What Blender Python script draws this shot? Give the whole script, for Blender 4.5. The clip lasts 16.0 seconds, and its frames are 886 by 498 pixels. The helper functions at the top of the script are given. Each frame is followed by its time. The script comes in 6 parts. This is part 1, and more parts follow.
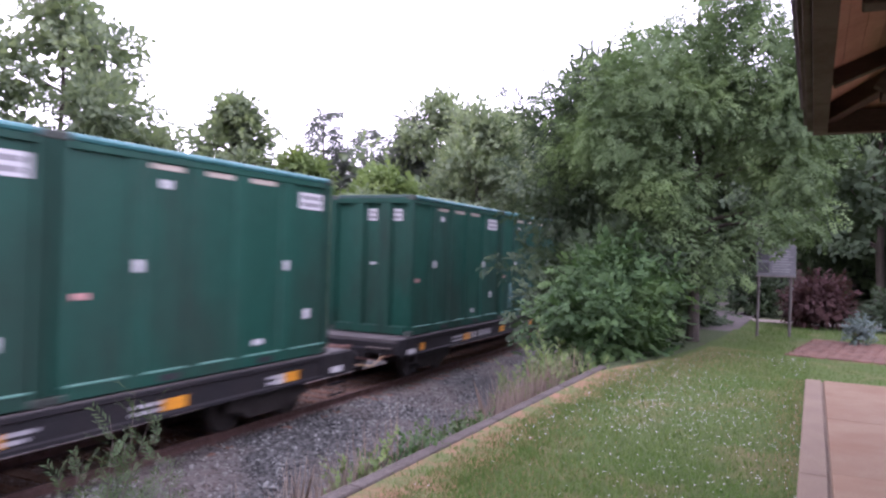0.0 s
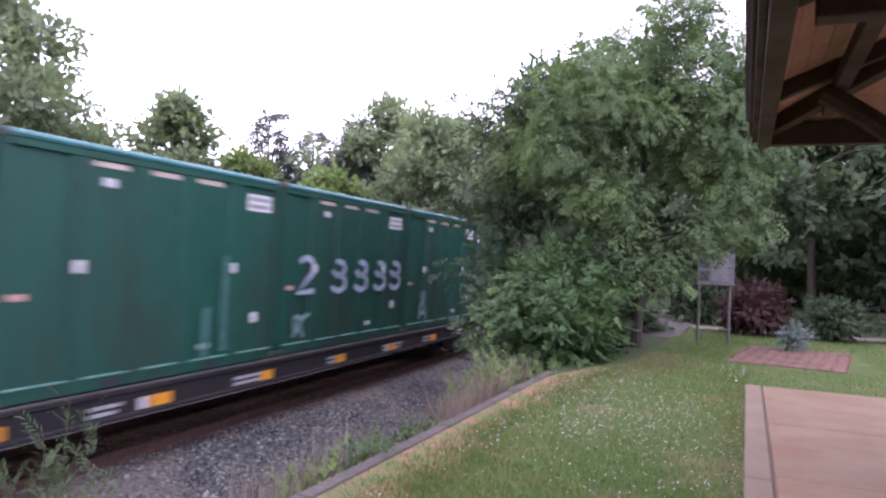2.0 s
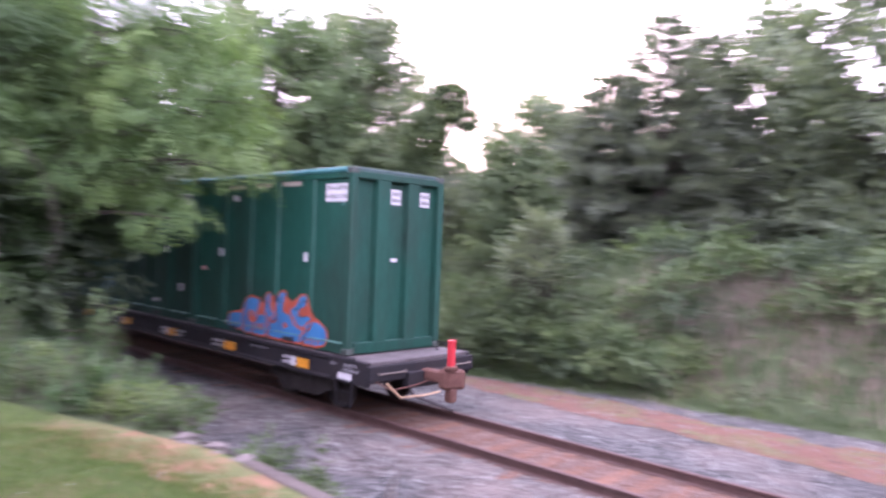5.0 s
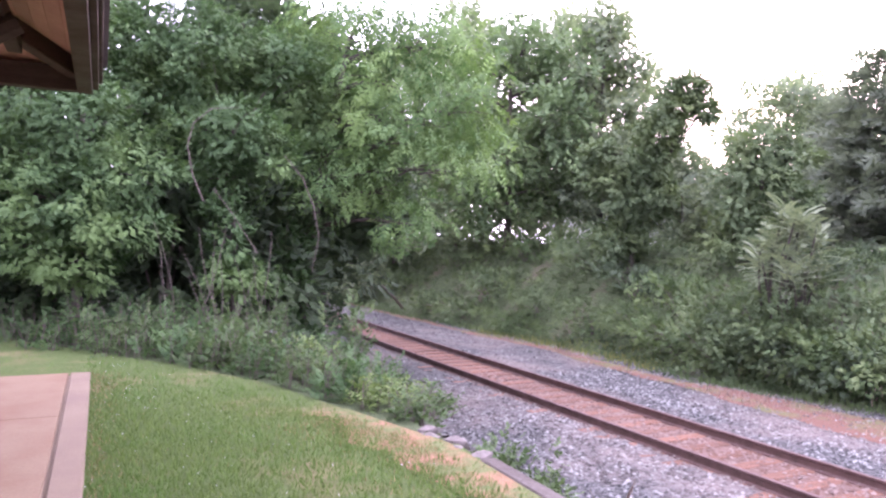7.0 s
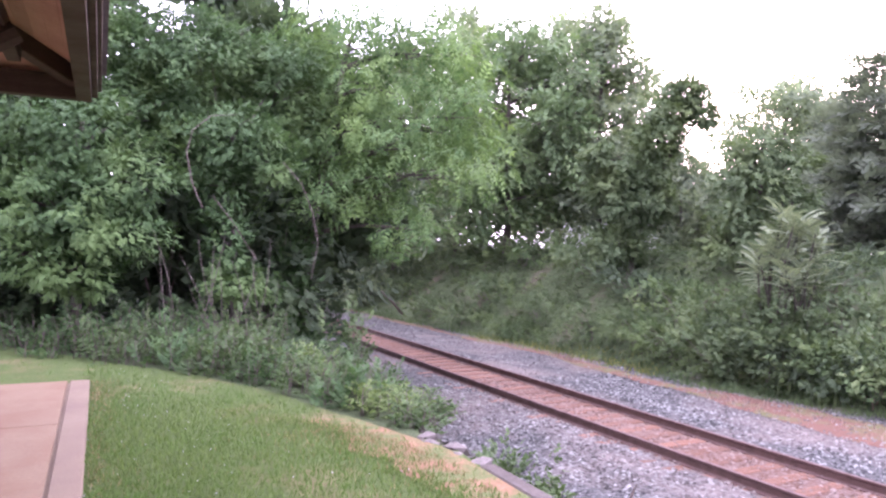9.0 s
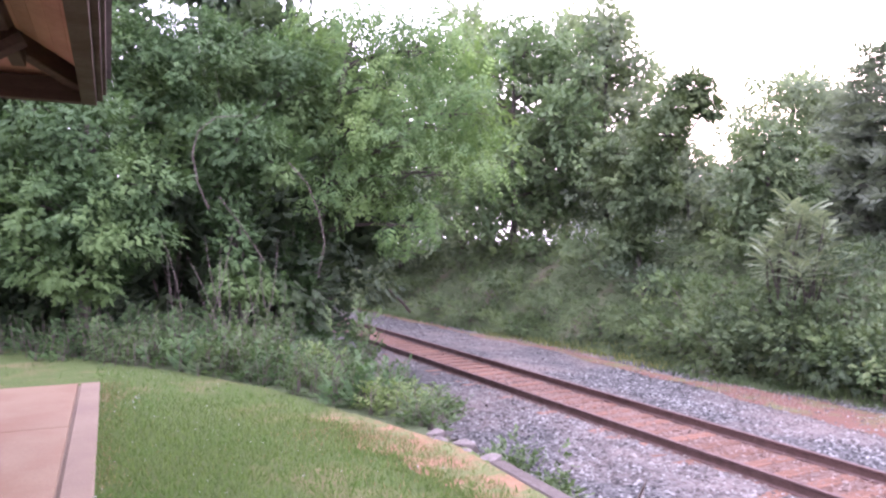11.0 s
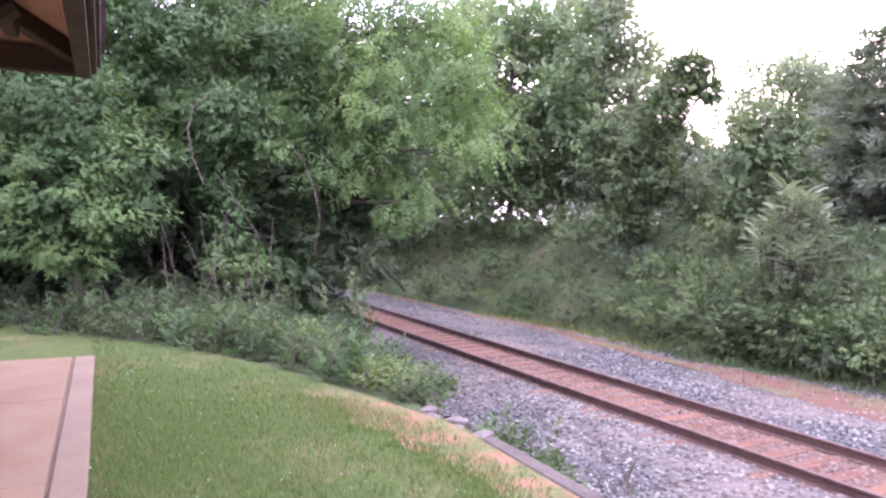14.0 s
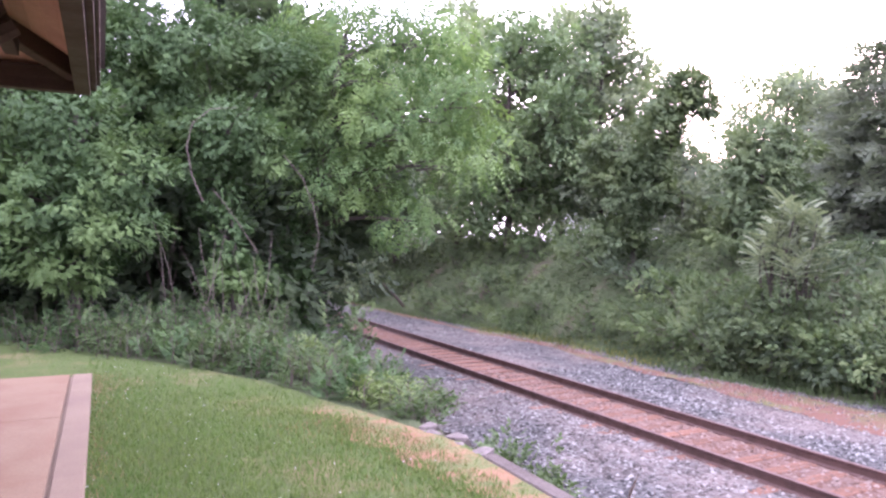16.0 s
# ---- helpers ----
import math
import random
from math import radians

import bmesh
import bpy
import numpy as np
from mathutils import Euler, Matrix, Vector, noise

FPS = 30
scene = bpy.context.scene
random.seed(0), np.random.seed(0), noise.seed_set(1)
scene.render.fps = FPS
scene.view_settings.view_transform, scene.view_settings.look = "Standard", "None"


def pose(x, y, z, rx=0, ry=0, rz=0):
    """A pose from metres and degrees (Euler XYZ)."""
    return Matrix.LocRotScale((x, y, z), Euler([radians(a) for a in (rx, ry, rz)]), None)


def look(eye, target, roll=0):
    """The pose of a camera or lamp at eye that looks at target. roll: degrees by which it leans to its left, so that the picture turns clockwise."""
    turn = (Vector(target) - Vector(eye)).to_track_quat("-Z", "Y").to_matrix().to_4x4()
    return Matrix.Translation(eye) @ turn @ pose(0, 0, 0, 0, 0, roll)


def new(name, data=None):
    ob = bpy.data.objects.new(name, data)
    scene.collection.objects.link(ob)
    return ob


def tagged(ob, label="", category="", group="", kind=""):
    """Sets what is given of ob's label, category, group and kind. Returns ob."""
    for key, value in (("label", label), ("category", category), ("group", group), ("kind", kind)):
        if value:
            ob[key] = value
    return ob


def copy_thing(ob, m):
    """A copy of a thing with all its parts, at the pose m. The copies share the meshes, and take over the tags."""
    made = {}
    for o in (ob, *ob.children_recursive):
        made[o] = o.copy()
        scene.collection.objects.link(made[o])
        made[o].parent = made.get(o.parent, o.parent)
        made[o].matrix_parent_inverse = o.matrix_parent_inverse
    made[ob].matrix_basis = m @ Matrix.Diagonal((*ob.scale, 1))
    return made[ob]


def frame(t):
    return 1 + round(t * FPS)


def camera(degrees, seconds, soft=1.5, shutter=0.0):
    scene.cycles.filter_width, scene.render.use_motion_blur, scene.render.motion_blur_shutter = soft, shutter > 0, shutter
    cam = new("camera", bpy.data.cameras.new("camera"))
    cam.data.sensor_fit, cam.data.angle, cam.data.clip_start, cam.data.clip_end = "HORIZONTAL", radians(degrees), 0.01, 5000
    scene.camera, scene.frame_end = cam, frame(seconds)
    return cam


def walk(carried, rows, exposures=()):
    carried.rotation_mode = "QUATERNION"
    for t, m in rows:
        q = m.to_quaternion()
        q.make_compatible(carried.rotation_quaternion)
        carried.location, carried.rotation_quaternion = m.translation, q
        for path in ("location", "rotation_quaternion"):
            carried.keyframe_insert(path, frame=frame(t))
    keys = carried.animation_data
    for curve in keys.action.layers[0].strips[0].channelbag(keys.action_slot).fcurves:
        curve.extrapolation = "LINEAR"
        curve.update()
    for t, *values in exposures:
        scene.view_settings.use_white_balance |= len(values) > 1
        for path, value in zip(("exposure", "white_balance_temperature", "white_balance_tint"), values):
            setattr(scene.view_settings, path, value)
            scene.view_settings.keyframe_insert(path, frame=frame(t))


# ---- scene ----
# ---------------------------------------------------------------- camera
cam = camera(63.95, 16.0, soft=2.4, shutter=0.35)
PATH = [
    (0.0, 0.065, -0.069, 1.588, 27.59, 0.28, -1.74),
    (0.5, 0.011, -0.044, 1.584, 26.58, 0.53, -1.47),
    (1.0, -0.030, -0.027, 1.574, 24.83, 0.71, -1.45),
    (1.5, -0.036, -0.015, 1.568, 24.01, 0.75, -2.16),
    (2.0, -0.040, -0.020, 1.572, 23.14, 0.88, -2.46),
    (2.5, -0.038, -0.015, 1.568, 22.63, 0.86, -2.40),
    (3.0, -0.038, -0.013, 1.567, 22.33, 0.75, -2.38),
    (3.5, -0.040, 0.000, 1.568, 21.98, 0.70, -2.58),
    (3.8, -0.040, 0.000, 1.568, 22.70, 0.60, -2.62),
    (3.9, -0.040, 0.000, 1.568, 24.80, 0.45, -2.45),
    (4.0, -0.040, 0.000, 1.568, 30.01, 0.13, -2.12),
    (4.1, -0.044, 0.000, 1.567, 36.40, 0.05, -2.30),
    (4.2, -0.048, 0.000, 1.566, 46.60, -0.10, -2.30),
    (4.3, -0.052, 0.000, 1.565, 58.40, -0.15, -2.30),
    (4.4, -0.056, 0.000, 1.563, 70.20, -0.20, -2.50),
    (4.5, -0.060, 0.000, 1.562, 82.00, -0.30, -2.90),
    (4.6, -0.064, 0.001, 1.560, 93.80, -0.35, -3.20),
    (4.7, -0.068, 0.001, 1.559, 105.60, -0.45, -3.30),
    (4.8, -0.072, 0.001, 1.558, 117.30, -0.50, -3.20),
    (4.9, -0.076, 0.001, 1.556, 127.30, -0.30, -2.60),
    (5.0, -0.080, 0.001, 1.555, 135.70, -0.14, -2.10),
    (5.1, -0.084, 0.001, 1.553, 141.90, 0.25, -1.60),
    (5.2, -0.088, 0.001, 1.552, 146.84, 0.62, -1.16),
    (5.6, -0.080, -0.003, 1.556, 153.60, 0.10, -1.35),
    (7.5, -0.068, -0.011, 1.566, 154.24, -0.66, -1.44),
    (8.0, -0.070, -0.006, 1.569, 154.10, -0.50, -1.39),
    (8.5, -0.069, -0.005, 1.572, 154.16, -0.19, -1.27),
    (11.0, -0.081, -0.003, 1.566, 154.77, -0.35, -0.25),
    (11.5, -0.080, 0.001, 1.566, 155.65, -0.54, -0.37),
    (12.0, -0.084, 0.007, 1.557, 155.78, -1.22, -0.75),
    (12.5, -0.082, -0.001, 1.565, 155.43, -1.47, -0.92),
    (13.0, -0.082, 0.013, 1.563, 155.35, -1.61, -1.21),
    (13.5, -0.085, 0.013, 1.553, 154.83, -1.78, -0.74),
    (14.0, -0.081, 0.009, 1.557, 154.43, -2.01, -1.01),
    (14.5, -0.088, 0.001, 1.552, 154.38, -1.83, -0.74),
    (15.0, -0.088, 0.012, 1.558, 154.34, -1.32, -0.91),
    (15.5, -0.083, -0.005, 1.558, 154.29, -1.00, -0.60),
    (16.0, -0.082, -0.005, 1.554, 154.32, -0.74, -0.76),
]
walk(cam, [(t, pose(x, y, z, 90 + pitch, roll, yaw)) for t, x, y, z, yaw, pitch, roll in PATH],
     exposures=[(0.0, 0.88, 5740, 37), (3.9, 0.88, 5740, 37), (4.5, 0.95, 5780, 41), (5.0, 1.54, 5740, 46), (7.0, 1.80, 5740, 44), (16.0, 1.80, 5740, 44)])

# ---------------------------------------------------------------- sky and sun
SUN_AZ, SUN_EL = 128.0, 14.0            # degrees left of the track's far end, degrees above the horizon
world = bpy.data.worlds.new("overcast_evening_sky")
scene.world = world
world.use_nodes = True
wn = world.node_tree
wn.nodes.clear()
sky = wn.nodes.new("ShaderNodeTexSky")
sky.sky_type, sky.sun_disc = "NISHITA", False
sky.sun_elevation, sky.sun_rotation = radians(SUN_EL), radians(-SUN_AZ)
sky.air_density, sky.dust_density, sky.ozone_density = 1.6, 4.0, 1.0
haze = wn.nodes.new("ShaderNodeMix")
haze.data_type = "RGBA"
haze.inputs[0].default_value = 0.80
haze.inputs[7].default_value = (17.0, 16.4, 17.2, 1)       # high cloud, nearly even
back = wn.nodes.new("ShaderNodeBackground")
back.inputs[1].default_value = 0.14
out = wn.nodes.new("ShaderNodeOutputWorld")
wn.links.new(sky.outputs[0], haze.inputs[6])
wn.links.new(haze.outputs[2], back.inputs[0])
wn.links.new(back.outputs[0], out.inputs[0])
sun = new("sun", bpy.data.lights.new("sun", "SUN"))
sun.data.energy, sun.data.angle, sun.data.color = 1.5, radians(20), (1.0, 0.88, 0.76)
_s = Vector((-math.sin(radians(SUN_AZ)), math.cos(radians(SUN_AZ)), math.tan(radians(SUN_EL)))) * 50
sun.matrix_world = look(_s, (0, 0, 0))


# ---------------------------------------------------------------- materials
def node(nt, kind, **sets):
    n = nt.nodes.new(kind)
    for k, v in sets.items():
        n.inputs[k.replace("_", " ")].default_value = v
    return n


def ramp(nt, fac, a, b, p0=0.35, p1=0.65):
    r = nt.nodes.new("ShaderNodeValToRGB")
    r.color_ramp.elements[0].position, r.color_ramp.elements[1].position = p0, p1
    r.color_ramp.elements[0].color, r.color_ramp.elements[1].color = (*a, 1), (*b, 1)
    nt.links.new(fac, r.inputs[0])
    return r.outputs[0]


def blend(nt, fac, a, b, how="MIX"):
    m = nt.nodes.new("ShaderNodeMix")
    m.data_type, m.blend_type = "RGBA", how
    for sock, v in ((m.inputs[0], fac), (m.inputs[6], a), (m.inputs[7], b)):
        if isinstance(v, (int, float)):
            sock.default_value = v
        elif isinstance(v, tuple):
            sock.default_value = (*v, 1)
        else:
            nt.links.new(v, sock)
    return m.outputs[2]


def coords(nt, stretch=(1, 1, 1)):
    tc = nt.nodes.new("ShaderNodeTexCoord")
    mp = nt.nodes.new("ShaderNodeMapping")
    mp.inputs["Scale"].default_value = stretch
    nt.links.new(tc.outputs["Object"], mp.inputs["Vector"])
    return mp.outputs[0]


def noise_tex(nt, vec, scale, detail=5, rough=0.6):
    n = node(nt, "ShaderNodeTexNoise", Scale=scale, Detail=detail, Roughness=rough)
    nt.links.new(vec, n.inputs["Vector"])
    return n.outputs["Fac"]


def start(name):
    m = bpy.data.materials.new(name)
    m.use_nodes = True
    nt = m.node_tree
    return m, nt, nt.nodes["Principled BSDF"], nt.nodes["Material Output"]


def surface(name, a, b, grain=20.0, blotch=1.5, rough=0.75, metal=0.0, bump=0.3, dirt=None, dirt_amount=0.4,
            stretch=(1, 1, 1), per_object=0.0, spec=0.5):
    """Two tones by fine grain, darker or stained by large blotches, with a fine relief."""
    m, nt, bsdf, _ = start(name)
    v = coords(nt, stretch)
    fine, big = noise_tex(nt, v, grain, 6, 0.65), noise_tex(nt, v, blotch, 4, 0.6)
    col = ramp(nt, fine, a, b, 0.3, 0.7)
    d = dirt or tuple(c * 0.55 for c in a)
    mask = ramp(nt, big, (0, 0, 0), (dirt_amount,) * 3, 0.45, 0.72)
    col = blend(nt, mask, col, d)
    if per_object:
        info = nt.nodes.new("ShaderNodeObjectInfo")
        tone = ramp(nt, info.outputs["Random"], (1 - per_object,) * 3, (1 + per_object * 0.6,) * 3, 0, 1)
        col = blend(nt, 1.0, col, tone, "MULTIPLY")
    nt.links.new(col, bsdf.inputs["Base Color"])
    nt.links.new(ramp(nt, big, (max(rough - 0.12, 0.05),) * 3, (min(rough + 0.1, 1),) * 3), bsdf.inputs["Roughness"])
    bsdf.inputs["Metallic"].default_value = metal
    bsdf.inputs["Specular IOR Level"].default_value = spec
    bp = node(nt, "ShaderNodeBump", Strength=bump, Distance=0.02)
    nt.links.new(fine, bp.inputs["Height"])
    nt.links.new(bp.outputs[0], bsdf.inputs["Normal"])
    return m


def leafage(name, a, b, young=None, through_light=0.30, rough=0.62):
    """Leaves: each one its own green, some of them young and bright, a little light through them."""
    m, nt, bsdf, out_ = start(name)
    geo = nt.nodes.new("ShaderNodeNewGeometry")
    v = coords(nt)
    col = ramp(nt, geo.outputs["Random Per Island"], a, b, 0.0, 1.0)
    big = noise_tex(nt, v, 0.7, 3)
    col = blend(nt, ramp(nt, big, (0, 0, 0), (0.85,) * 3, 0.48, 0.66), col, young or tuple(min(c * 1.5, 1) for c in b))
    nt.links.new(col, bsdf.inputs["Base Color"])
    bsdf.inputs["Roughness"].default_value = rough
    bsdf.inputs["Specular IOR Level"].default_value = 0.16
    tr = nt.nodes.new("ShaderNodeBsdfTranslucent")
    nt.links.new(blend(nt, 1.0, col, (1.1, 1.15, 0.8), "MULTIPLY"), tr.inputs["Color"])
    mx = nt.nodes.new("ShaderNodeMixShader")
    mx.inputs[0].default_value = through_light
    nt.links.new(bsdf.outputs[0], mx.inputs[1])
    nt.links.new(tr.outputs[0], mx.inputs[2])
    nt.links.new(mx.outputs[0], out_.inputs["Surface"])
    return m


M_LEAF_WALNUT = leafage("walnut_leaf", (0.078, 0.126, 0.060), (0.135, 0.202, 0.092), (0.172, 0.255, 0.100))
M_LEAF_BRIGHT = leafage("bright_walnut_leaf", (0.062, 0.122, 0.044), (0.122, 0.205, 0.072), (0.178, 0.275, 0.088), 0.35)
# low enough that the grove's inner shade sits in the leaf colour
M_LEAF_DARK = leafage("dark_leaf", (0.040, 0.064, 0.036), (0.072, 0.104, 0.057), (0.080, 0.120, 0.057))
M_LEAF_VINE = leafage("vine_leaf", (0.042, 0.084, 0.034), (0.084, 0.150, 0.057), (0.122, 0.200, 0.068))
# distant leaves: haze is put into the colour, pale and greyed
M_LEAF_HAZY = leafage("hazy_far_leaf", (0.126, 0.166, 0.108), (0.198, 0.250, 0.152), (0.215, 0.275, 0.142), 0.45)
M_LEAF_SPRING = leafage("spring_leaf", (0.11, 0.165, 0.06), (0.165, 0.235, 0.08), (0.185, 0.25, 0.075))
M_LEAF_YELLOW = leafage("yellow_weed_leaf", (0.15, 0.17, 0.06), (0.25, 0.26, 0.09), (0.20, 0.25, 0.08))
M_LEAF_SUMAC = leafage("sumac_leaf", (0.145, 0.185, 0.115), (0.215, 0.265, 0.16), (0.215, 0.265, 0.15))
M_LEAF_SCRUB = leafage("scrub_leaf", (0.058, 0.094, 0.044), (0.112, 0.160, 0.075), (0.132, 0.182, 0.070))
M_LEAF_WEED = leafage("weed_leaf", (0.056, 0.096, 0.040), (0.104, 0.160, 0.066), (0.135, 0.190, 0.068))
M_LEAF_MAROON = leafage("maroon_leaf", (0.062, 0.033, 0.034), (0.105, 0.055, 0.055), (0.11, 0.06, 0.055), 0.25)
M_LEAF_GREY = leafage("grey_leaf", (0.10, 0.14, 0.13), (0.16, 0.21, 0.19), (0.14, 0.2, 0.17), 0.2)
M_NEEDLE = leafage("needle", (0.085, 0.10, 0.095), (0.13, 0.15, 0.13), (0.13, 0.15, 0.13), 0.35)
M_NEEDLE_SOFT = leafage("pine_needle", (0.092, 0.118, 0.082), (0.138, 0.168, 0.118), (0.138, 0.168, 0.118), 0.45)
M_GRASS = leafage("grass_blade", (0.076, 0.126, 0.038), (0.138, 0.203, 0.060), (0.083, 0.160, 0.039), 0.4, 0.7)
M_DRY_LAWN = leafage("dry_lawn_blade", (0.18, 0.150, 0.080), (0.28, 0.235, 0.130), (0.22, 0.20, 0.10), 0.3, 0.8)
M_DRY = leafage("dry_stalk", (0.20, 0.155, 0.135), (0.34, 0.27, 0.235), (0.29, 0.205, 0.18), 0.25, 0.8)
M_BARK = surface("bark", (0.035, 0.029, 0.024), (0.085, 0.07, 0.057), 30, 3, 0.95, bump=0.9, stretch=(1, 1, 0.3))
M_VINE_STEM = surface("vine_stem", (0.075, 0.062, 0.052), (0.15, 0.125, 0.105), 30, 4, 0.9, bump=0.5)
M_GREEN = surface("green_container_paint", (0.007, 0.051, 0.035), (0.011, 0.069, 0.047), 9, 1.2, 0.58, bump=0.06, spec=0.25,
                  dirt=(0.017, 0.038, 0.027), dirt_amount=0.85, per_object=0.16, stretch=(1, 1, 0.35))
# green paled as the light caught on the bottom rail's top edge
M_LIT_EDGE = surface("lit_green_edge", (0.03, 0.15, 0.11), (0.16, 0.32, 0.26), 25, 3, 0.5, bump=0.1)
M_TEAL = surface("teal_top_rail", (0.032, 0.152, 0.152), (0.056, 0.208, 0.208), 20, 2, 0.5, bump=0.1)
M_TARP = surface("dark_lid", (0.02, 0.05, 0.045), (0.04, 0.08, 0.07), 14, 2, 0.7)
M_STEEL_BLACK = surface("black_car_paint", (0.009, 0.009, 0.011), (0.02, 0.019, 0.021), 25, 1.5, 0.78, bump=0.2, spec=0.3,
                        dirt=(0.04, 0.032, 0.03), dirt_amount=0.5)
M_DECK = surface("worn_deck", (0.065, 0.058, 0.056), (0.12, 0.108, 0.105), 30, 2, 0.85, bump=0.4)
M_GEAR = surface("brown_running_gear", (0.012, 0.010, 0.009), (0.03, 0.024, 0.021), 30, 3, 0.8, bump=0.4)
M_RUST = surface("rusty_coupler", (0.07, 0.03, 0.02), (0.14, 0.065, 0.045), 40, 5, 0.85, bump=0.5)
M_CAST = surface("bare_casting", (0.10, 0.085, 0.07), (0.2, 0.17, 0.14), 40, 5, 0.7, bump=0.3)
M_CASTING = surface("painted_casting", (0.03, 0.05, 0.04), (0.075, 0.085, 0.07), 40, 5, 0.7, bump=0.3)
M_YELLOW = surface("amber_reflector", (0.62, 0.25, 0.015), (0.72, 0.32, 0.03), 40, 8, 0.4, bump=0.05)
M_WHITE = surface("white_sticker", (0.468, 0.468, 0.476), (0.595, 0.595, 0.603), 30, 6, 0.6, bump=0.03, dirt_amount=0.3)
M_STENCIL = surface("worn_white_stencil", (0.22, 0.22, 0.23), (0.5, 0.5, 0.52), 60, 6, 0.8, bump=0.02)
# printing ink, and the painted dark of holes and pockets
M_INK_AND_SHADE = surface("black_ink_and_shade", (0.012, 0.012, 0.015), (0.03, 0.03, 0.035), 40, 6, 0.6, bump=0.02)
M_CREAM = surface("cream_slot", (0.42, 0.37, 0.31), (0.55, 0.49, 0.41), 25, 4, 0.8, bump=0.1)
M_PINK = surface("pale_red_sticker", (0.45, 0.22, 0.20), (0.55, 0.3, 0.28), 40, 6, 0.7, bump=0.02)
M_BLUE = surface("blue_spray_paint", (0.025, 0.14, 0.32), (0.045, 0.215, 0.43), 8, 2, 0.55, bump=0.03)
M_ORANGE = surface("orange_spray_paint", (0.34, 0.065, 0.03), (0.45, 0.10, 0.05), 8, 2, 0.55, bump=0.03)
M_GHOST = surface("faded_white_spray", (0.012, 0.09, 0.068), (0.06, 0.16, 0.14), 5, 3, 0.7, bump=0.02)
M_PALE = surface("pale_spray_paint", (0.03, 0.15, 0.13), (0.26, 0.37, 0.37), 16, 3, 0.7, bump=0.02)
M_LILAC = surface("pale_lilac_spray", (0.20, 0.26, 0.34), (0.38, 0.43, 0.51), 10, 3, 0.7, bump=0.02)
M_RED = surface("red_marker_paint", (0.40, 0.022, 0.03), (0.5, 0.04, 0.045), 20, 4, 0.45, bump=0.05)
M_HOSE = surface("rubber_hose", (0.02, 0.018, 0.018), (0.05, 0.04, 0.038), 40, 5, 0.8)
M_STRAP = surface("tan_rope", (0.4, 0.27, 0.16), (0.52, 0.36, 0.22), 60, 8, 0.9)
M_RAIL = surface("rusted_rail", (0.072, 0.043, 0.036), (0.128, 0.076, 0.064), 40, 4, 0.65, metal=0.25, bump=0.2)
M_TIE = surface("weathered_tie", (0.112, 0.055, 0.032), (0.200, 0.104, 0.063), 26, 2.5, 0.95, bump=0.8, per_object=0.3,
                stretch=(1, 3, 1))
M_CONC = surface("stained_concrete", (0.146, 0.094, 0.054), (0.198, 0.137, 0.081), 45, 1.1, 0.85, bump=0.12,
                 dirt=(0.158, 0.086, 0.047), dirt_amount=0.8, per_object=0.09)
M_BORDER = surface("concrete_border", (0.128, 0.094, 0.061), (0.180, 0.137, 0.091), 60, 1.8, 0.9, bump=0.25,
                   dirt=(0.14, 0.105, 0.085), dirt_amount=0.5, per_object=0.05)
M_PATH = surface("path_concrete", (0.21, 0.175, 0.15), (0.28, 0.235, 0.205), 40, 1.5, 0.9)
M_ASPHALT = surface("asphalt", (0.075, 0.066, 0.06), (0.125, 0.11, 0.10), 60, 1.0, 0.95, bump=0.4)
M_BRICK = surface("paving_brick", (0.105, 0.054, 0.036), (0.16, 0.082, 0.056), 40, 3, 0.9, bump=0.3, per_object=0.3)
M_KERB = surface("wall_cap", (0.046, 0.038, 0.031), (0.094, 0.079, 0.065), 30, 2, 0.95, bump=0.6)
M_STONE = surface("pale_stone", (0.10, 0.088, 0.078), (0.16, 0.14, 0.125), 25, 3, 0.9, bump=0.6)
M_TIMBER = surface("dark_timber", (0.045, 0.026, 0.02), (0.085, 0.05, 0.04), 26, 2, 0.7, bump=0.3, stretch=(1, 1, 4))
M_CEIL = surface("tan_ceiling_board", (0.50, 0.285, 0.21), (0.61, 0.37, 0.28), 24, 1.6, 0.75, bump=0.15, per_object=0.1)
M_SHINGLE = surface("roof_shingle", (0.07, 0.06, 0.055), (0.13, 0.11, 0.1), 30, 2, 0.95, bump=0.5)
M_SIDING = surface("grey_siding", (0.32, 0.33, 0.36), (0.4, 0.41, 0.44), 20, 2, 0.8)
M_PALE_SIDING = surface("white_siding", (0.7, 0.7, 0.7), (0.8, 0.8, 0.8), 20, 2, 0.8)
M_GLASS = surface("dark_window_glass", (0.02, 0.025, 0.03), (0.03, 0.035, 0.04), 5, 1, 0.1)
# a white panel, greyed to carry the shade of the trees over it
M_SIGN_SHADED = surface("shaded_sign_panel", (0.085, 0.088, 0.095), (0.125, 0.128, 0.134), 30, 3, 0.6, bump=0.03)
M_GREYBAR = surface("grey_print", (0.2, 0.2, 0.21), (0.28, 0.28, 0.29), 60, 6, 0.7, bump=0.02)
M_POST = surface("grey_post", (0.10, 0.09, 0.085), (0.17, 0.15, 0.14), 30, 4, 0.8)
M_GALV = surface("weathered_rail_steel", (0.4, 0.39, 0.38), (0.52, 0.5, 0.49), 30, 3, 0.6, metal=0.3)


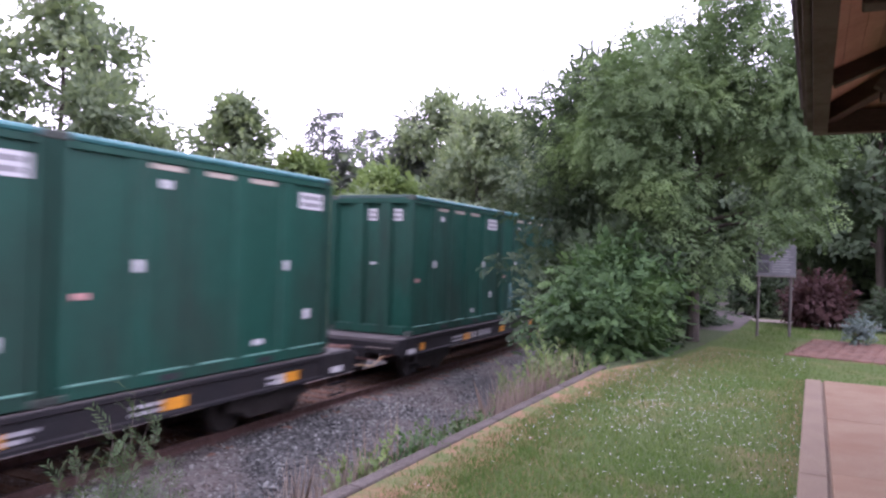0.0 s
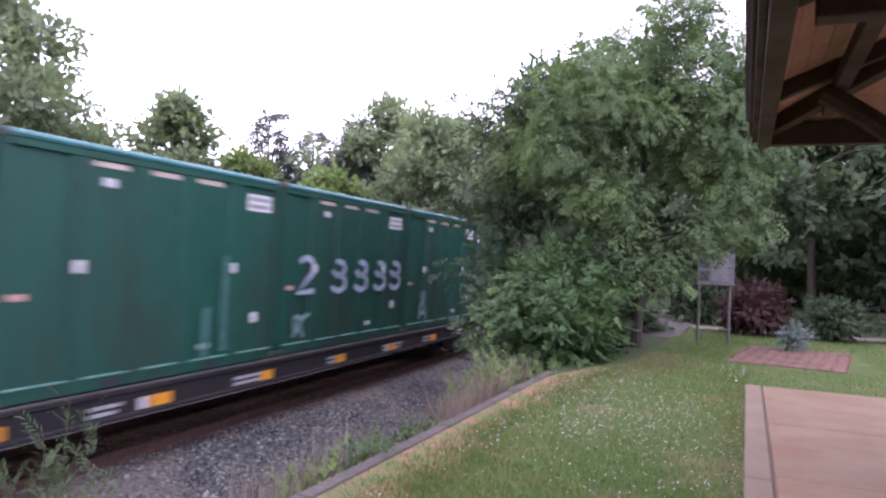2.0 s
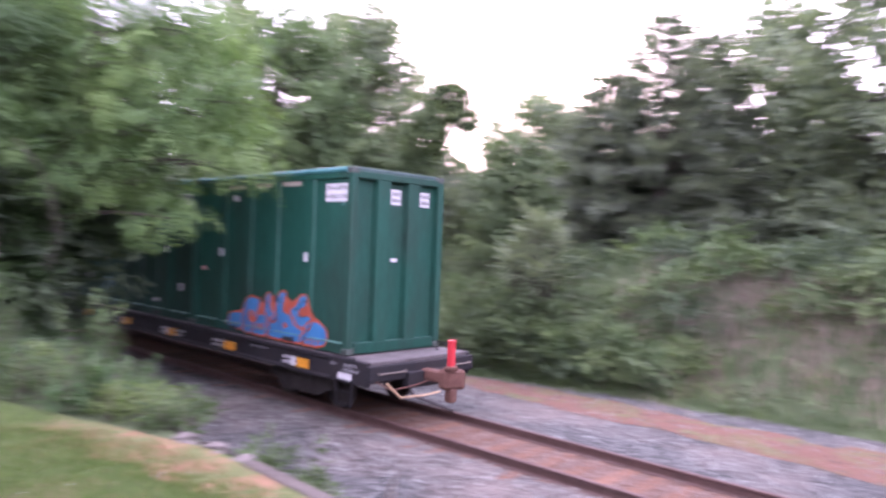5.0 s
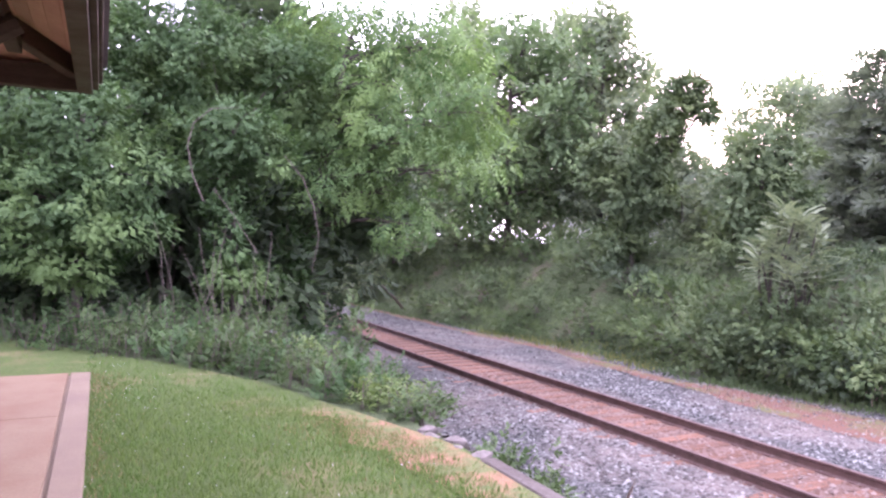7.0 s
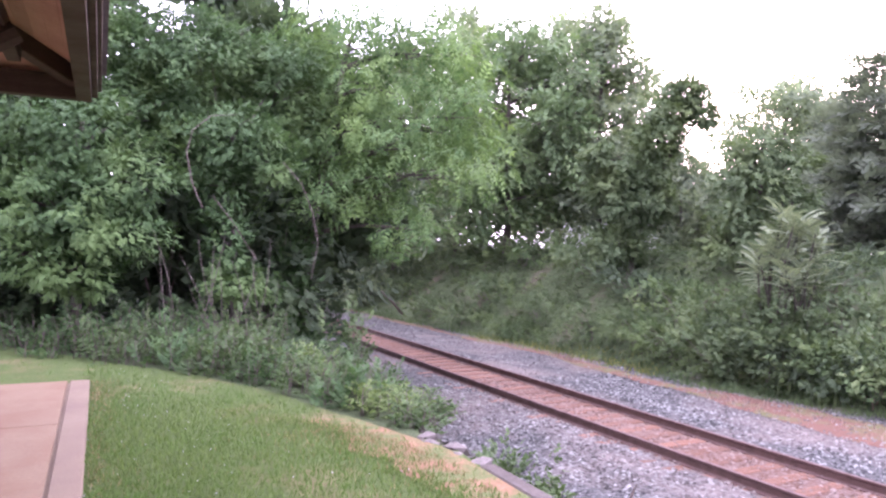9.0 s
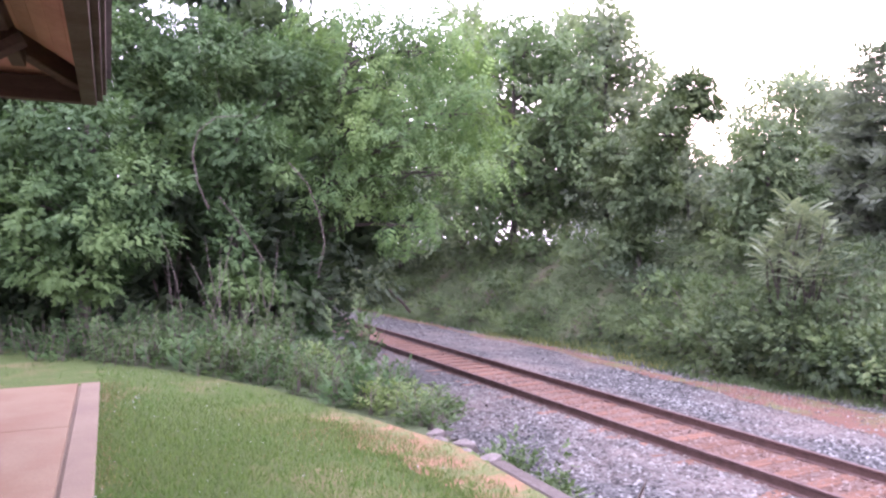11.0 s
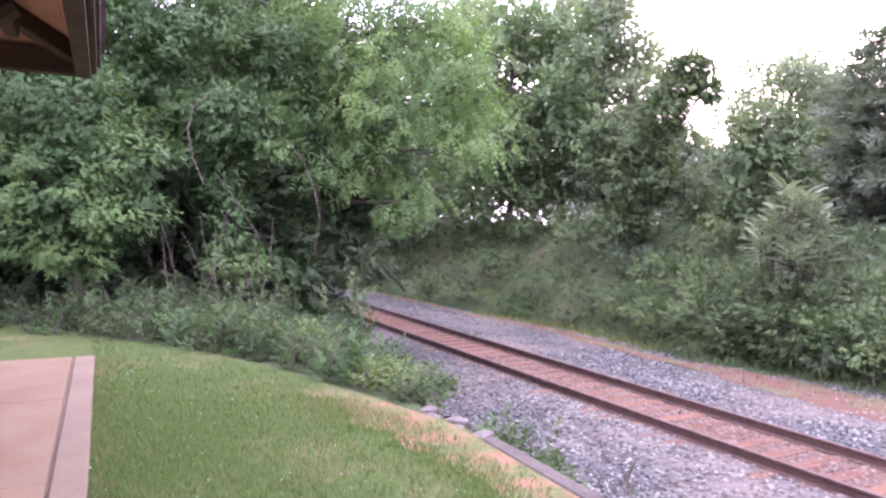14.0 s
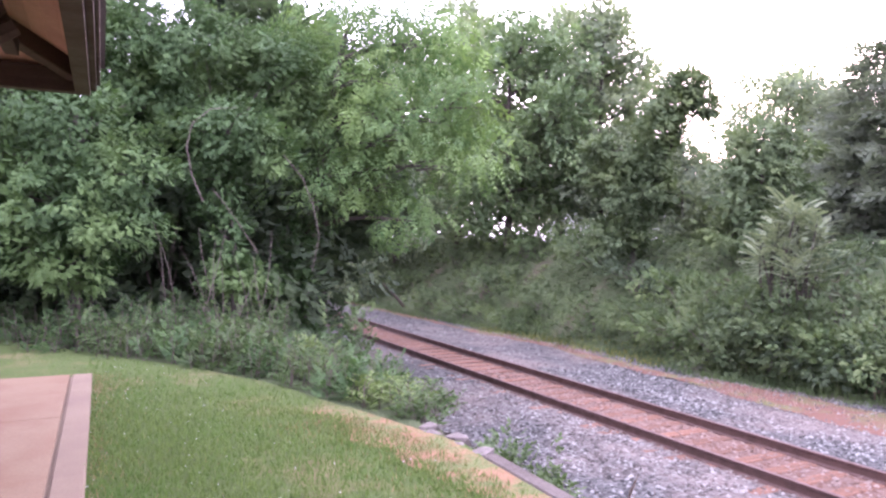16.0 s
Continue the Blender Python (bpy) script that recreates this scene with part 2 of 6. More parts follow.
def gravel_mat(name):
    m, nt, bsdf, _ = start(name)
    v = coords(nt)
    vor = node(nt, "ShaderNodeTexVoronoi", Scale=15.0)
    nt.links.new(v, vor.inputs["Vector"])
    sep = nt.nodes.new("ShaderNodeSeparateColor")
    nt.links.new(vor.outputs["Color"], sep.inputs[0])
    # dark tones: the shade of gaps between loose stones is in the colour
    col = ramp(nt, sep.outputs[0], (0.011, 0.012, 0.011), (0.096, 0.098, 0.090), 0.0, 1.0)
    rusty = ramp(nt, noise_tex(nt, v, 0.35, 5), (0, 0, 0), (0.6,) * 3, 0.45, 0.7)
    col = blend(nt, rusty, col, (0.20, 0.16, 0.135))
    sp = nt.nodes.new("ShaderNodeSeparateXYZ")
    nt.links.new(v, sp.inputs[0])
    ax = nt.nodes.new("ShaderNodeMath")
    ax.operation = "MULTIPLY_ADD"
    ax.inputs[1].default_value, ax.inputs[2].default_value = 0.0289, 9.58
    nt.links.new(sp.outputs["Y"], ax.inputs[0])
    dx = nt.nodes.new("ShaderNodeMath")
    dx.operation = "ADD"
    nt.links.new(sp.outputs["X"], dx.inputs[0])
    nt.links.new(ax.outputs[0], dx.inputs[1])
    ab = nt.nodes.new("ShaderNodeMath")
    ab.operation = "ABSOLUTE"
    nt.links.new(dx.outputs[0], ab.inputs[0])
    col = blend(nt, ramp(nt, ab.outputs[0], (0.5,) * 3, (0, 0, 0), 0.66, 1.05), col, (0.158, 0.074, 0.042))      # brake dust and rust between the rails
    nt.links.new(col, bsdf.inputs["Base Color"])
    bsdf.inputs["Roughness"].default_value = 0.95
    bp = node(nt, "ShaderNodeBump", Strength=0.9, Distance=0.03)
    inv = nt.nodes.new("ShaderNodeMath")
    inv.operation = "SUBTRACT"
    inv.inputs[0].default_value = 1.0
    nt.links.new(vor.outputs["Distance"], inv.inputs[1])
    nt.links.new(inv.outputs[0], bp.inputs["Height"])
    nt.links.new(bp.outputs[0], bsdf.inputs["Normal"])
    return m


def stones_mat(name):
    m, nt, bsdf, _ = start(name)
    geo = nt.nodes.new("ShaderNodeNewGeometry")
    v = coords(nt)
    col = ramp(nt, geo.outputs["Random Per Island"], (0.020, 0.0215, 0.0205), (0.222, 0.230, 0.214), 0.28, 1.0)
    rusty = ramp(nt, noise_tex(nt, v, 0.35, 5), (0, 0, 0), (0.5,) * 3, 0.45, 0.7)
    col = blend(nt, rusty, col, (0.18, 0.145, 0.12))
    sp = nt.nodes.new("ShaderNodeSeparateXYZ")
    nt.links.new(v, sp.inputs[0])
    ax = nt.nodes.new("ShaderNodeMath")
    ax.operation = "MULTIPLY_ADD"
    ax.inputs[1].default_value, ax.inputs[2].default_value = 0.0289, 9.58
    nt.links.new(sp.outputs["Y"], ax.inputs[0])
    dx = nt.nodes.new("ShaderNodeMath")
    dx.operation = "ADD"
    nt.links.new(sp.outputs["X"], dx.inputs[0])
    nt.links.new(ax.outputs[0], dx.inputs[1])
    ab = nt.nodes.new("ShaderNodeMath")
    ab.operation = "ABSOLUTE"
    nt.links.new(dx.outputs[0], ab.inputs[0])
    col = blend(nt, ramp(nt, ab.outputs[0], (0.5,) * 3, (0, 0, 0), 0.66, 1.05), col, (0.158, 0.074, 0.042))      # brake dust and rust between the rails
    nt.links.new(col, bsdf.inputs["Base Color"])
    bsdf.inputs["Roughness"].default_value = 0.9
    return m


def soil_mat(name, soil_a, soil_b, green_a, green_b, cover, scale):
    """Bare earth and low growth in patches."""
    m, nt, bsdf, _ = start(name)
    v = coords(nt)
    fine = noise_tex(nt, v, 35, 6, 0.7)
    patch = noise_tex(nt, v, scale, 6, 0.65)
    earth = ramp(nt, fine, soil_a, soil_b)
    green = ramp(nt, fine, green_a, green_b)
    mask = ramp(nt, patch, (0, 0, 0), (1, 1, 1), 0.62 - 0.4 * cover, 0.80 - 0.4 * cover)
    nt.links.new(blend(nt, mask, earth, green), bsdf.inputs["Base Color"])
    bsdf.inputs["Roughness"].default_value = 1.0
    bsdf.inputs["Specular IOR Level"].default_value = 0.15
    bp = node(nt, "ShaderNodeBump", Strength=0.8, Distance=0.04)
    nt.links.new(fine, bp.inputs["Height"])
    nt.links.new(bp.outputs[0], bsdf.inputs["Normal"])
    return m


M_GRAVEL = gravel_mat("ballast_gravel")
M_STONES = stones_mat("ballast_stone")
M_GROUND = soil_mat("brushy_ground", (0.10, 0.075, 0.06), (0.16, 0.125, 0.10), (0.05, 0.075, 0.035), (0.09, 0.115, 0.055), 0.85, 0.5)
M_LAWN = soil_mat("lawn_soil", (0.15, 0.125, 0.065), (0.21, 0.18, 0.095), (0.06, 0.092, 0.028), (0.10, 0.142, 0.046), 0.80, 0.9)
M_BARE = soil_mat("bare_tan_earth", (0.20, 0.118, 0.070), (0.30, 0.185, 0.112), (0.10, 0.13, 0.05), (0.15, 0.17, 0.07), 0.54, 3.5)
M_REDDIRT = soil_mat("red_brown_dirt", (0.122, 0.068, 0.049), (0.185, 0.108, 0.080), (0.10, 0.11, 0.05), (0.15, 0.15, 0.07), 0.4, 1.2)


# ---------------------------------------------------------------- building helpers
def thing(name, label, category, group="", at=None, kind=""):
    e = new(name)
    e.matrix_basis = at or Matrix.Identity(4)
    return tagged(e, label, category, group, kind)


def as_mesh(name, bm):
    me = bpy.data.meshes.new(name)
    bm.to_mesh(me)
    bm.free()
    return me


def put(name, mesh, material, parent=None, label="", at=None):
    ob = new(name, mesh)
    if not mesh.materials:
        mesh.materials.append(material)
    if parent:
        ob.parent = parent
    if at is not None:
        ob.matrix_basis = at
    return tagged(ob, label)


def part(name, bm, material, parent=None, label="", at=None):
    return put(name, as_mesh(name, bm), material, parent, label, at)


def box(lo, hi, bevel=0.0, bm=None):
    b = bmesh.new()
    bmesh.ops.create_cube(b, size=1.0)
    for v in b.verts:
        v.co = Vector(((lo[i] + hi[i]) / 2 + v.co[i] * (hi[i] - lo[i]) for i in range(3)))
    if bevel:
        bmesh.ops.bevel(b, geom=b.edges[:], offset=bevel, segments=1, affect="EDGES")
    if bm is None:
        return b
    me = bpy.data.meshes.new("tmp")
    b.to_mesh(me)
    b.free()
    bm.from_mesh(me)
    bpy.data.meshes.remove(me)
    return bm


def boxes(items, bevel=0.0):
    bm = bmesh.new()
    for lo, hi in items:
        box(lo, hi, bevel, bm)
    return bm


def tube(points, radii, sides=7, bm=None, caps=True):
    bm = bm or bmesh.new()
    rings, pts = [], [Vector(p) for p in points]
    for i, p in enumerate(pts):
        d = (pts[min(i + 1, len(pts) - 1)] - pts[max(i - 1, 0)]).normalized()
        a = d.orthogonal().normalized()
        if i and rings:
            a = (last_a - d * last_a.dot(d)).normalized()
        last_a = a
        b = d.cross(a)
        r = radii[i] if isinstance(radii, (list, tuple)) else radii
        rings.append([bm.verts.new(p + r * (a * math.cos(2 * math.pi * k / sides) + b * math.sin(2 * math.pi * k / sides)))
                      for k in range(sides)])
    for r0, r1 in zip(rings, rings[1:]):
        for k in range(sides):
            bm.faces.new((r0[k], r0[(k + 1) % sides], r1[(k + 1) % sides], r1[k]))
    if caps:
        bm.faces.new(rings[0][::-1])
        bm.faces.new(rings[-1])
    return bm


def beam(p, q, w, h):
    """A squared timber from p to q."""
    p, q = Vector(p), Vector(q)
    d = (q - p)
    bm = box((-w / 2, 0, -h / 2), (w / 2, d.length, h / 2), min(w, h) * 0.06)
    bm.transform(Matrix.Translation(p) @ d.to_track_quat("Y", "Z").to_matrix().to_4x4())
    return bm


def profile(points, y0, y1, steps=1, bm=None):
    """A closed section in x and z, drawn out along y."""
    bm = bm or bmesh.new()
    rows = [[bm.verts.new((x, y0 + (y1 - y0) * k / steps, z)) for x, z in points] for k in range(steps + 1)]
    n = len(points)
    for r0, r1 in zip(rows, rows[1:]):
        for k in range(n):
            bm.faces.new((r0[k], r0[(k + 1) % n], r1[(k + 1) % n], r1[k]))
    bm.faces.new(rows[0][::-1])
    bm.faces.new(rows[-1])
    bmesh.ops.recalc_face_normals(bm, faces=bm.faces[:])
    return bm


def plate(points, thick, bm=None):
    """A flat outline in y and z, given a thickness towards +x."""
    bm = bm or bmesh.new()
    f = [bm.verts.new((thick, y, z)) for y, z in points]
    b = [bm.verts.new((0, y, z)) for y, z in points]
    n = len(points)
    bm.faces.new(f)
    for k in range(n):
        bm.faces.new((f[k], b[k], b[(k + 1) % n], f[(k + 1) % n]))
    bmesh.ops.recalc_face_normals(bm, faces=bm.faces[:])
    return bm


def letters(text, size, material, parent, at, name="lettering", bold=0.0, tight=1.0):
    """Raised lettering with the built-in font, as a mesh."""
    cu = bpy.data.curves.new(name, "FONT")
    cu.body, cu.size, cu.extrude, cu.align_x, cu.align_y = text, size, 0.0015, "CENTER", "CENTER"
    cu.offset, cu.space_character = bold, tight
    tmp = bpy.data.objects.new("tmp", cu)
    scene.collection.objects.link(tmp)
    me = bpy.data.meshes.new_from_object(tmp.evaluated_get(bpy.context.evaluated_depsgraph_get()))
    bpy.data.objects.remove(tmp)
    bpy.data.curves.remove(cu)
    me.materials.clear()
    return put(name, me, material, parent, "", at)


# ---------------------------------------------------------------- foliage
RNG = np.random.default_rng(7)


def leaflet(base, along, side, length, width, fold=0.12):
    base, along, side = (np.array(q, float) for q in (base, along, side))
    up = np.cross(along, side)
    mid = base + along * length * 0.45
    return [base, mid + side * width / 2 + up * fold * width, base + along * length, mid - side * width / 2 + up * fold * width]


def unit(q):
    q = np.array(q, float)
    return q / np.linalg.norm(q)


def spray_compound(pairs=5):
    """A drooping compound leaf, one unit long."""
    vs = []
    for k in range(pairs):
        s = 0.18 + 0.75 * k / (pairs - 1)
        z = -0.30 * s * s
        for sgn in (-1, 1):
            a = unit((0.55, sgn * 0.85, -0.35 - 0.1 * k / pairs))
            vs.append(leaflet((s, 0, z), a, unit(np.cross((0, 0, 1), a)), 0.40 * (1 - 0.25 * abs(s - 0.5)), 0.13))
    vs.append(leaflet((0.93, 0, -0.28), unit((0.8, 0, -0.6)), (0, 1, 0), 0.36, 0.13))
    return np.array(vs)


def spray_simple(n=7, seed=1, broad=0.62, size=0.46):
    """A twig with single leaves round it, one unit long."""
    r = np.random.default_rng(seed)
    vs = []
    for k in range(n):
        s = 0.1 + 0.8 * k / (n - 1)
        a = unit((0.6 + 0.3 * r.random(), r.uniform(-1, 1), r.uniform(-0.75, 0.35)))
        side = unit(np.cross(a, unit(r.normal(size=3) * 0.3 + np.array((0, 0, 1)))))
        vs.append(leaflet((s, 0, -0.12 * s), a, side, size, size * broad))
    return np.array(vs)


def spray_needle(n=4, seed=2, length=0.46, width=0.16):
    r = np.random.default_rng(seed)
    vs = []
    for k in range(n):
        s = 0.05 + 0.85 * k / (n - 1)
        for sgn in (-1, 1):
            a = unit((0.8, sgn * r.uniform(0.3, 0.9), r.uniform(-0.35, 0.4)))
            vs.append(leaflet((s, 0, 0), a, unit(np.cross((0, 0, 1), a)), length, width))
    return np.array(vs)


def spray_feather(pairs=8):
    """A long arching feathered leaf with narrow leaflets, one unit long."""
    vs = []
    for k in range(pairs):
        s = 0.14 + 0.82 * k / (pairs - 1)
        z = 0.10 * s - 0.34 * s * s
        ln = 0.30 * (1 - 0.55 * abs(s - 0.4))
        for sgn in (-1, 1):
            a = unit((0.45, sgn * 1.0, -0.22))
            vs.append(leaflet((s, 0, z), a, unit(np.cross((0, 0, 1), a)), ln, 0.105))
    return np.array(vs)


SPRAY = {"compound": spray_compound(4), "simple": spray_simple(6), "broad": spray_simple(5, 5, 0.8), "feather": spray_feather(),
         "narrow": spray_simple(7, 9, 0.34), "needle": spray_needle(), "cedar": spray_needle(6, 4, 0.36, 0.06), "far": spray_simple(3, 3, 0.75, 0.62)}


def scatter_mesh(name, quads, at, aim, up, size):
    """One mesh of many copies of a spray (k quads of 4 corners) at places, aimed along aim."""
    n, k = len(at), len(quads)
    x = aim / np.linalg.norm(aim, axis=1, keepdims=True)
    y = np.cross(up, x)
    y /= np.maximum(np.linalg.norm(y, axis=1, keepdims=True), 1e-6)
    z = np.cross(x, y)
    q = quads.reshape(-1, 3)
    co = (at[:, None, :] + size[:, None, None] * (q[None, :, 0:1] * x[:, None, :] + q[None, :, 1:2] * y[:, None, :]
                                                   + q[None, :, 2:3] * z[:, None, :])).reshape(-1, 3)
    me = bpy.data.meshes.new(name)
    me.vertices.add(len(co))
    me.vertices.foreach_set("co", co.astype(np.float32).ravel())
    me.loops.add(n * k * 4)
    me.loops.foreach_set("vertex_index", np.arange(n * k * 4, dtype=np.int32))
    me.polygons.add(n * k)
    me.polygons.foreach_set("loop_start", np.arange(0, n * k * 4, 4, dtype=np.int32))
    me.update(calc_edges=True)
    return me


def lobe_points(lobes, count, rough=0.35, inner=0.45):
    """Places and outward ways in the outer shell of uneven lobes (x, y, z, rx, ry, rz)."""
    vol = np.array([(l[3] * l[4] + l[3] * l[5] + l[4] * l[5]) for l in lobes])
    share = np.maximum((count * vol / vol.sum()).astype(int), 1)
    ps, ds = [], []
    for l, n in zip(lobes, share):
        d = RNG.normal(size=(n, 3))
        d /= np.linalg.norm(d, axis=1, keepdims=True)
        ph = RNG.uniform(0, 6.28, 6)
        bump = (np.sin(4.1 * d[:, 0] + ph[0]) * np.sin(3.7 * d[:, 1] + ph[1]) + np.sin(5.3 * d[:, 2] + 2.9 * d[:, 0] + ph[2])
                + 0.7 * np.sin(9 * d[:, 0] + ph[3]) * np.sin(8 * d[:, 2] + ph[4]) + 0.5 * np.sin(13 * d[:, 1] + 7 * d[:, 2] + ph[5]))
        r = (inner + (1 - inner) * RNG.random(n) ** 0.55) * (1 + rough * 0.42 * bump)
        ps.append(np.array(l[:3]) + d * r[:, None] * np.array(l[3:6]))
        ds.append(d)
    return np.vstack(ps), np.vstack(ds)


def mounds(lobes, radius):
    """Breaks lobes up into separate leafy mounds of about that radius, set apart over their hulls."""
    out_ = []
    for l in lobes:
        if min(l[3:6]) < radius * 1.15:
            out_.append(l)
            continue
        tries = int(9 * (l[3] * l[4] + l[3] * l[5] + l[4] * l[5]) / (radius * radius))
        mine = []
        for _ in range(tries):
            d = RNG.normal(size=3)
            d /= np.linalg.norm(d)
            p = np.array(l[:3]) + d * np.array(l[3:6]) * RNG.uniform(0.62, 1.0)
            if all(np.linalg.norm((p - q) * (1, 1, 1.25)) > radius * 1.25 for q in mine):
                mine.append(p)
                r = radius * RNG.uniform(0.6, 1.1)
                out_.append((*p, r * 1.12, r * 1.12, r * 0.72))
    return out_


def foliage(name, lobes, count, kind, size, droop=0.35, floor_z=None, rough=0.35, inner=0.45, clump=1, mound=0.0, fill=0.12):
    """Leaves in tufts: the lobes carry mounds, these carry tufts, each a shingled dome of sprays, with hollows between them.
    Larger and fewer sprays fill the inside of the lobes."""
    hulls = lobes
    if mound:
        lobes = mounds(lobes, mound)
    per = 12 if clump < 3 else 22
    c, d = lobe_points(lobes, max(count // per, 4), rough, inner)
    keep = (d[:, 2] > -0.25) | (RNG.random(len(c)) < 0.45)
    c, d = c[keep], d[keep]
    n = len(c)
    tuft = size * (1.3 if clump < 3 else 1.5) * RNG.uniform(0.6, 1.35, n)
    lift = d * 0.75 + np.array((0, 0, 0.7))
    lift /= np.maximum(np.linalg.norm(lift, axis=1, keepdims=True), 1e-6)
    e = RNG.normal(size=(n, per, 3))
    e /= np.linalg.norm(e, axis=2, keepdims=True)
    e = e + lift[:, None, :] * 0.45
    e *= (0.35 + 0.65 * RNG.random((n, per, 1)) ** 0.5)
    p = (c[:, None, :] + e * tuft[:, None, None] * np.array((1.1, 1.1, 0.75))).reshape(-1, 3)
    flat = e - lift[:, None, :] * (e * lift[:, None, :]).sum(-1, keepdims=True) * 0.75
    out_ = (flat * 0.9 + d[:, None, :] * 0.35).reshape(-1, 3) + RNG.normal(size=(n * per, 3)) * 0.22
    up = np.repeat(lift, per, 0) + RNG.normal(size=(n * per, 3)) * 0.22
    s = size * RNG.uniform(0.65, 1.25, len(p))
    out_[:, 2] -= droop
    if fill:
        c, d = lobe_points([(*l[:3], *(q * 0.72 for q in l[3:6])) for l in hulls], int(count * fill), 0.15, 0.3)
        p = np.vstack([p, c])
        out_ = np.vstack([out_, d + RNG.normal(size=d.shape) * 0.6])
        up = np.vstack([up, d * 0.6 + np.array((0, 0, 0.6)) + RNG.normal(size=d.shape) * 0.3])
        s = np.concatenate([s, size * RNG.uniform(1.3, 2.0, len(c))])
    if floor_z is not None:
        keep = p[:, 2] > floor_z
        p, out_, up, s = p[keep], out_[keep], up[keep], s[keep]
    return scatter_mesh(name, SPRAY[kind], p, out_, up, s)


def limb_points(a, b, sag=0.15, n=5):
    a, b = Vector(a), Vector(b)
    side = Vector((random.uniform(-1, 1), random.uniform(-1, 1), 0)) * (b - a).length * 0.08
    return [a.lerp(b, k / n) + side * math.sin(math.pi * k / n) + Vector((0, 0, sag * math.sin(math.pi * k / n))) for k in range(n + 1)]


def weeds(x, y, z, r, h, count, leaf, label, group="", kind="narrow", size=0.12, lean=0.25, from_=0.15):
    """A clump of upright weeds: separate stems of uneven height, leafy all the way up."""
    e = thing("shrub", label, "weeds", group, pose(x, y, z))
    bm, ps, aims, ss = bmesh.new(), [], [], []
    for k in range(count):
        a, q = random.uniform(0, 6.28), r * math.sqrt(random.random())
        foot = Vector((q * math.cos(a), q * math.sin(a), -0.05))
        hh = h * random.uniform(0.55, 1.12) * (1 - 0.25 * q / r)
        tip = foot + Vector((random.uniform(-lean, lean) * hh, random.uniform(-lean, lean) * hh, hh))
        pts = limb_points(foot, tip, 0.02, 3)
        tube(pts, [0.008, 0.007, 0.005, 0.002], 3, bm)
        m = max(5, int(hh / (size * 0.42)))
        for j in range(m):
            f = from_ + (1 - from_) * (j + random.random()) / m
            p = foot.lerp(tip, f)
            w = random.uniform(0, 6.28)
            ps.append(p[:])
            aims.append((math.cos(w), math.sin(w), random.uniform(-0.1, 0.9) + 0.5 * f))
            ss.append(size * random.uniform(0.7, 1.25) * (1.25 - 0.6 * f))
    tagged(part("stem", bm, M_VINE_STEM, e), kind="stuff")
    n = len(ps)
    tagged(put("leafage", scatter_mesh("leafage", SPRAY[kind], np.array(ps), np.array(aims), np.tile((0, 0, 1.0), (n, 1)) + RNG.normal(size=(n, 3)) * 0.3, np.array(ss)), leaf, e), kind="stuff")
    return e


def sumac(x, y, z, tips, leaf, label, length=0.95):
    """A sumac: forked stems, each ending in a rosette of long feathered leaves."""
    e = thing("shrub", label, "sumac", "", pose(x, y, z))
    ps, aims = [], []
    for t in tips:
        t = Vector(t)
        part("stem", tube(limb_points((t.x * .15, t.y * .15, -.1), t, 0.2), [.045, .04, .035, .03, .025, .018], 5), M_BARK, e)
        for k in range(17):
            w = 2.4 * k + random.uniform(-.3, .3)
            rise = 1.2 - 1.2 * k / 16
            ps.append((t - Vector((0, 0, 0.03 * k)))[:])
            aims.append((math.cos(w), math.sin(w), rise))
    n = len(ps)
    put("leafage", scatter_mesh("leafage", SPRAY["feather"], np.array(ps), np.array(aims), np.tile((0, 0, 1.0), (n, 1)) + RNG.normal(size=(n, 3)) * 0.12, length * RNG.uniform(0.7, 1.1, n)), leaf, e)
    return e


def tree(x, y, z, lobes, count, kind="simple", size=0.3, leaf=M_LEAF_HAZY, trunk_r=0.16, label="", category="tree", group="",
         droop=0.35, lean=(0, 0), clump=2, rough=0.4, inner=0.45, top=None, mound=0.75, fill=0.12):
    """A tree: tapered trunk, a limb to each lobe of the crown, and leaves. Lobes are relative to the foot."""
    e = thing("tree", label, category, group, pose(x, y, z))
    top = top or max(l[2] for l in lobes)
    tp = [(lean[0] * (k / 6) ** 1.5 + random.uniform(-.05, .05), lean[1] * (k / 6) ** 1.5 + random.uniform(-.05, .05), top * k / 6 - (0.3 if k == 0 else 0))
          for k in range(7)]
    part("trunk", tube(tp, [trunk_r * (1.35 if k == 0 else 1 - 0.12 * k) for k in range(7)], 9), M_BARK, e)
    bm = bmesh.new()
    for l in lobes:
        zf = max(0.25 * top, min(l[2] - 0.5 * l[5], 0.9 * top))
        k = zf / top
        root = (lean[0] * k ** 1.5, lean[1] * k ** 1.5, zf)
        tube(limb_points(root, l[:3]), [trunk_r * f for f in (0.5, 0.42, 0.34, 0.26, 0.18, 0.1)], 5, bm)
        for _ in range(3):
            tip = [l[i] + random.uniform(-0.75, 0.75) * l[3 + i] for i in range(3)]
            tube(limb_points(Vector(root).lerp(Vector(l[:3]), random.uniform(0.5, 0.95)), tip, 0.08), [trunk_r * f for f in (0.2, 0.17, 0.14, 0.11, 0.08, 0.04)], 3, bm)
    tagged(part("limb_framework", bm, M_BARK, e), kind="stuff")
    put("crown", foliage("crown", lobes, count, kind, size, droop, 0.05, rough * 0.6, inner, clump, mound, fill), leaf, e)
    return e


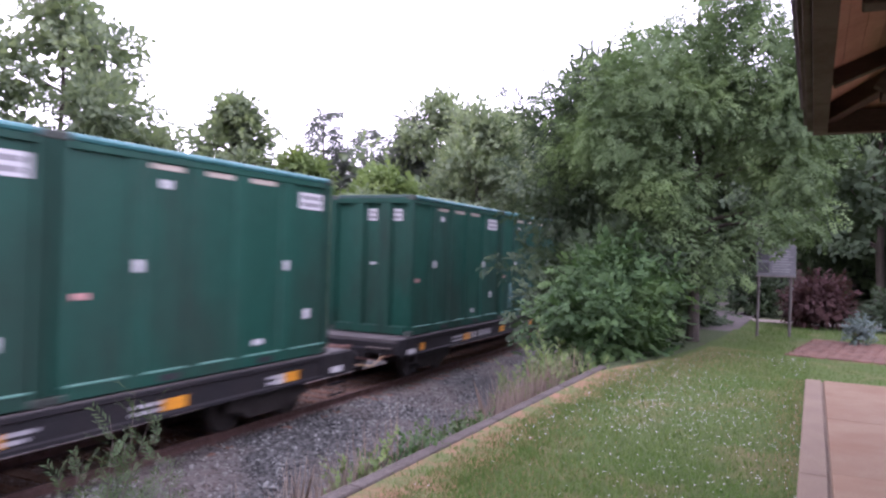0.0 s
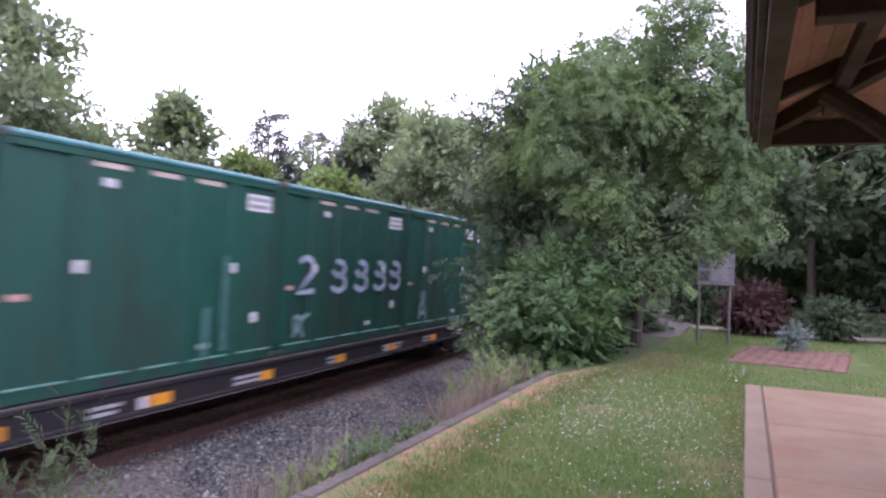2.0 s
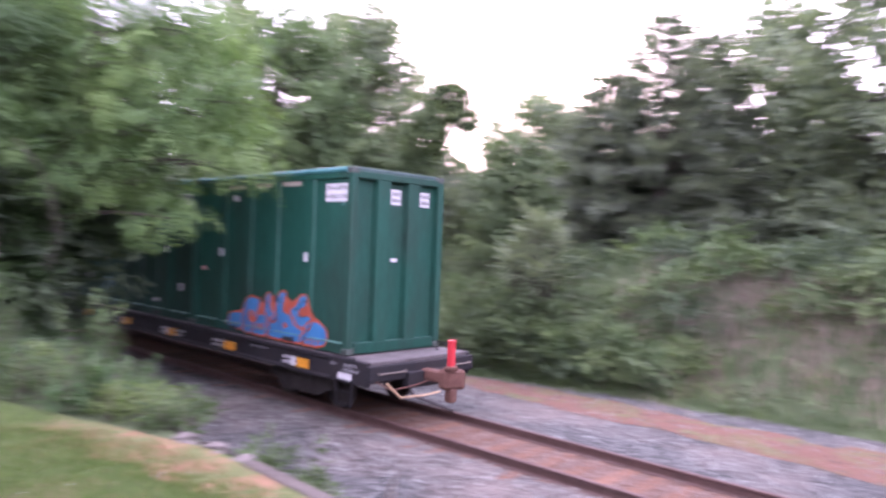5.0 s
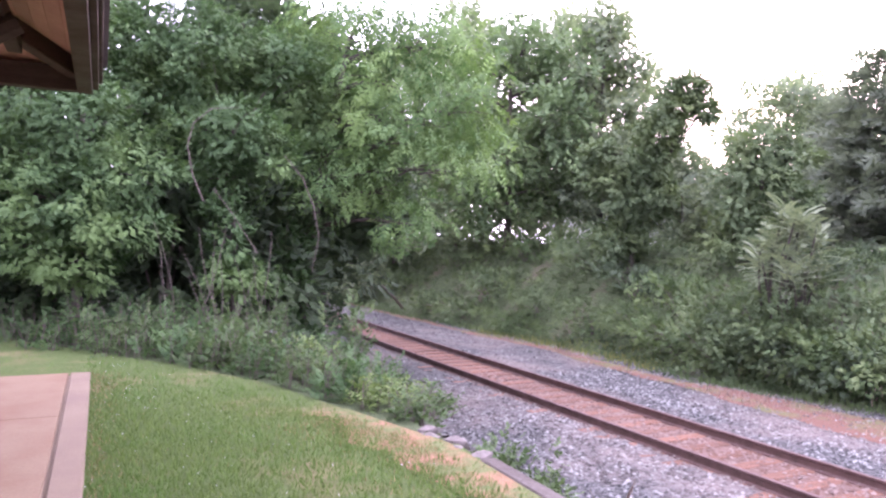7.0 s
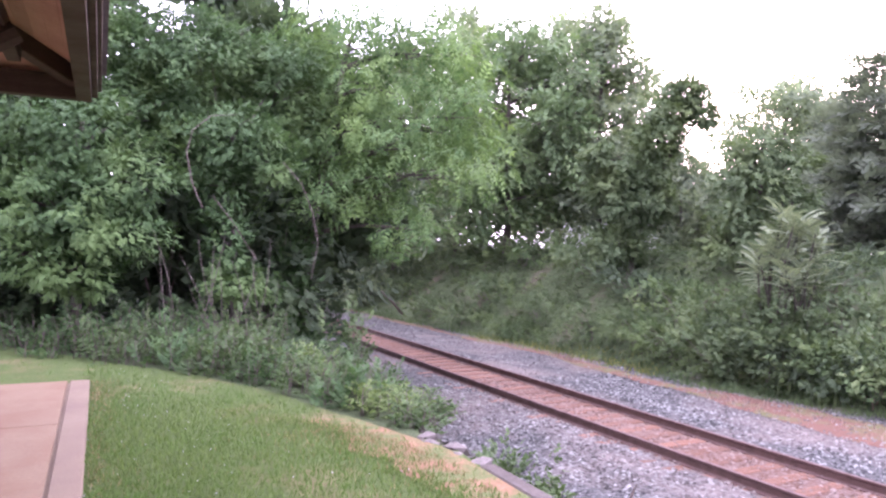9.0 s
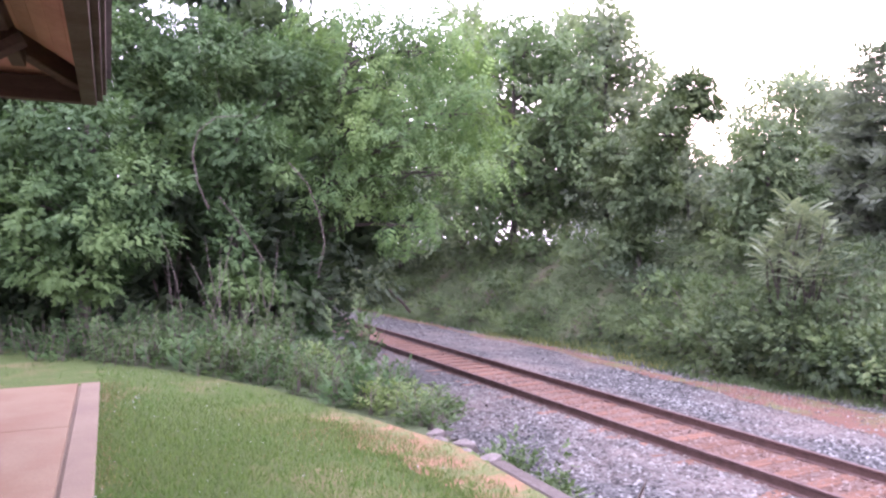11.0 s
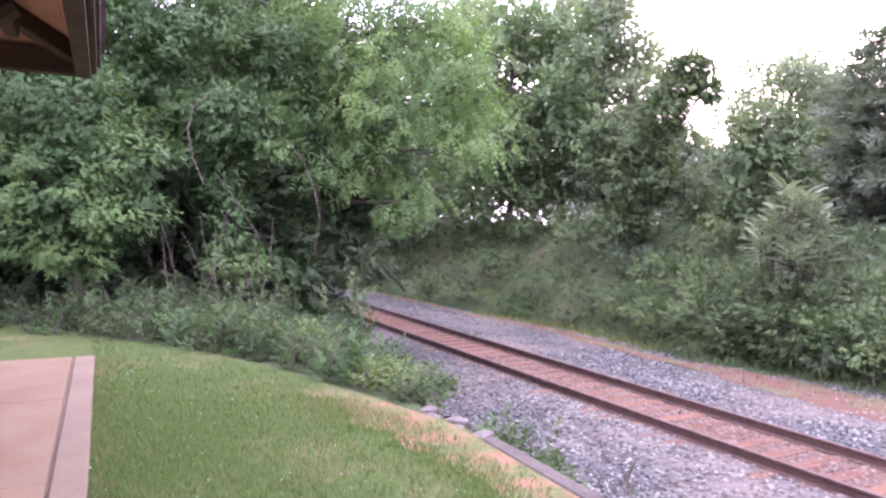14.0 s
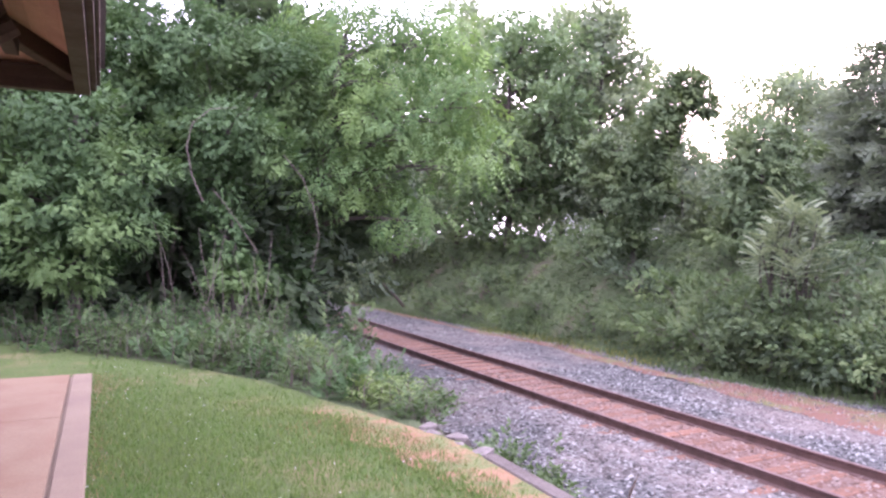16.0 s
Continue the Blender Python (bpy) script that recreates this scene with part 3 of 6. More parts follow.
def shrub(x, y, z, lobes, count, kind="simple", size=0.16, leaf=M_LEAF_WEED, label="", group="", stems=7, droop=0.1, stem_mat=None, clump=1, rough=0.4, mound=0.0):
    e = thing("shrub", label, "shrub", group, pose(x, y, z))
    bm = bmesh.new()
    for _ in range(stems):
        l = random.choice(lobes)
        tip = [l[i] + random.uniform(-0.6, 0.6) * l[3 + i] for i in range(3)]
        tip[2] = max(tip[2], 0.15)
        tube(limb_points((l[0] * 0.5 + random.uniform(-.1, .1), l[1] * 0.5 + random.uniform(-.1, .1), -0.1), tip), [0.02, 0.017, 0.014, 0.011, 0.008, 0.004], 3, bm)
    tagged(part("stem", bm, stem_mat or M_VINE_STEM, e), kind="stuff")
    tagged(put("leafage", foliage("leafage", lobes, count, kind, size, droop, 0.02, rough, 0.35, clump, mound), leaf, e), kind="stuff")
    return e


def conifer(x, y, z, height, radius, leaf=M_NEEDLE, label="", tiers=16, per=13, size=0.75, open_=0.0, bare=0.12, group=""):
    """A conifer: whorls of branches that shorten upward, with needle sprays along them."""
    e = thing("tree", label, "conifer", group, pose(x, y, z))
    part("trunk", tube([(0, 0, -0.3), (0, 0, height * 0.5), (0, 0, height * 0.98)], [0.2, 0.12, 0.03], 8), M_BARK, e)
    bm, ps, aims = bmesh.new(), [], []
    for k in range(tiers):
        f = k / (tiers - 1)
        zz = height * (bare + (0.97 - bare) * f)
        n = max(4, int(per * (1 - 0.6 * f)))
        for j in range(n):
            if random.random() < open_:
                continue
            a = 2 * math.pi * (j / n) + random.uniform(-.3, .3)
            r = radius * (1 - f) ** 0.8 * random.uniform(0.7, 1.1) + 0.15
            w = Vector((math.cos(a), math.sin(a), random.uniform(-0.25, 0.12) + 0.3 * f))
            tube([(0, 0, zz), w * r * 0.5 + Vector((0, 0, zz)), w * r + Vector((0, 0, zz + 0.05))], [0.03, 0.02, 0.006], 4, bm)
            for s in range(max(5, int(15 * r / radius) + 4)):
                q = w * r * random.uniform(0.2, 1.0)
                ps.append((q.x, q.y, zz + q.z + random.uniform(-.1, .1)))
                aims.append((w.x + random.uniform(-.6, .6), w.y + random.uniform(-.6, .6), random.uniform(-.55, .45)))
    tagged(part("limb_framework", bm, M_BARK, e), kind="stuff")
    n = len(ps)
    put("needle_mass", scatter_mesh("needle_mass", SPRAY["needle"], np.array(ps), np.array(aims), np.tile((0, 0, 1.0), (n, 1)) + RNG.normal(size=(n, 3)) * 0.8,
                                size * RNG.uniform(0.6, 1.2, n)), leaf, e)
    return e


# ---------------------------------------------------------------- ground, ballast, track
RAIL_Z = -1.67


def track_x(y):
    return -9.58 - 0.0289 * y


ALONG = math.degrees(math.atan(0.0289))          # the track's heading


def step01(q):
    q = np.clip(q, 0, 1)
    return q * q * (3 - 2 * q)


def toe_x(y):
    return np.interp(y, [-300, -60, -37, -30, -25, -21, -17, -14.5, -12, -10, -4, 4, 12, 18, 35, 60, 200], [-4.4, -11.6, -12.5, -13.0, -13.6, -14.4, -14.9, -14.2, -14.8, -15.4, -16.2, -16.4, -15.4, -14.4, -15.2, -16, -20])


def crest_z(y):
    return np.interp(y, [-300, -30, -12, -5, 10, 40, 200], [1.5, 1.5, 1.3, 0.75, 0.65, 0.4, 0.2])


def ground_z(x, y):
    x, y = np.asarray(x, float), np.asarray(y, float)
    walled = step01((y + 6.6) / 1.0) * step01((11.0 - y) / 1.0)
    x0 = np.interp(y, [-300, -40, -12, 11, 40, 200], [5.0, -2.5, -2.62, -2.62, -4.3, -9])
    x1 = x0 - (0.13 * walled + 2.6 * (1 - walled))
    z = -0.06 + step01((x0 - x) / (x0 - x1)) * (-1.91)
    berm = -0.55 + (x + 2.76) * 0.9 - 0.9 * (1 - step01((y - 1.0) / 2.5))
    z = np.where((x < -2.7) & (x > -4.6), np.maximum(z, np.where(walled > 0.9, berm, -9)), z)
    rise = step01((toe_x(y) - x) / 5.5)
    z = z + rise * (crest_z(y) + 1.97)
    rough = np.where((x < toe_x(y)) | (x > 9) | (y > 24) | (y < -15), 1.0, 0.0) * np.where((x > x0 + .3) | (x < toe_x(y) - .3), 1, 0)
    return z + rough * 0.12 * (np.sin(x * 0.9 + 1.3 * np.sin(y * 0.35)) * np.sin(y * 0.7 + np.sin(x * 0.5)))


def grid_mesh(name, xs, ys, zf):
    X, Y = np.meshgrid(xs, ys)
    Z = zf(X, Y)
    n, m = len(xs), len(ys)
    idx = np.arange(n * m).reshape(m, n)
    faces = np.stack([idx[:-1, :-1], idx[:-1, 1:], idx[1:, 1:], idx[1:, :-1]], -1).reshape(-1, 4)
    me = bpy.data.meshes.new(name)
    me.from_pydata(np.stack([X, Y, Z], -1).reshape(-1, 3).tolist(), [], faces.tolist())
    me.shade_smooth()
    return me


def strip_mesh(name, edges, ys, zf):
    """A sheet between side lines: for each y a row of x, from edges(y)."""
    rows = [edges(y) for y in ys]
    n = len(rows[0])
    vs = [(x, y, float(zf(x, y))) for r, y in zip(rows, ys) for x in r]
    fs = [(j * n + i, j * n + i + 1, (j + 1) * n + i + 1, (j + 1) * n + i) for j in range(len(ys) - 1) for i in range(n - 1)]
    me = bpy.data.meshes.new(name)
    me.from_pydata(vs, [], fs)
    me.shade_smooth()
    return me


gx = np.concatenate([[-2500, -1200, -600, -400], np.arange(-300, -60, 20), np.arange(-60, -24, 2), np.arange(-24, -12, 0.5), np.arange(-12, -5, 0.75), np.arange(-5, -3, 0.25),
                     [-2.95, -2.76, -2.62, -2.4], np.arange(-2, 8, 1.0), np.arange(8, 60, 4), [60, 100, 200, 400, 800, 2500]])
gy = np.concatenate([[-2500, -1200, -700, -450], np.arange(-330, -60, 10), np.arange(-60, 60, 1.0), np.arange(60, 200, 10), [200, 400, 900, 2500]])
put("ground", grid_mesh("ground", gx, gy, ground_z), M_GROUND)
tagged(bpy.data.objects["ground"], "brushy ground of bare earth and low green growth", "ground", kind="structure")


def wob(y, a, f, p):
    return a * (math.sin(f * y + p) + 0.6 * math.sin(2.3 * f * y + 1.7 * p) + 0.35 * math.sin(5.1 * f * y + p * 3))


def lawn_west(y):
    return float(np.interp(y, [-16, -12, -9.1, -7.6, -6.2, -5, 10, 12.2, 15, 22], [2.8, 1.0, -1.1, -1.8, -2.25, -2.6, -2.6, -2.0, -1.7, -1.4]))


put("lawn", strip_mesh("lawn", lambda y: [lawn_west(y) + wob(y, .03, 1.9, 1) + (14 - lawn_west(y)) * k / 12 for k in range(13)], np.arange(-14.5, 22.6, 0.5), lambda x, y: -0.035), M_LAWN)
tagged(bpy.data.objects["lawn"], "mown lawn with clover and worn patches", "lawn", kind="structure")


def bare_edge(y):
    return lawn_west(y) + 0.46 + wob(y, .10, 1.3, 2) + wob(y, .05, 4.7, 1)


put("bare_earth", strip_mesh("bare_earth", lambda y: [lawn_west(y) + 0.0, lawn_west(y) + 0.18, bare_edge(y)], np.arange(-6.4, 11.6, 0.08), lambda x, y: -0.031), M_BARE)
tagged(bpy.data.objects["bare_earth"], "worn tan earth along the top of the low wall", "soil", kind="structure")

SECTION = [(6.72, -0.285), (4.5, -0.28), (2.7, -0.24), (1.7, -0.166), (0.9, -0.160), (0.65, -0.182), (-0.65, -0.182), (-0.9, -0.160), (-1.7, -0.166), (-2.6, -0.26), (-3.6, -0.28), (-4.9, -0.29), (-7.0, -0.30)]


def ballast_z(x, y):
    r = np.asarray(x) - track_x(np.asarray(y))
    return RAIL_Z + np.interp(-r, [-s[0] for s in SECTION], [s[1] for s in SECTION]) + 0.012 * np.sin(3 * np.asarray(x) + 2 * np.asarray(y)) * np.sin(1.7 * np.asarray(y))


put("ballast_bed", strip_mesh("ballast_bed", lambda y: [track_x(y) + s[0] for s in SECTION], np.concatenate([np.arange(-300, -60, 20), np.arange(-60, 60, 0.6), np.arange(60, 140, 10)]), ballast_z), M_GRAVEL)
tagged(bpy.data.objects["ballast_bed"], "bed of crushed stone under the track, coloured dark for shaded gaps", "ballast", kind="structure")
DIRT_IN = ([-60, -26, -20, -13, 0, 60], [3.3, 3.9, 4.4, 3.95, 3.4, 3.3])
DIRT_OUT = ([-60, -26, -20, -14, -11, -3, 12, 60], [3.8, 4.35, 4.85, 4.8, 5.4, 5.7, 5.0, 4.6])
put("dirt_strip", strip_mesh("dirt_strip", lambda y: [track_x(y) - np.interp(y, *DIRT_OUT) + wob(y, .12, .7, 0), track_x(y) - 0.5 * (np.interp(y, *DIRT_OUT) + np.interp(y, *DIRT_IN)),
                                                      track_x(y) - np.interp(y, *DIRT_IN) + wob(y, .12, .9, 4)], np.arange(-60, 60, 0.3), lambda x, y: ballast_z(x, y) + 0.012), M_REDDIRT)
tagged(bpy.data.objects["dirt_strip"], "strip of red-brown dirt beside the ballast", "soil", kind="structure")

# crushed stone, loose on the bed
OCT_V = np.array([(1, 0, 0), (-1, 0, 0), (0, 1, 0), (0, -1, 0), (0, 0, 1), (0, 0, -1)], float)
OCT_F = np.array([(0, 2, 4), (2, 1, 4), (1, 3, 4), (3, 0, 4), (2, 0, 5), (1, 2, 5), (3, 1, 5), (0, 3, 5)])


def pebbles(name, at, size, flat=0.75):
    n = len(at)
    v = OCT_V[None] * RNG.uniform(0.55, 1.2, (n, 6, 1))
    a = RNG.uniform(0, 6.28, n)
    b = RNG.uniform(-0.7, 0.7, n)
    ca, sa, cb, sb = np.cos(a), np.sin(a), np.cos(b), np.sin(b)
    x = v[..., 0] * ca[:, None] - v[..., 1] * sa[:, None]
    y = v[..., 0] * sa[:, None] + v[..., 1] * ca[:, None]
    z = v[..., 2] * flat
    y, z = y * cb[:, None] - z * sb[:, None], y * sb[:, None] + z * cb[:, None]
    co = at[:, None, :] + np.stack([x, y, z], -1) * size[:, None, None]
    faces = OCT_F[:4]                # the underside lies in the bed
    f = (faces[None] + 6 * np.arange(n)[:, None, None]).reshape(-1)
    me = bpy.data.meshes.new(name)
    me.vertices.add(n * 6)
    me.vertices.foreach_set("co", co.astype(np.float32).ravel())
    me.loops.add(n * 12)
    me.loops.foreach_set("vertex_index", f.astype(np.int32))
    me.polygons.add(n * 4)
    me.polygons.foreach_set("loop_start", np.arange(0, n * 12, 3, dtype=np.int32))
    me.update(calc_edges=True)
    return me


n_st = 62000
sy = np.concatenate([RNG.uniform(-16, 16, n_st * 2 // 3), RNG.uniform(-36, 34, n_st - n_st * 2 // 3)])
sx = track_x(sy) + RNG.uniform(-6.4, 6.5, n_st)
keep = ~((sx < track_x(sy) - np.interp(sy, *DIRT_IN)) & (sx > track_x(sy) - np.interp(sy, *DIRT_OUT)) & (RNG.random(n_st) < 0.78))
sx, sy = sx[keep], sy[keep]
put("crushed_stone", pebbles("crushed_stone", np.stack([sx, sy, np.maximum(ballast_z(sx, sy), ground_z(sx, sy) - 0.02) + 0.004], -1), RNG.uniform(0.022, 0.056, len(sx))), M_STONES)
tagged(bpy.data.objects["crushed_stone"], "loose pale grey crushed stone with brown staining", "gravel", kind="stuff")

# rails and ties
railway = thing("railway_track", "single railway track with rusted rails on weathered wooden ties", "railway", "", pose(track_x(0), 0, RAIL_Z, 0, 0, ALONG), "structure")
RAILSEC = [(-.036, 0), (-.030, .004), (.030, .004), (.036, 0), (.036, -.030), (.010, -.045), (.010, -.135), (.070, -.155), (.070, -.170), (-.070, -.170),
           (-.070, -.155), (-.010, -.135), (-.010, -.045), (-.036, -.030)]
for sx_ in (-0.753, 0.753):
    part("rail", profile([(x + sx_, z - 0.004) for x, z in RAILSEC], -290, 135), M_RAIL, railway)
tie_mesh = [as_mesh("tie", box((-1.28 + random.uniform(-.04, .04), -0.115, -0.30), (1.28 + random.uniform(-.04, .04), 0.115, -0.162 + random.uniform(-.008, .004)), 0.012)) for _ in range(5)]
for k in range(236):
    put("tie", tie_mesh[k % 5], M_TIE, railway, "", pose(random.uniform(-.04, .04), -62 + k * 0.53 + random.uniform(-.02, .02), 0, 0, 0, random.uniform(-1.2, 1.2)))

# the low wall that holds the lawn
wall = thing("retaining_wall", "low retaining wall with a dark weathered cap, holding the lawn above the ballast", "retaining wall", "", None, "structure")
yy = -4.55
while yy < 10.3:
    ln = min(random.uniform(1.9, 2.5), 10.4 - yy)
    part("cap", box((-2.735, yy, -0.16), (-2.605 + random.uniform(-.006, .006), yy + ln - 0.012, -0.018 + random.uniform(-.006, .004)), 0.012), M_KERB, wall)
    for row in range(6):
        part("course", box((-2.755 + 0.004 * row, yy, -0.165 - 0.29 * (row + 1)), (-2.62, yy + ln - 0.01, -0.168 - 0.29 * row), 0.015), M_KERB, wall)
    yy += ln
for k, (sx_, sy_, l) in enumerate([(-2.68, -4.68, .15), (-2.60, -4.90, .11), (-2.67, -5.08, .17), (-2.55, -5.30, .12), (-2.62, -5.50, .14)]):
    b = bmesh.new()
    bmesh.ops.create_icosphere(b, subdivisions=1, radius=l * .72)
    for v in b.verts:
        v.co = Vector((v.co.x * 1.15, v.co.y * .85, v.co.z * .55)) * random.uniform(.86, 1.12)
    s = part("stone", b, M_STONE, None, "", pose(sx_, sy_, -0.06, random.uniform(-12, 12), random.uniform(-12, 12), 20 + 47 * k))
    tagged(s, "rough weathered stone at the end of the low wall", "stone", "stones at the wall's end")

# ---------------------------------------------------------------- slab and shelter
slab = thing("concrete_slab", "reddish tan concrete slab with a border strip and open joints", "slab", "", None, "structure")
part("core", box((0.012, -8.88, -0.30), (7.38, 10.93, -0.025)), M_BORDER, slab)
JY = [-8.9, -6.84, -4.68, -2.52, -0.36, 1.80, 3.96, 6.12, 8.28, 10.95]
JX = [0.222, 1.99, 3.70, 5.44, 7.18]
for y0, y1 in zip(JY, JY[1:]):
    for x0, x1 in zip(JX, JX[1:]):
        part("panel", box((x0 + .003, y0 + .003, -.12), (x1 - .003, y1 - .003, 0.0 + random.uniform(-.002, .001)), 0.004), M_CONC, slab)
for k in range(4):
    y0, y1 = -8.9 + 4.9625 * k, -8.9 + 4.9625 * (k + 1)
    part("border", box((0, y0, -.28), (0.200, y1 - .002, 0.002), 0.012), M_BORDER, slab)
    part("border", box((7.20, y0, -.28), (7.40, y1 - .002, 0.002), 0.012), M_BORDER, slab)

shelter = thing("picnic_shelter", "open timber shelter with dark beams under a tan boarded hip roof", "shelter", "", None)
EX0, EX1, EY0, EY1, EZ = -0.04, 7.44, -7.80, 8.25, 2.91       # the eaves and the height of their lower edge
RISE = 0.42                                                   # roof slope
rx, ry0, ry1 = (EX0 + EX1) / 2, EY0 + (EX1 - EX0) / 2, EY1 - (EX1 - EX0) / 2
rz = EZ + 0.22 + RISE * (rx - EX0)


def under(x, y, drop=0.0):
    """Height of the roof's underside."""
    d = min(x - EX0, EX1 - x, y - EY0, EY1 - y)
    return EZ + 0.20 + RISE * d - drop


for name, z_add, mat in (("roof", 0.10, M_SHINGLE),):
    bm = bmesh.new()
    o = 0.06
    A = [bm.verts.new(p) for p in ((EX0 - o, EY0 - o, EZ + .2 + z_add), (EX1 + o, EY0 - o, EZ + .2 + z_add), (EX1 + o, EY1 + o, EZ + .2 + z_add), (EX0 - o, EY1 + o, EZ + .2 + z_add))]
    R0, R1 = bm.verts.new((rx, ry0, rz + z_add)), bm.verts.new((rx, ry1, rz + z_add))
    for f in ((A[0], A[1], R0), (A[1], A[2], R1, R0), (A[2], A[3], R1), (A[3], A[0], R0, R1)):
        bm.faces.new(f)
    bmesh.ops.solidify(bm, geom=bm.faces[:], thickness=0.05)
    part(name, bm, mat, shelter)
# boarding under the roof, laid along the eaves
for k in range(30):
    d0, d1 = 0.03 + k * 0.122, 0.03 + k * 0.122 + 0.119
    if d1 > rx - EX0 - .02:
        break
    for side in range(4):
        if side == 0:
            q = [(EX0 + d0, EY0 + d0), (EX0 + d0, EY1 - d0), (EX0 + d1, EY1 - d1), (EX0 + d1, EY0 + d1)]
        elif side == 1:
            q = [(EX1 - d0, EY1 - d0), (EX1 - d0, EY0 + d0), (EX1 - d1, EY0 + d1), (EX1 - d1, EY1 - d1)]
        elif side == 2:
            q = [(EX1 - d0, EY0 + d0), (EX0 + d0, EY0 + d0), (EX0 + d1, EY0 + d1), (EX1 - d1, EY0 + d1)]
        else:
            q = [(EX0 + d0, EY1 - d0), (EX1 - d0, EY1 - d0), (EX1 - d1, EY1 - d1), (EX0 + d1, EY1 - d1)]
        bm = bmesh.new()
        lo = [bm.verts.new((x, y, under(x, y))) for x, y in q]
        hi = [bm.verts.new((x, y, under(x, y) + 0.02)) for x, y in q]
        bm.faces.new(lo)
        bm.faces.new(hi[::-1])
        for i in range(4):
            bm.faces.new((lo[i], hi[i], hi[(i + 1) % 4], lo[(i + 1) % 4]))
        bmesh.ops.recalc_face_normals(bm, faces=bm.faces[:])
        part("ceiling_board", bm, M_CEIL, shelter)
# edge beam, and outside it the fascia in three stepped boards
for w, z0, z1, inset in ((0.13, 0.0, 0.22, 0.065), (0.05, 0.055, 0.27, 0.012), (0.03, 0.12, 0.31, -0.02)):
    a0, a1, b0, b1 = EX0 + inset, EX1 - inset, EY0 + inset, EY1 - inset
    nm = "edge_beam" if w > 0.1 else "fascia"
    part(nm, box((a0, b0, EZ + z0), (a0 + w, b1, EZ + z1), .004), M_TIMBER, shelter)
    part(nm, box((a1 - w, b0, EZ + z0), (a1, b1, EZ + z1), .004), M_TIMBER, shelter)
    part(nm, box((a0 + w, b0, EZ + z0), (a1 - w, b0 + w, EZ + z1), .004), M_TIMBER, shelter)
    part(nm, box((a0 + w, b1 - w, EZ + z0), (a1 - w, b1, EZ + z1), .004), M_TIMBER, shelter)
# rafters, hips, purlins, posts, braces
RY = [-4.5, -2.3, -0.1, 2.1, 4.3, 6.65]
for y in RY:
    for s in (0, 1):
        d = min(y - EY0, EY1 - y, rx - EX0)
        xa, xb = (EX0 + .195, EX0 + d) if s == 0 else (EX1 - .195, EX1 - d)
        part("rafter", beam((xa, y, under(xa, y, .07)), (xb, y, under(EX0 + d, y, .07) if s == 0 else under(EX1 - d, y, .07)), 0.11, 0.14), M_TIMBER, shelter)
for x in (EX0 + 0.66, EX1 - 0.66):
    part("purlin", beam((x, EY0 + .7, EZ + .24), (x, EY1 - .7, EZ + .24), 0.11, 0.13), M_TIMBER, shelter)
for k in range(2):
    x = EX0 + 2.5 * (k + 1) + 0.06
    for s in (0, 1):
        d = min(x - EX0, EX1 - x)
        ya, yb = (EY0 + .06, EY0 + d) if s == 0 else (EY1 - .06, EY1 - d)
        part("rafter", beam((x, ya, EZ + .13 + RISE * .06), (x, yb, EZ + .13 + RISE * d), 0.10, 0.14), M_TIMBER, shelter)
for cx, cy, ex, ey in ((EX0, EY0, rx, ry0), (EX1, EY0, rx, ry0), (EX0, EY1, rx, ry1), (EX1, EY1, rx, ry1)):
    part("hip_rafter", beam((cx + (ex - cx) * .02, cy + (ey - cy) * .02, EZ + .14), (ex, ey, rz - .12), 0.13, 0.18), M_TIMBER, shelter)
PX, PY = [1.75, 5.65], [-6.0, -2.0, 2.4, 6.5]
for x in PX:
    part("plate_beam", beam((x, EY0 + .3, EZ + .32), (x, EY1 - .3, EZ + .32), 0.16, 0.22), M_TIMBER, shelter)
for y in (0.2, 4.25):
    part("tie_beam", beam((EX0 + .30, y, EZ + .15), (EX1 - .30, y, EZ + .15), 0.16, 0.24), M_TIMBER, shelter)
for x in PX:
    sgn = -1 if x < rx else 1
    for y in PY:
        part("post", box((x - .1, y - .1, 0.0), (x + .1, y + .1, EZ + .24), 0.012), M_TIMBER, shelter)
        for q in ((x + sgn * 1.25, y, EZ + .16), (x, y + 1.0, EZ + .24), (x, y - 1.0, EZ + .24)):
            a, b = Vector((x, y, EZ - .95)), Vector(q)
            mid = a.lerp(b, .5) + Vector((0, 0, .10)) + (Vector((x, y, 0)) - Vector((q[0], q[1], 0))).normalized() * -0.02
            bm = tube([a, a.lerp(mid, .5) + Vector((0, 0, .03)), mid, mid.lerp(b, .5) + Vector((0, 0, .02)), b], 0.085, 8)
            part("brace", bm, M_TIMBER, shelter)

# ---------------------------------------------------------------- north end: sign, paving, path, road, houses
sign = thing("information_sign", "pale information board on two grey posts, dark pictures, shade painted in", "sign", "", pose(-0.68, 17.0, -0.04, 0, 0, 30))
for sx_ in (-.36, .36):
    part("post", tube([(sx_, 0, -.3), (sx_, 0, 2.1)], 0.032, 8), M_POST, sign)
part("panel", box((-.44, -.055, 1.34), (.44, -.035, 2.2), .006), M_SIGN_SHADED, sign)
part("frame", box((-.46, -.06, 1.31), (.46, -.03, 1.342), .004), M_POST, sign)
part("frame", box((-.46, -.06, 2.198), (.46, -.03, 2.23), .004), M_POST, sign)
for zz in (1.40, 1.68):
    part("picture", box((-.40, -.060, zz), (-.16, -.054, zz + .22)), M_INK_AND_SHADE, sign, "dark picture")
for k in range(9):
    part("print_line", box((-.10, -.060, 1.42 + k * .055), (.40 - random.uniform(0, .15), -.054, 1.438 + k * .055)), M_GREYBAR, sign)
part("heading", box((-.38, -.060, 2.02), (.30, -.054, 2.10)), M_GREYBAR, sign)

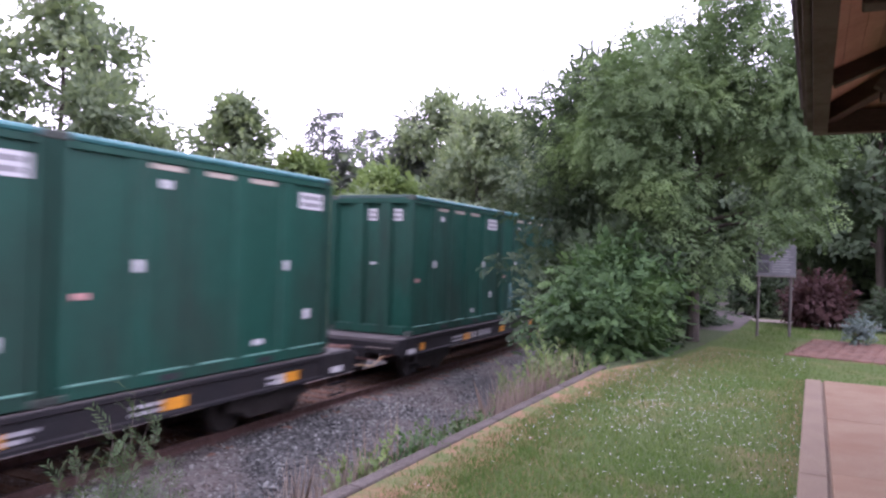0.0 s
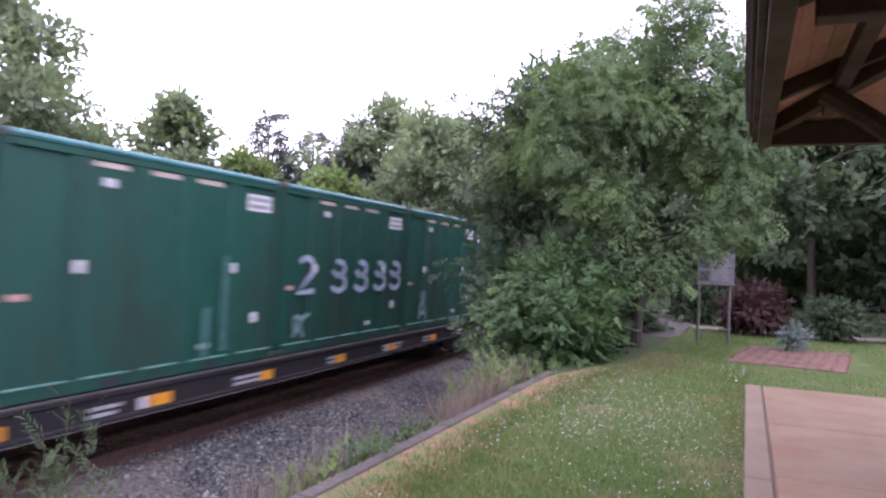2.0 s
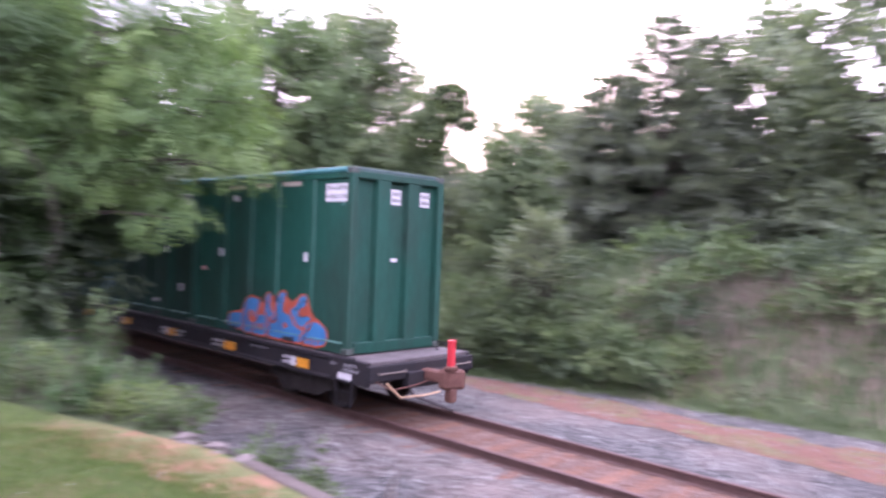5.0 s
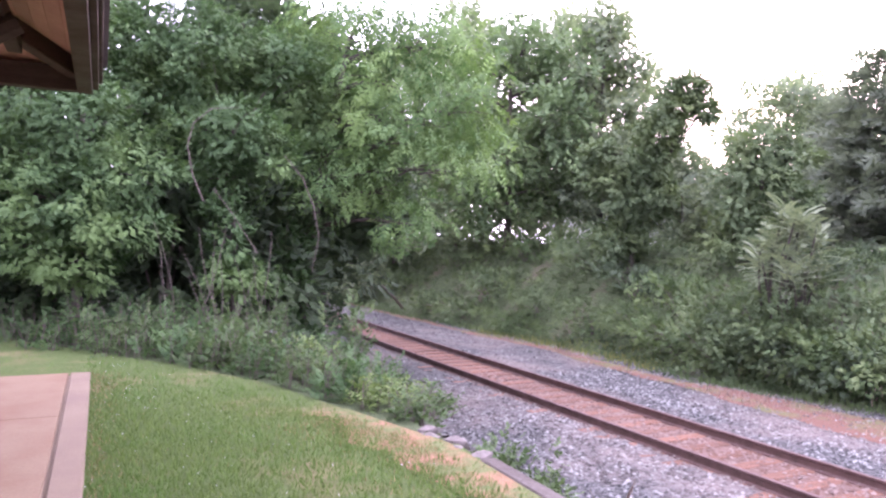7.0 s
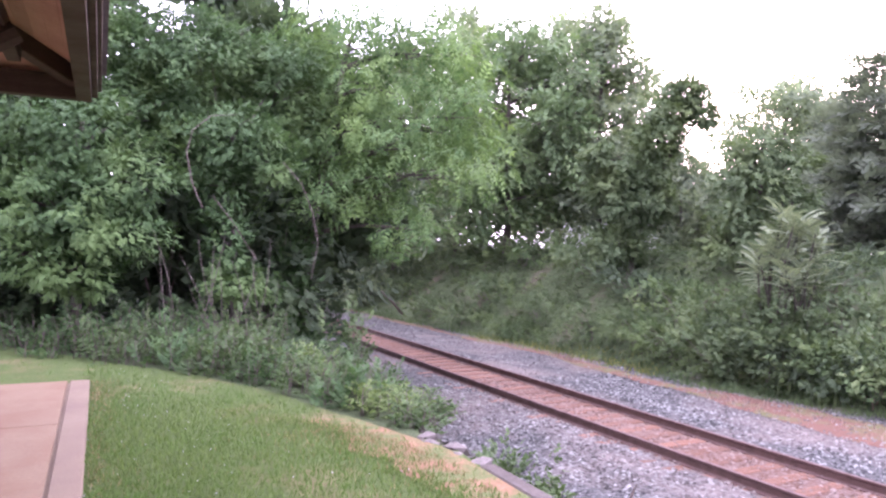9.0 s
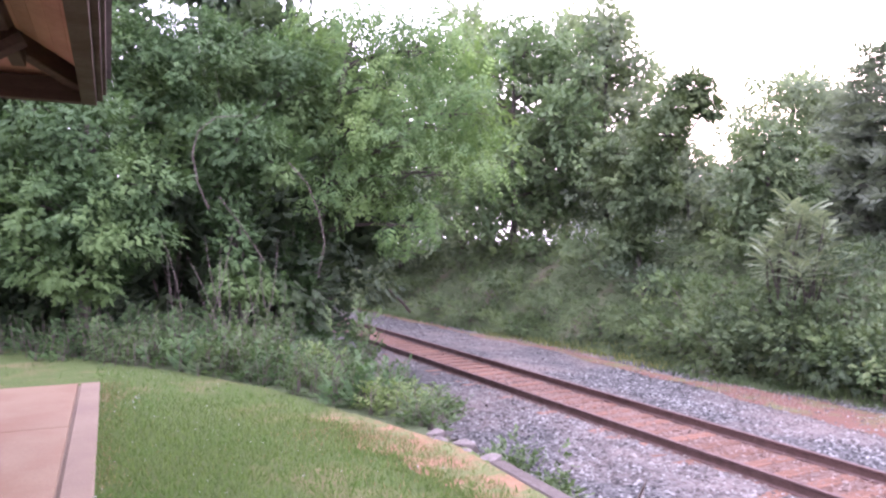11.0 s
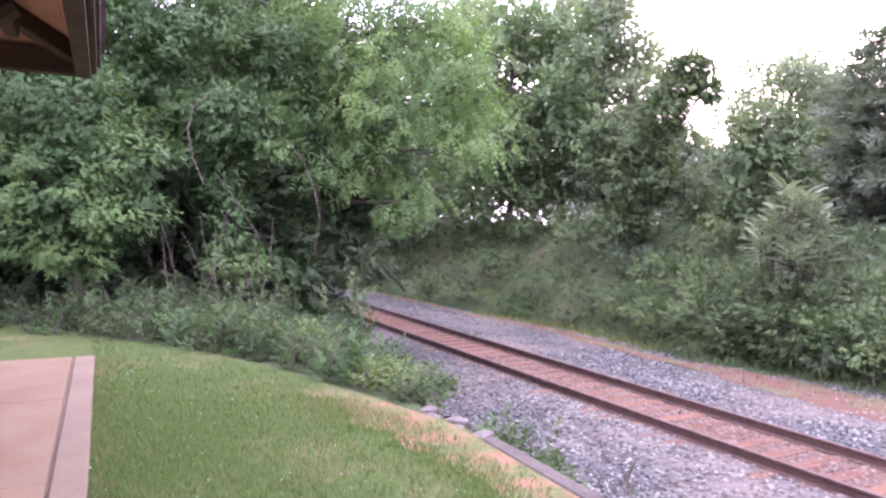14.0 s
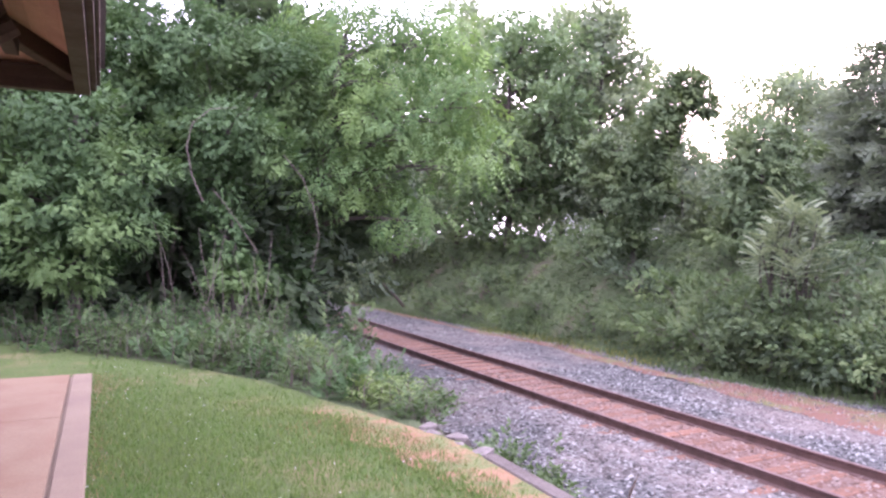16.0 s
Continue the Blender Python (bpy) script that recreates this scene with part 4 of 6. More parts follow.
paving = thing("brick_paving", "small rectangle of weathered red paving brick set in the lawn", "paving", "", pose(-0.35, 13.8, -0.072, 0, 0, -8), "structure")
part("bed", box((-.02, -.02, -.1), (2.0, 3.32, .035)), M_REDDIRT, paving)
brick_me = as_mesh("brick", box((0, 0, 0), (.198, .098, .055), .006))
for i in range(9):
    for j in range(31):
        put("brick", brick_me, M_BRICK, paving, "", pose(i * .212 + (.05 if j % 2 else 0), j * .106, random.uniform(0, .008)))
put("footpath", strip_mesh("footpath", lambda y: [-1.35 + wob(y, .02, 3, 1) - (y - 20.9) * .15, 9.5], np.arange(20.75, 21.9, .28), lambda x, y: -0.015), M_PATH)
tagged(bpy.data.objects["footpath"], "pale concrete footpath behind the shrubs", "footpath", kind="structure")
put("lane", strip_mesh("lane", lambda y: [-4.4 + .02 * y, -3.0, -1.55 + .004 * y], np.arange(17.8, 70, 1.0), lambda x, y: -0.02 + (-0.03 if y < 18.5 else 0)), M_ASPHALT)
tagged(bpy.data.objects["lane"], "dark asphalt lane in the shade of trees", "road", kind="structure")


def house(x, y, z, turn, w, d, h, wall_mat, label, nwin, win_z=1.0):
    e = thing("house", label, "house", "", pose(x, y, z, 0, 0, turn))
    wins = [-w / 2 + w * (k + .5) / nwin for k in range(nwin)]
    segs = []
    edges = [-w / 2] + [q for c in wins for q in (c - .5, c + .5)] + [w / 2]
    for k in range(0, len(edges), 2):
        segs.append(((edges[k], -d / 2, -0.4), (edges[k + 1], -d / 2 + .2, h)))
    for c in wins:
        segs += [((c - .5, -d / 2, -0.4), (c + .5, -d / 2 + .2, win_z)), ((c - .5, -d / 2, win_z + 1.3), (c + .5, -d / 2 + .2, h))]
    part("wall", boxes(segs), wall_mat, e)
    part("wall", boxes([((-w / 2, d / 2 - .2, -0.4), (w / 2, d / 2, h)), ((-w / 2, -d / 2 + .2, -0.4), (-w / 2 + .2, d / 2 - .2, h)), ((w / 2 - .2, -d / 2 + .2, -0.4), (w / 2, d / 2 - .2, h))]), wall_mat, e)
    bm = profile([(-d / 2 - .4, h), (0, h + d * .32), (d / 2 + .4, h), (d / 2 + .4, h + .12), (0, h + d * .32 + .14), (-d / 2 - .4, h + .12)], -w / 2 - .4, w / 2 + .4)
    bm.transform(Matrix.Rotation(math.pi / 2, 4, "Z"))
    part("roof", bm, M_SHINGLE, e)
    for c in wins:
        wn_ = part("window", box((c - .5, -d / 2 + .08, win_z), (c + .5, -d / 2 + .11, win_z + 1.3)), M_GLASS, e)
        part("frame", boxes([((c - .5, -d / 2 + .03, win_z), (c - .44, -d / 2 + .08, win_z + 1.3)), ((c + .44, -d / 2 + .03, win_z), (c + .5, -d / 2 + .08, win_z + 1.3)),
                             ((c - .44, -d / 2 + .03, win_z + .62), (c + .44, -d / 2 + .08, win_z + .68))]), M_PALE_SIDING, wn_)
    return e


house(5.0, 46.0, 0, 0, 14, 8, 3.0, M_SIDING, "grey sided house with a dark roof, behind trees", 5)
# added building: gives the white glimpses between trunks, taken for parked cars
house(-42.0, -46.0, 1.4, -45, 17, 8, 3.0, M_PALE_SIDING, "long white building with dark roof, added for glimpses of parked cars", 6)
house(-47.0, 34.0, 0.4, 55, 10, 8, 3.0, M_SIDING, "grey sided house glimpsed between trees across the track", 3)
guard = thing("guard_rail", "pale metal guard rail at the top of the far bank", "guard rail", "", pose(-26.5, 33.0, 0.35, 0, 0, 38))
part("beam", box((-4.5, -.03, .45), (4.5, .03, .72), .012), M_GALV, guard)
for k in range(5):
    part("post", box((-4.3 + k * 2.15, .03, -.3), (-4.2 + k * 2.15, .14, .75), .008), M_POST, guard)


# ---------------------------------------------------------------- trees and shrubs
def around(az, d):
    """A place at a bearing (degrees left of the track's far end) and distance from where one stands."""
    return -d * math.sin(radians(az)), d * math.cos(radians(az))


def gz(x, y):
    return float(ground_z(x, y))


def crown_lobes(h, r, n, base=0.25, tall=1.0):
    out_ = []
    for k in range(n):
        f = (k + 0.5) / n
        zz = h * (base + (1 - base) * f * 0.88)
        spread = r * (0.72 * math.sin(math.pi * min(0.18 + 0.78 * f, 1)) + 0.06)
        a = 2.4 * k + random.uniform(-.5, .5)
        s = r * random.uniform(0.42, 0.6) * (1.1 - 0.4 * f)
        out_.append((spread * math.cos(a), spread * math.sin(a), zz, s, s, s * random.uniform(.75, 1.0) * tall))
    out_.append((0, 0, h * .9, r * .36, r * .36, h * .10))
    return out_


# north: walnut by the lawn, its neighbours and the scrub below
tree(-2.1, 15.2, -0.1, [(-.6, -.4, 5.2, 1.5, 1.5, 1.2), (.9, .2, 5.5, 1.5, 1.5, 1.3), (.6, .1, 6.8, .8, .8, .8), (-1.5, -.6, 4.0, 1.35, 1.3, 1.0), (1.0, .2, 4.2, 1.5, 1.4, .8),
                        (-.6, -.9, 2.9, .9, .9, .7), (2.1, .5, 4.9, 1.1, 1.1, 1.1), (-1.3, .2, 5.9, .8, .8, .7), (1.7, -.3, 3.5, .8, .8, .45), (-.2, -1.2, 2.3, .45, .45, .35), (1.4, -.7, 2.35, .6, .5, .30), (1.9, -.2, 2.6, .6, .6, .35), (.3, -.8, 1.7, .6, .6, .5)],
     10500, "compound", 0.24, M_LEAF_WALNUT, 0.11, "walnut tree with drooping compound leaves at the lawn's edge", droop=0.25, clump=5, rough=0.75, inner=0.3, fill=0.3)
tree(-4.6, 16.4, -1.3, [(0, -.3, 5.8, 1.3, 1.3, 1.1), (-.4, 0, 4.3, 1.35, 1.4, 1.2), (.1, 0, 7.1, .5, .5, .9), (.6, -.5, 3.2, 1.3, 1.2, 1.0), (-.3, -.3, 2.4, 1.0, 1.0, .9), (.2, -.6, 6.6, .7, .7, .6)],
     6500, "narrow", 0.30, M_LEAF_DARK, 0.11, "slender dark-leaved tree beside the track", droop=0.1, clump=4, rough=0.65, inner=0.3)
tree(-4.0, 19.2, -1.0, crown_lobes(6.2, 1.7, 7, 0.1), 5600, "simple", 0.30, M_LEAF_DARK, 0.1, "dense dark-leaved tree beside the track", clump=4, rough=0.6)
shrub(-3.1, 12.1, -0.75, [(.0, -.2, 1.1, .95, .9, .85), (.35, .4, .8, .65, .7, .6), (-.2, .5, 1.9, .8, .8, .7), (.1, 1.2, 1.6, .9, .9, 1.0), (-.6, .2, .7, .6, .6, .6)],
      3300, "simple", 0.21, M_LEAF_VINE, "leafy green shrub hanging over the end of the low wall", stems=14, droop=0.3, clump=4, rough=0.6)
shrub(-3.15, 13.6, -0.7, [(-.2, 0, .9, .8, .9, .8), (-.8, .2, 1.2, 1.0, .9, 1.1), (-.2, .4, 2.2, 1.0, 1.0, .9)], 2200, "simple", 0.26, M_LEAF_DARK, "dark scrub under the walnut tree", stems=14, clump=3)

# scrub by the wall and on the ballast's edge
for x, y, top_z, r, m_, k_ in ((-3.0, 6.6, -.16, .26, M_LEAF_WEED, "broad"), (-2.95, 5.1, -.08, .30, M_LEAF_VINE, "broad"), (-2.98, 4.5, -.06, .26, M_LEAF_SPRING, "broad"), (-2.95, 5.9, -.12, .28, M_LEAF_WEED, "broad"),
                               (-3.2, 8.6, .05, .3, M_LEAF_SPRING, "broad"), (-3.2, 9.6, .12, .40, M_LEAF_SPRING, "simple"), (-3.3, 10.4, .3, .40, M_LEAF_SPRING, "simple"),
                               (-3.0, -3.9, -.3, .26, M_LEAF_WEED, "narrow"), (-3.15, -4.35, -.4, .26, M_LEAF_WEED, "narrow"), (-3.6, -2.9, -1.2, .25, M_LEAF_WEED, "narrow"), (-3.1, -5.1, -.22, .25, M_LEAF_SCRUB, "simple")):
    z0 = gz(x, y) - .03
    weeds(x, y, z0, r, top_z - z0 + .18, int(44 * r / .25), m_, "leafy green weeds growing up against the low wall", "weeds along the wall", "narrow" if k_ == "narrow" else "simple", 0.13, 0.3)
weeds(-3.75, 3.05, -1.95, .26, 2.45, 64, M_LEAF_SCRUB, "feathery green weed standing by the ballast", "", "cedar", 0.21, 0.13, 0.35)


def stalks(name, xs, ys, z, h, mat_, label, cat, width=0.004, lean=0.3, short=False):
    """Upright blades, each a narrow triangle with a bend."""
    n = len(xs)
    a = RNG.uniform(0, 6.28, n)
    w = np.stack([np.cos(a), np.sin(a), np.zeros(n)], -1)
    b = RNG.uniform(0, 6.28, n)
    tip = np.stack([np.cos(b) * lean * h * RNG.random(n), np.sin(b) * lean * h * RNG.random(n), h], -1)
    base = np.stack([xs, ys, z], -1)
    mid = base + tip * np.array((0.35, 0.35, 0.6))
    wd = np.broadcast_to(np.asarray(width, float), (n,))[:, None]
    ring = [base - w * wd, base + w * wd, base + tip] if short else [base - w * wd, base + w * wd, mid + w * wd * .7, base + tip, mid - w * wd * .7]
    k = len(ring)
    co = np.stack(ring, 1).reshape(-1, 3)
    me = bpy.data.meshes.new(name)
    me.vertices.add(n * k)
    me.vertices.foreach_set("co", co.astype(np.float32).ravel())
    me.loops.add(n * k)
    me.loops.foreach_set("vertex_index", np.arange(n * k, dtype=np.int32))
    me.polygons.add(n)
    me.polygons.foreach_set("loop_start", np.arange(0, n * k, k, dtype=np.int32))
    me.update(calc_edges=True)
    put(name, me, mat_)
    return tagged(bpy.data.objects[name], label, cat, kind="stuff")


n = 13000
x = -2.85 - RNG.gamma(2.0, 0.36, n)
y = RNG.uniform(2.5, 10.2, n)
k = (np.sin(y * 1.7) + np.sin(y * 0.73 + 1) + RNG.normal(size=n) * 0.8) > 0.1
x, y = x[k], y[k]
stalks("dry_grass", x, y, np.maximum(ballast_z(x, y), ground_z(x, y)) - .02, np.clip(1.05 + (x + 2.9) * 0.16, .35, 1.1) * RNG.uniform(.45, 1.1, len(x)), M_DRY, "dry pinkish brown grass stalks between the wall and the ballast", "dry grass", 0.0055, 0.3)
n = 8500
x, y = -2.95 - RNG.gamma(1.6, 0.5, n), RNG.uniform(-7, 2.5, n)
stalks("dry_weeds", x, y, ballast_z(x, y), RNG.uniform(.12, .75, n), M_DRY, "low dry reddish weeds on the ballast's edge", "dry weeds", 0.006, 0.4)

# grass of the lawn, denser near the slab and the wall's middle
n = 230000
y = np.concatenate([RNG.normal(0, 5.5, n * 3 // 5), RNG.uniform(-14, 21, n - n * 3 // 5)])
x = np.where(RNG.random(n) < 0.82, RNG.uniform(-2.6, 0.05, n), RNG.uniform(-2.6, 7, n))
west = np.array([lawn_west(q) for q in y])
edge = x - west
ok = (edge > 0.02) & (y > -14) & (y < 21) & ~((x > 0.0) & (y > -8.92) & (y < 10.97)) & ~((np.abs(x - 0.95) < 1.3) & (np.abs(y - 15.3) < 1.8))
patch = np.sin(1.3 * x + 0.9 * np.sin(0.8 * y)) + np.sin(0.7 * y + 1.1 * np.sin(1.9 * x)) + RNG.normal(size=n) * 0.55
ok &= RNG.random(n) < np.clip((edge - 0.02) / 0.45, 0.08, 1) * np.clip(0.75 + patch * 0.25, 0.15, 1)
x, y = x[ok], y[ok]
ye = RNG.uniform(-6.4, 11.5, 9000)
xe = np.array([bare_edge(q) for q in ye]) + RNG.normal(0.03, .09, 9000)
yn, xn = RNG.uniform(10.98, 20.7, 30000), RNG.uniform(-1.0, 7.0, 30000)
k = ~((np.abs(xn - 0.95) < 1.15) & (np.abs(yn - 15.3) < 1.7))
x, y = np.concatenate([x, xe, xn[k]]), np.concatenate([y, ye, yn[k]])
stalks("grass", x, y, np.full(len(x), -0.033), RNG.uniform(.018, .058, len(x)), M_GRASS, "short green lawn grass", "grass", RNG.uniform(.0025, .0062, len(x)), 0.9, True)
n = 26000
y = RNG.uniform(-6, 14, n)
x = np.array([lawn_west(q) for q in y]) + 0.15 + RNG.gamma(1.6, 0.28, n)
yk = RNG.uniform(-8.9, 10.9, 5000)
x, y = np.concatenate([x, -0.02 - RNG.gamma(1.2, 0.10, 5000)]), np.concatenate([y, yk])
k = (np.sin(1.1 * y + 2 * x) + np.sin(.6 * y + 1) + RNG.normal(size=len(x)) * .9 > -.9) & (x < -0.01)
x, y = x[k], y[k]
stalks("dry_lawn_grass", x, y, np.full(len(x), -0.032), RNG.uniform(.015, .05, len(x)), M_DRY_LAWN, "dry straw-coloured grass at the lawn's worn edges", "grass", RNG.uniform(.0025, .006, len(x)), 0.9, True)
n = 3400
y = np.concatenate([RNG.uniform(2.5, 13, n * 5 // 6), RNG.uniform(-10, 2.5, n - n * 5 // 6)])
x = RNG.uniform(-2.4, 0.0, n)
cl = (np.sin(1.1 * y + 2 * np.sin(1.7 * x)) + np.sin(2.3 * x + .6 * y) + RNG.normal(size=n) * 0.9) > -0.2
cl &= x > np.array([lawn_west(q) for q in y]) + 0.3
x, y = x[cl], y[cl]
put("clover_flowers", pebbles("clover_flowers", np.stack([x, y, RNG.uniform(0.002, 0.018, len(x))], -1), np.where(y > 2, 1.12, 0.85) * RNG.uniform(.005, .008, len(x)), 1.0), M_WHITE)
tagged(bpy.data.objects["clover_flowers"], "small white clover flowers in the lawn", "clover", kind="stuff")

# north east: planted shrubs and shade trees
shrub(0.14, 20.2, -0.05, [(0, 0, .62, .60, .6, .66), (-.34, 0, .52, .38, .45, .5), (.34, 0, .55, .38, .45, .5)], 2600, "simple", 0.14, M_LEAF_MAROON, "rounded dark maroon barberry bush", stems=12)
shrub(1.95, 20.2, -0.05, [(0, 0, .5, .65, .6, .5), (.2, 0, .6, .5, .5, .4)], 1500, "simple", 0.14, M_LEAF_DARK, "clipped rounded green bush by the path", "clipped green bushes", stems=9)
shrub(3.9, 20.6, -0.05, [(0, 0, .5, .65, .6, .5), (.2, 0, .6, .5, .5, .4)], 1500, "simple", 0.14, M_LEAF_DARK, "clipped rounded green bush by the path", "clipped green bushes", stems=9)
shrub(0.85, 16.5, 0.0, [(0, 0, .18, .13, .13, .16), (.13, .06, .30, .11, .11, .2)], 260, "broad", 0.11, M_LEAF_GREY, "small grey-green plant on the brick paving", stems=6)
shrub(-1.6, 23.5, -0.05, [(0, 0, .6, .8, .7, .6)], 900, "simple", 0.2, M_LEAF_DARK, "low green bush beside the lane", stems=8)
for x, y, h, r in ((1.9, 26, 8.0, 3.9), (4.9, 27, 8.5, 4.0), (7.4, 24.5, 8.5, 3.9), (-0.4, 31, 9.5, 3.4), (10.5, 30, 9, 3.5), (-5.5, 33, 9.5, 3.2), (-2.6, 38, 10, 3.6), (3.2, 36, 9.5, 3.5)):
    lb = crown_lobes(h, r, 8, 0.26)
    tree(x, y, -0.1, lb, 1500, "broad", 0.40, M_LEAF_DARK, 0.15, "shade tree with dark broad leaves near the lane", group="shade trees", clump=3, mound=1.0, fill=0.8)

# added dark backing that closes off bright sky under the shade trees
for x, y in ((-5.2, 43), (-2.4, 44.5), (0.4, 41.5), (3.0, 40.5), (-1.0, 34.5), (6.0, 40)):
    shrub(x, y, gz(x, y) - .1, [(0, 0, .9, 1.7, 1.3, 1.0), (.3, 0, 2.2, 1.4, 1.1, 1.0), (-.5, .1, 2.9, 1.0, 1.0, .9)], 900, "broad", 0.4, M_LEAF_DARK, "tall dark shrub added as backing at the end of the lane", "hedge shrubs", stems=8, clump=3, rough=0.4)

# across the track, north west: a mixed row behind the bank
for az, d, h, r, m_, lab in ((56.2, 37, 12.8, 4.5, M_LEAF_HAZY, "large broad green tree on the far bank"), (50.5, 45, 7.6, 2.4, M_LEAF_HAZY, "middling green tree on the far bank"),
                             (44.2, 43, 9.8, 2.7, M_LEAF_HAZY, "upright green tree on the far bank"), (39.3, 46, 7.0, 2.3, M_LEAF_SPRING, "light green young tree on the far bank"),
                             (28.0, 52, 13.0, 3.5, M_LEAF_HAZY, "tall green tree with an airy crown across the track"), (25.0, 44, 11.2, 3.4, M_LEAF_HAZY, "broad green tree across the track"),
                             (22.0, 48, 12.4, 3.6, M_LEAF_HAZY, "broad green tree across the track"), (18.5, 42, 11.0, 3.2, M_LEAF_HAZY, "broad green tree across the track"),
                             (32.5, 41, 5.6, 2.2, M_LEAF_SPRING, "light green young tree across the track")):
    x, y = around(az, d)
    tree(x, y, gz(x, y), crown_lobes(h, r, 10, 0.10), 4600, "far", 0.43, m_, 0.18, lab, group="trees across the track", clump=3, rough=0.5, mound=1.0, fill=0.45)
x, y = around(37.4, 52)
conifer(x, y, gz(x, y), 11.0, 2.6, M_NEEDLE, "ragged white pine with open branches across the track", 15, 12, 1.0, 0.2, 0.2)
x, y = around(33.9, 55)
conifer(x, y, gz(x, y), 10.7, 1.9, M_NEEDLE, "thin grey-green pine across the track", 15, 10, 0.9, 0.3, 0.2)
x, y = around(30.6, 53)
conifer(x, y, gz(x, y), 11.3, 2.2, M_NEEDLE, "dark pointed spruce across the track", 20, 13, 0.95, 0.0, 0.05)
x, y = around(31.9, 57)
conifer(x, y, gz(x, y), 10.2, 2.2, M_NEEDLE, "dark pointed spruce across the track", 18, 12, 0.95, 0.0, 0.05)
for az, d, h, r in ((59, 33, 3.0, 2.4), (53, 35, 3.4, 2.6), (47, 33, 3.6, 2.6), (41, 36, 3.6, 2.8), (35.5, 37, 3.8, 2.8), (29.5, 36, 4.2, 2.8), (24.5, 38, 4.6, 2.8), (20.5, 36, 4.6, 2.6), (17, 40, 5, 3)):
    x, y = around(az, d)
    shrub(x, y, gz(x, y), [(0, 0, h * .45, r, r * .8, h * .45), (r * .5, .3, h * .7, r * .5, r * .5, h * .3), (-r * .6, 0, h * .6, r * .5, r * .5, h * .3)], 1500, "far", 0.42, M_LEAF_HAZY,
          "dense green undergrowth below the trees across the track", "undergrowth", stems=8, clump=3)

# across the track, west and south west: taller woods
for az, d, h, r, m_, lab in ((64, 42, 10.5, 3.0, M_LEAF_HAZY, "green tree in the wood's edge"), (72, 35, 14.0, 3.1, M_LEAF_HAZY, "tall tree with sky showing through its crown"),
                             (82, 33, 13.0, 3.0, M_LEAF_HAZY, "tall tree with sky showing through its crown"), (88.5, 29, 13.5, 2.8, M_LEAF_DARK, "tall dark tree in the wood's edge"),
                             (96, 33, 13.5, 3.2, M_LEAF_HAZY, "tall tree with sky showing through its crown"), (104, 34, 14.5, 3.2, M_LEAF_HAZY, "tall tree with sky showing through its crown"),
                             (111, 36, 12.5, 3.2, M_LEAF_HAZY, "tall tree with sky showing through its crown"), (128.6, 44, 9.6, 2.7, M_LEAF_HAZY, "airy spreading tree behind the bank"),
                             (141.8, 35, 12.0, 2.1, M_LEAF_HAZY, "tall tree with small tufted crown behind the bank"), (145, 37, 12.4, 2.8, M_LEAF_HAZY, "tall tree with small tufted crown behind the bank"),
                             (149, 34, 11.4, 2.9, M_LEAF_WALNUT, "green tree leaning over the bank"), (153, 38, 13.5, 3.2, M_LEAF_HAZY, "tall green tree behind the bank"), (158, 42, 14, 3.4, M_LEAF_HAZY, "tall green tree behind the bank"),
                             (165, 40, 14, 3.4, M_LEAF_HAZY, "tall green tree behind the bank")):
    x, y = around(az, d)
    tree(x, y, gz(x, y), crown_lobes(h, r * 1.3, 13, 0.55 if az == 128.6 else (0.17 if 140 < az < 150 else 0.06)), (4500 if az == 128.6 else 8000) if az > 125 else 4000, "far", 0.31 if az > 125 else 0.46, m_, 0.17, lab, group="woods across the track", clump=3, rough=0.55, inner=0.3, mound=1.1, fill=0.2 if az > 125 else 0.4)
for az, d, h, r in ((115.5, 33, 10.0, 3.4), (118.8, 30, 10.0, 3.6), (122.6, 31, 7.8, 3.0), (124.9, 36, 6.9, 2.8), (100, 41, 11, 3.2), (76, 41, 10, 3), (92, 39, 10, 3.4), (68, 39, 8.5, 3), (108, 38, 10, 3.4), (86, 38, 9.5, 3.2)):
    x, y = around(az, d)
    conifer(x, y, gz(x, y), h, r, M_NEEDLE_SOFT, "broad soft-needled pine across the track", 20 if az > 112 else 15, 15 if az > 112 else 11, 0.72 if az > 112 else 1.05, 0.0, 0.1, "pines across the track")
# the far edge of the woods, closing the view
belt = []
for k in range(116):
    az = -24 + k * 2.3
    d = 58 + 7 * math.sin(k * 1.7) + random.uniform(-3, 3)
    x, y = around(az, d)
    hh = random.uniform(6.5, 9.0) if not 124 < az < 139 else random.uniform(4.0, 5.5)
    belt += [(x, y, gz(x, y) + hh * .35, 2.6, 2.6, hh * .4), (x + random.uniform(-1, 1), y + random.uniform(-1, 1), gz(x, y) + hh * .75, 1.9, 1.9, hh * .3)]
put("far_woods", foliage("far_woods", belt, 22000, "far", 0.85, 0.2, -0.5, 0.5, 0.5, 3), M_LEAF_HAZY)
tagged(bpy.data.objects["far_woods"], "distant edge of green woods", "woods", kind="stuff")
# a snag wrapped in creeper, leaning
x, y = around(139.4, 28)
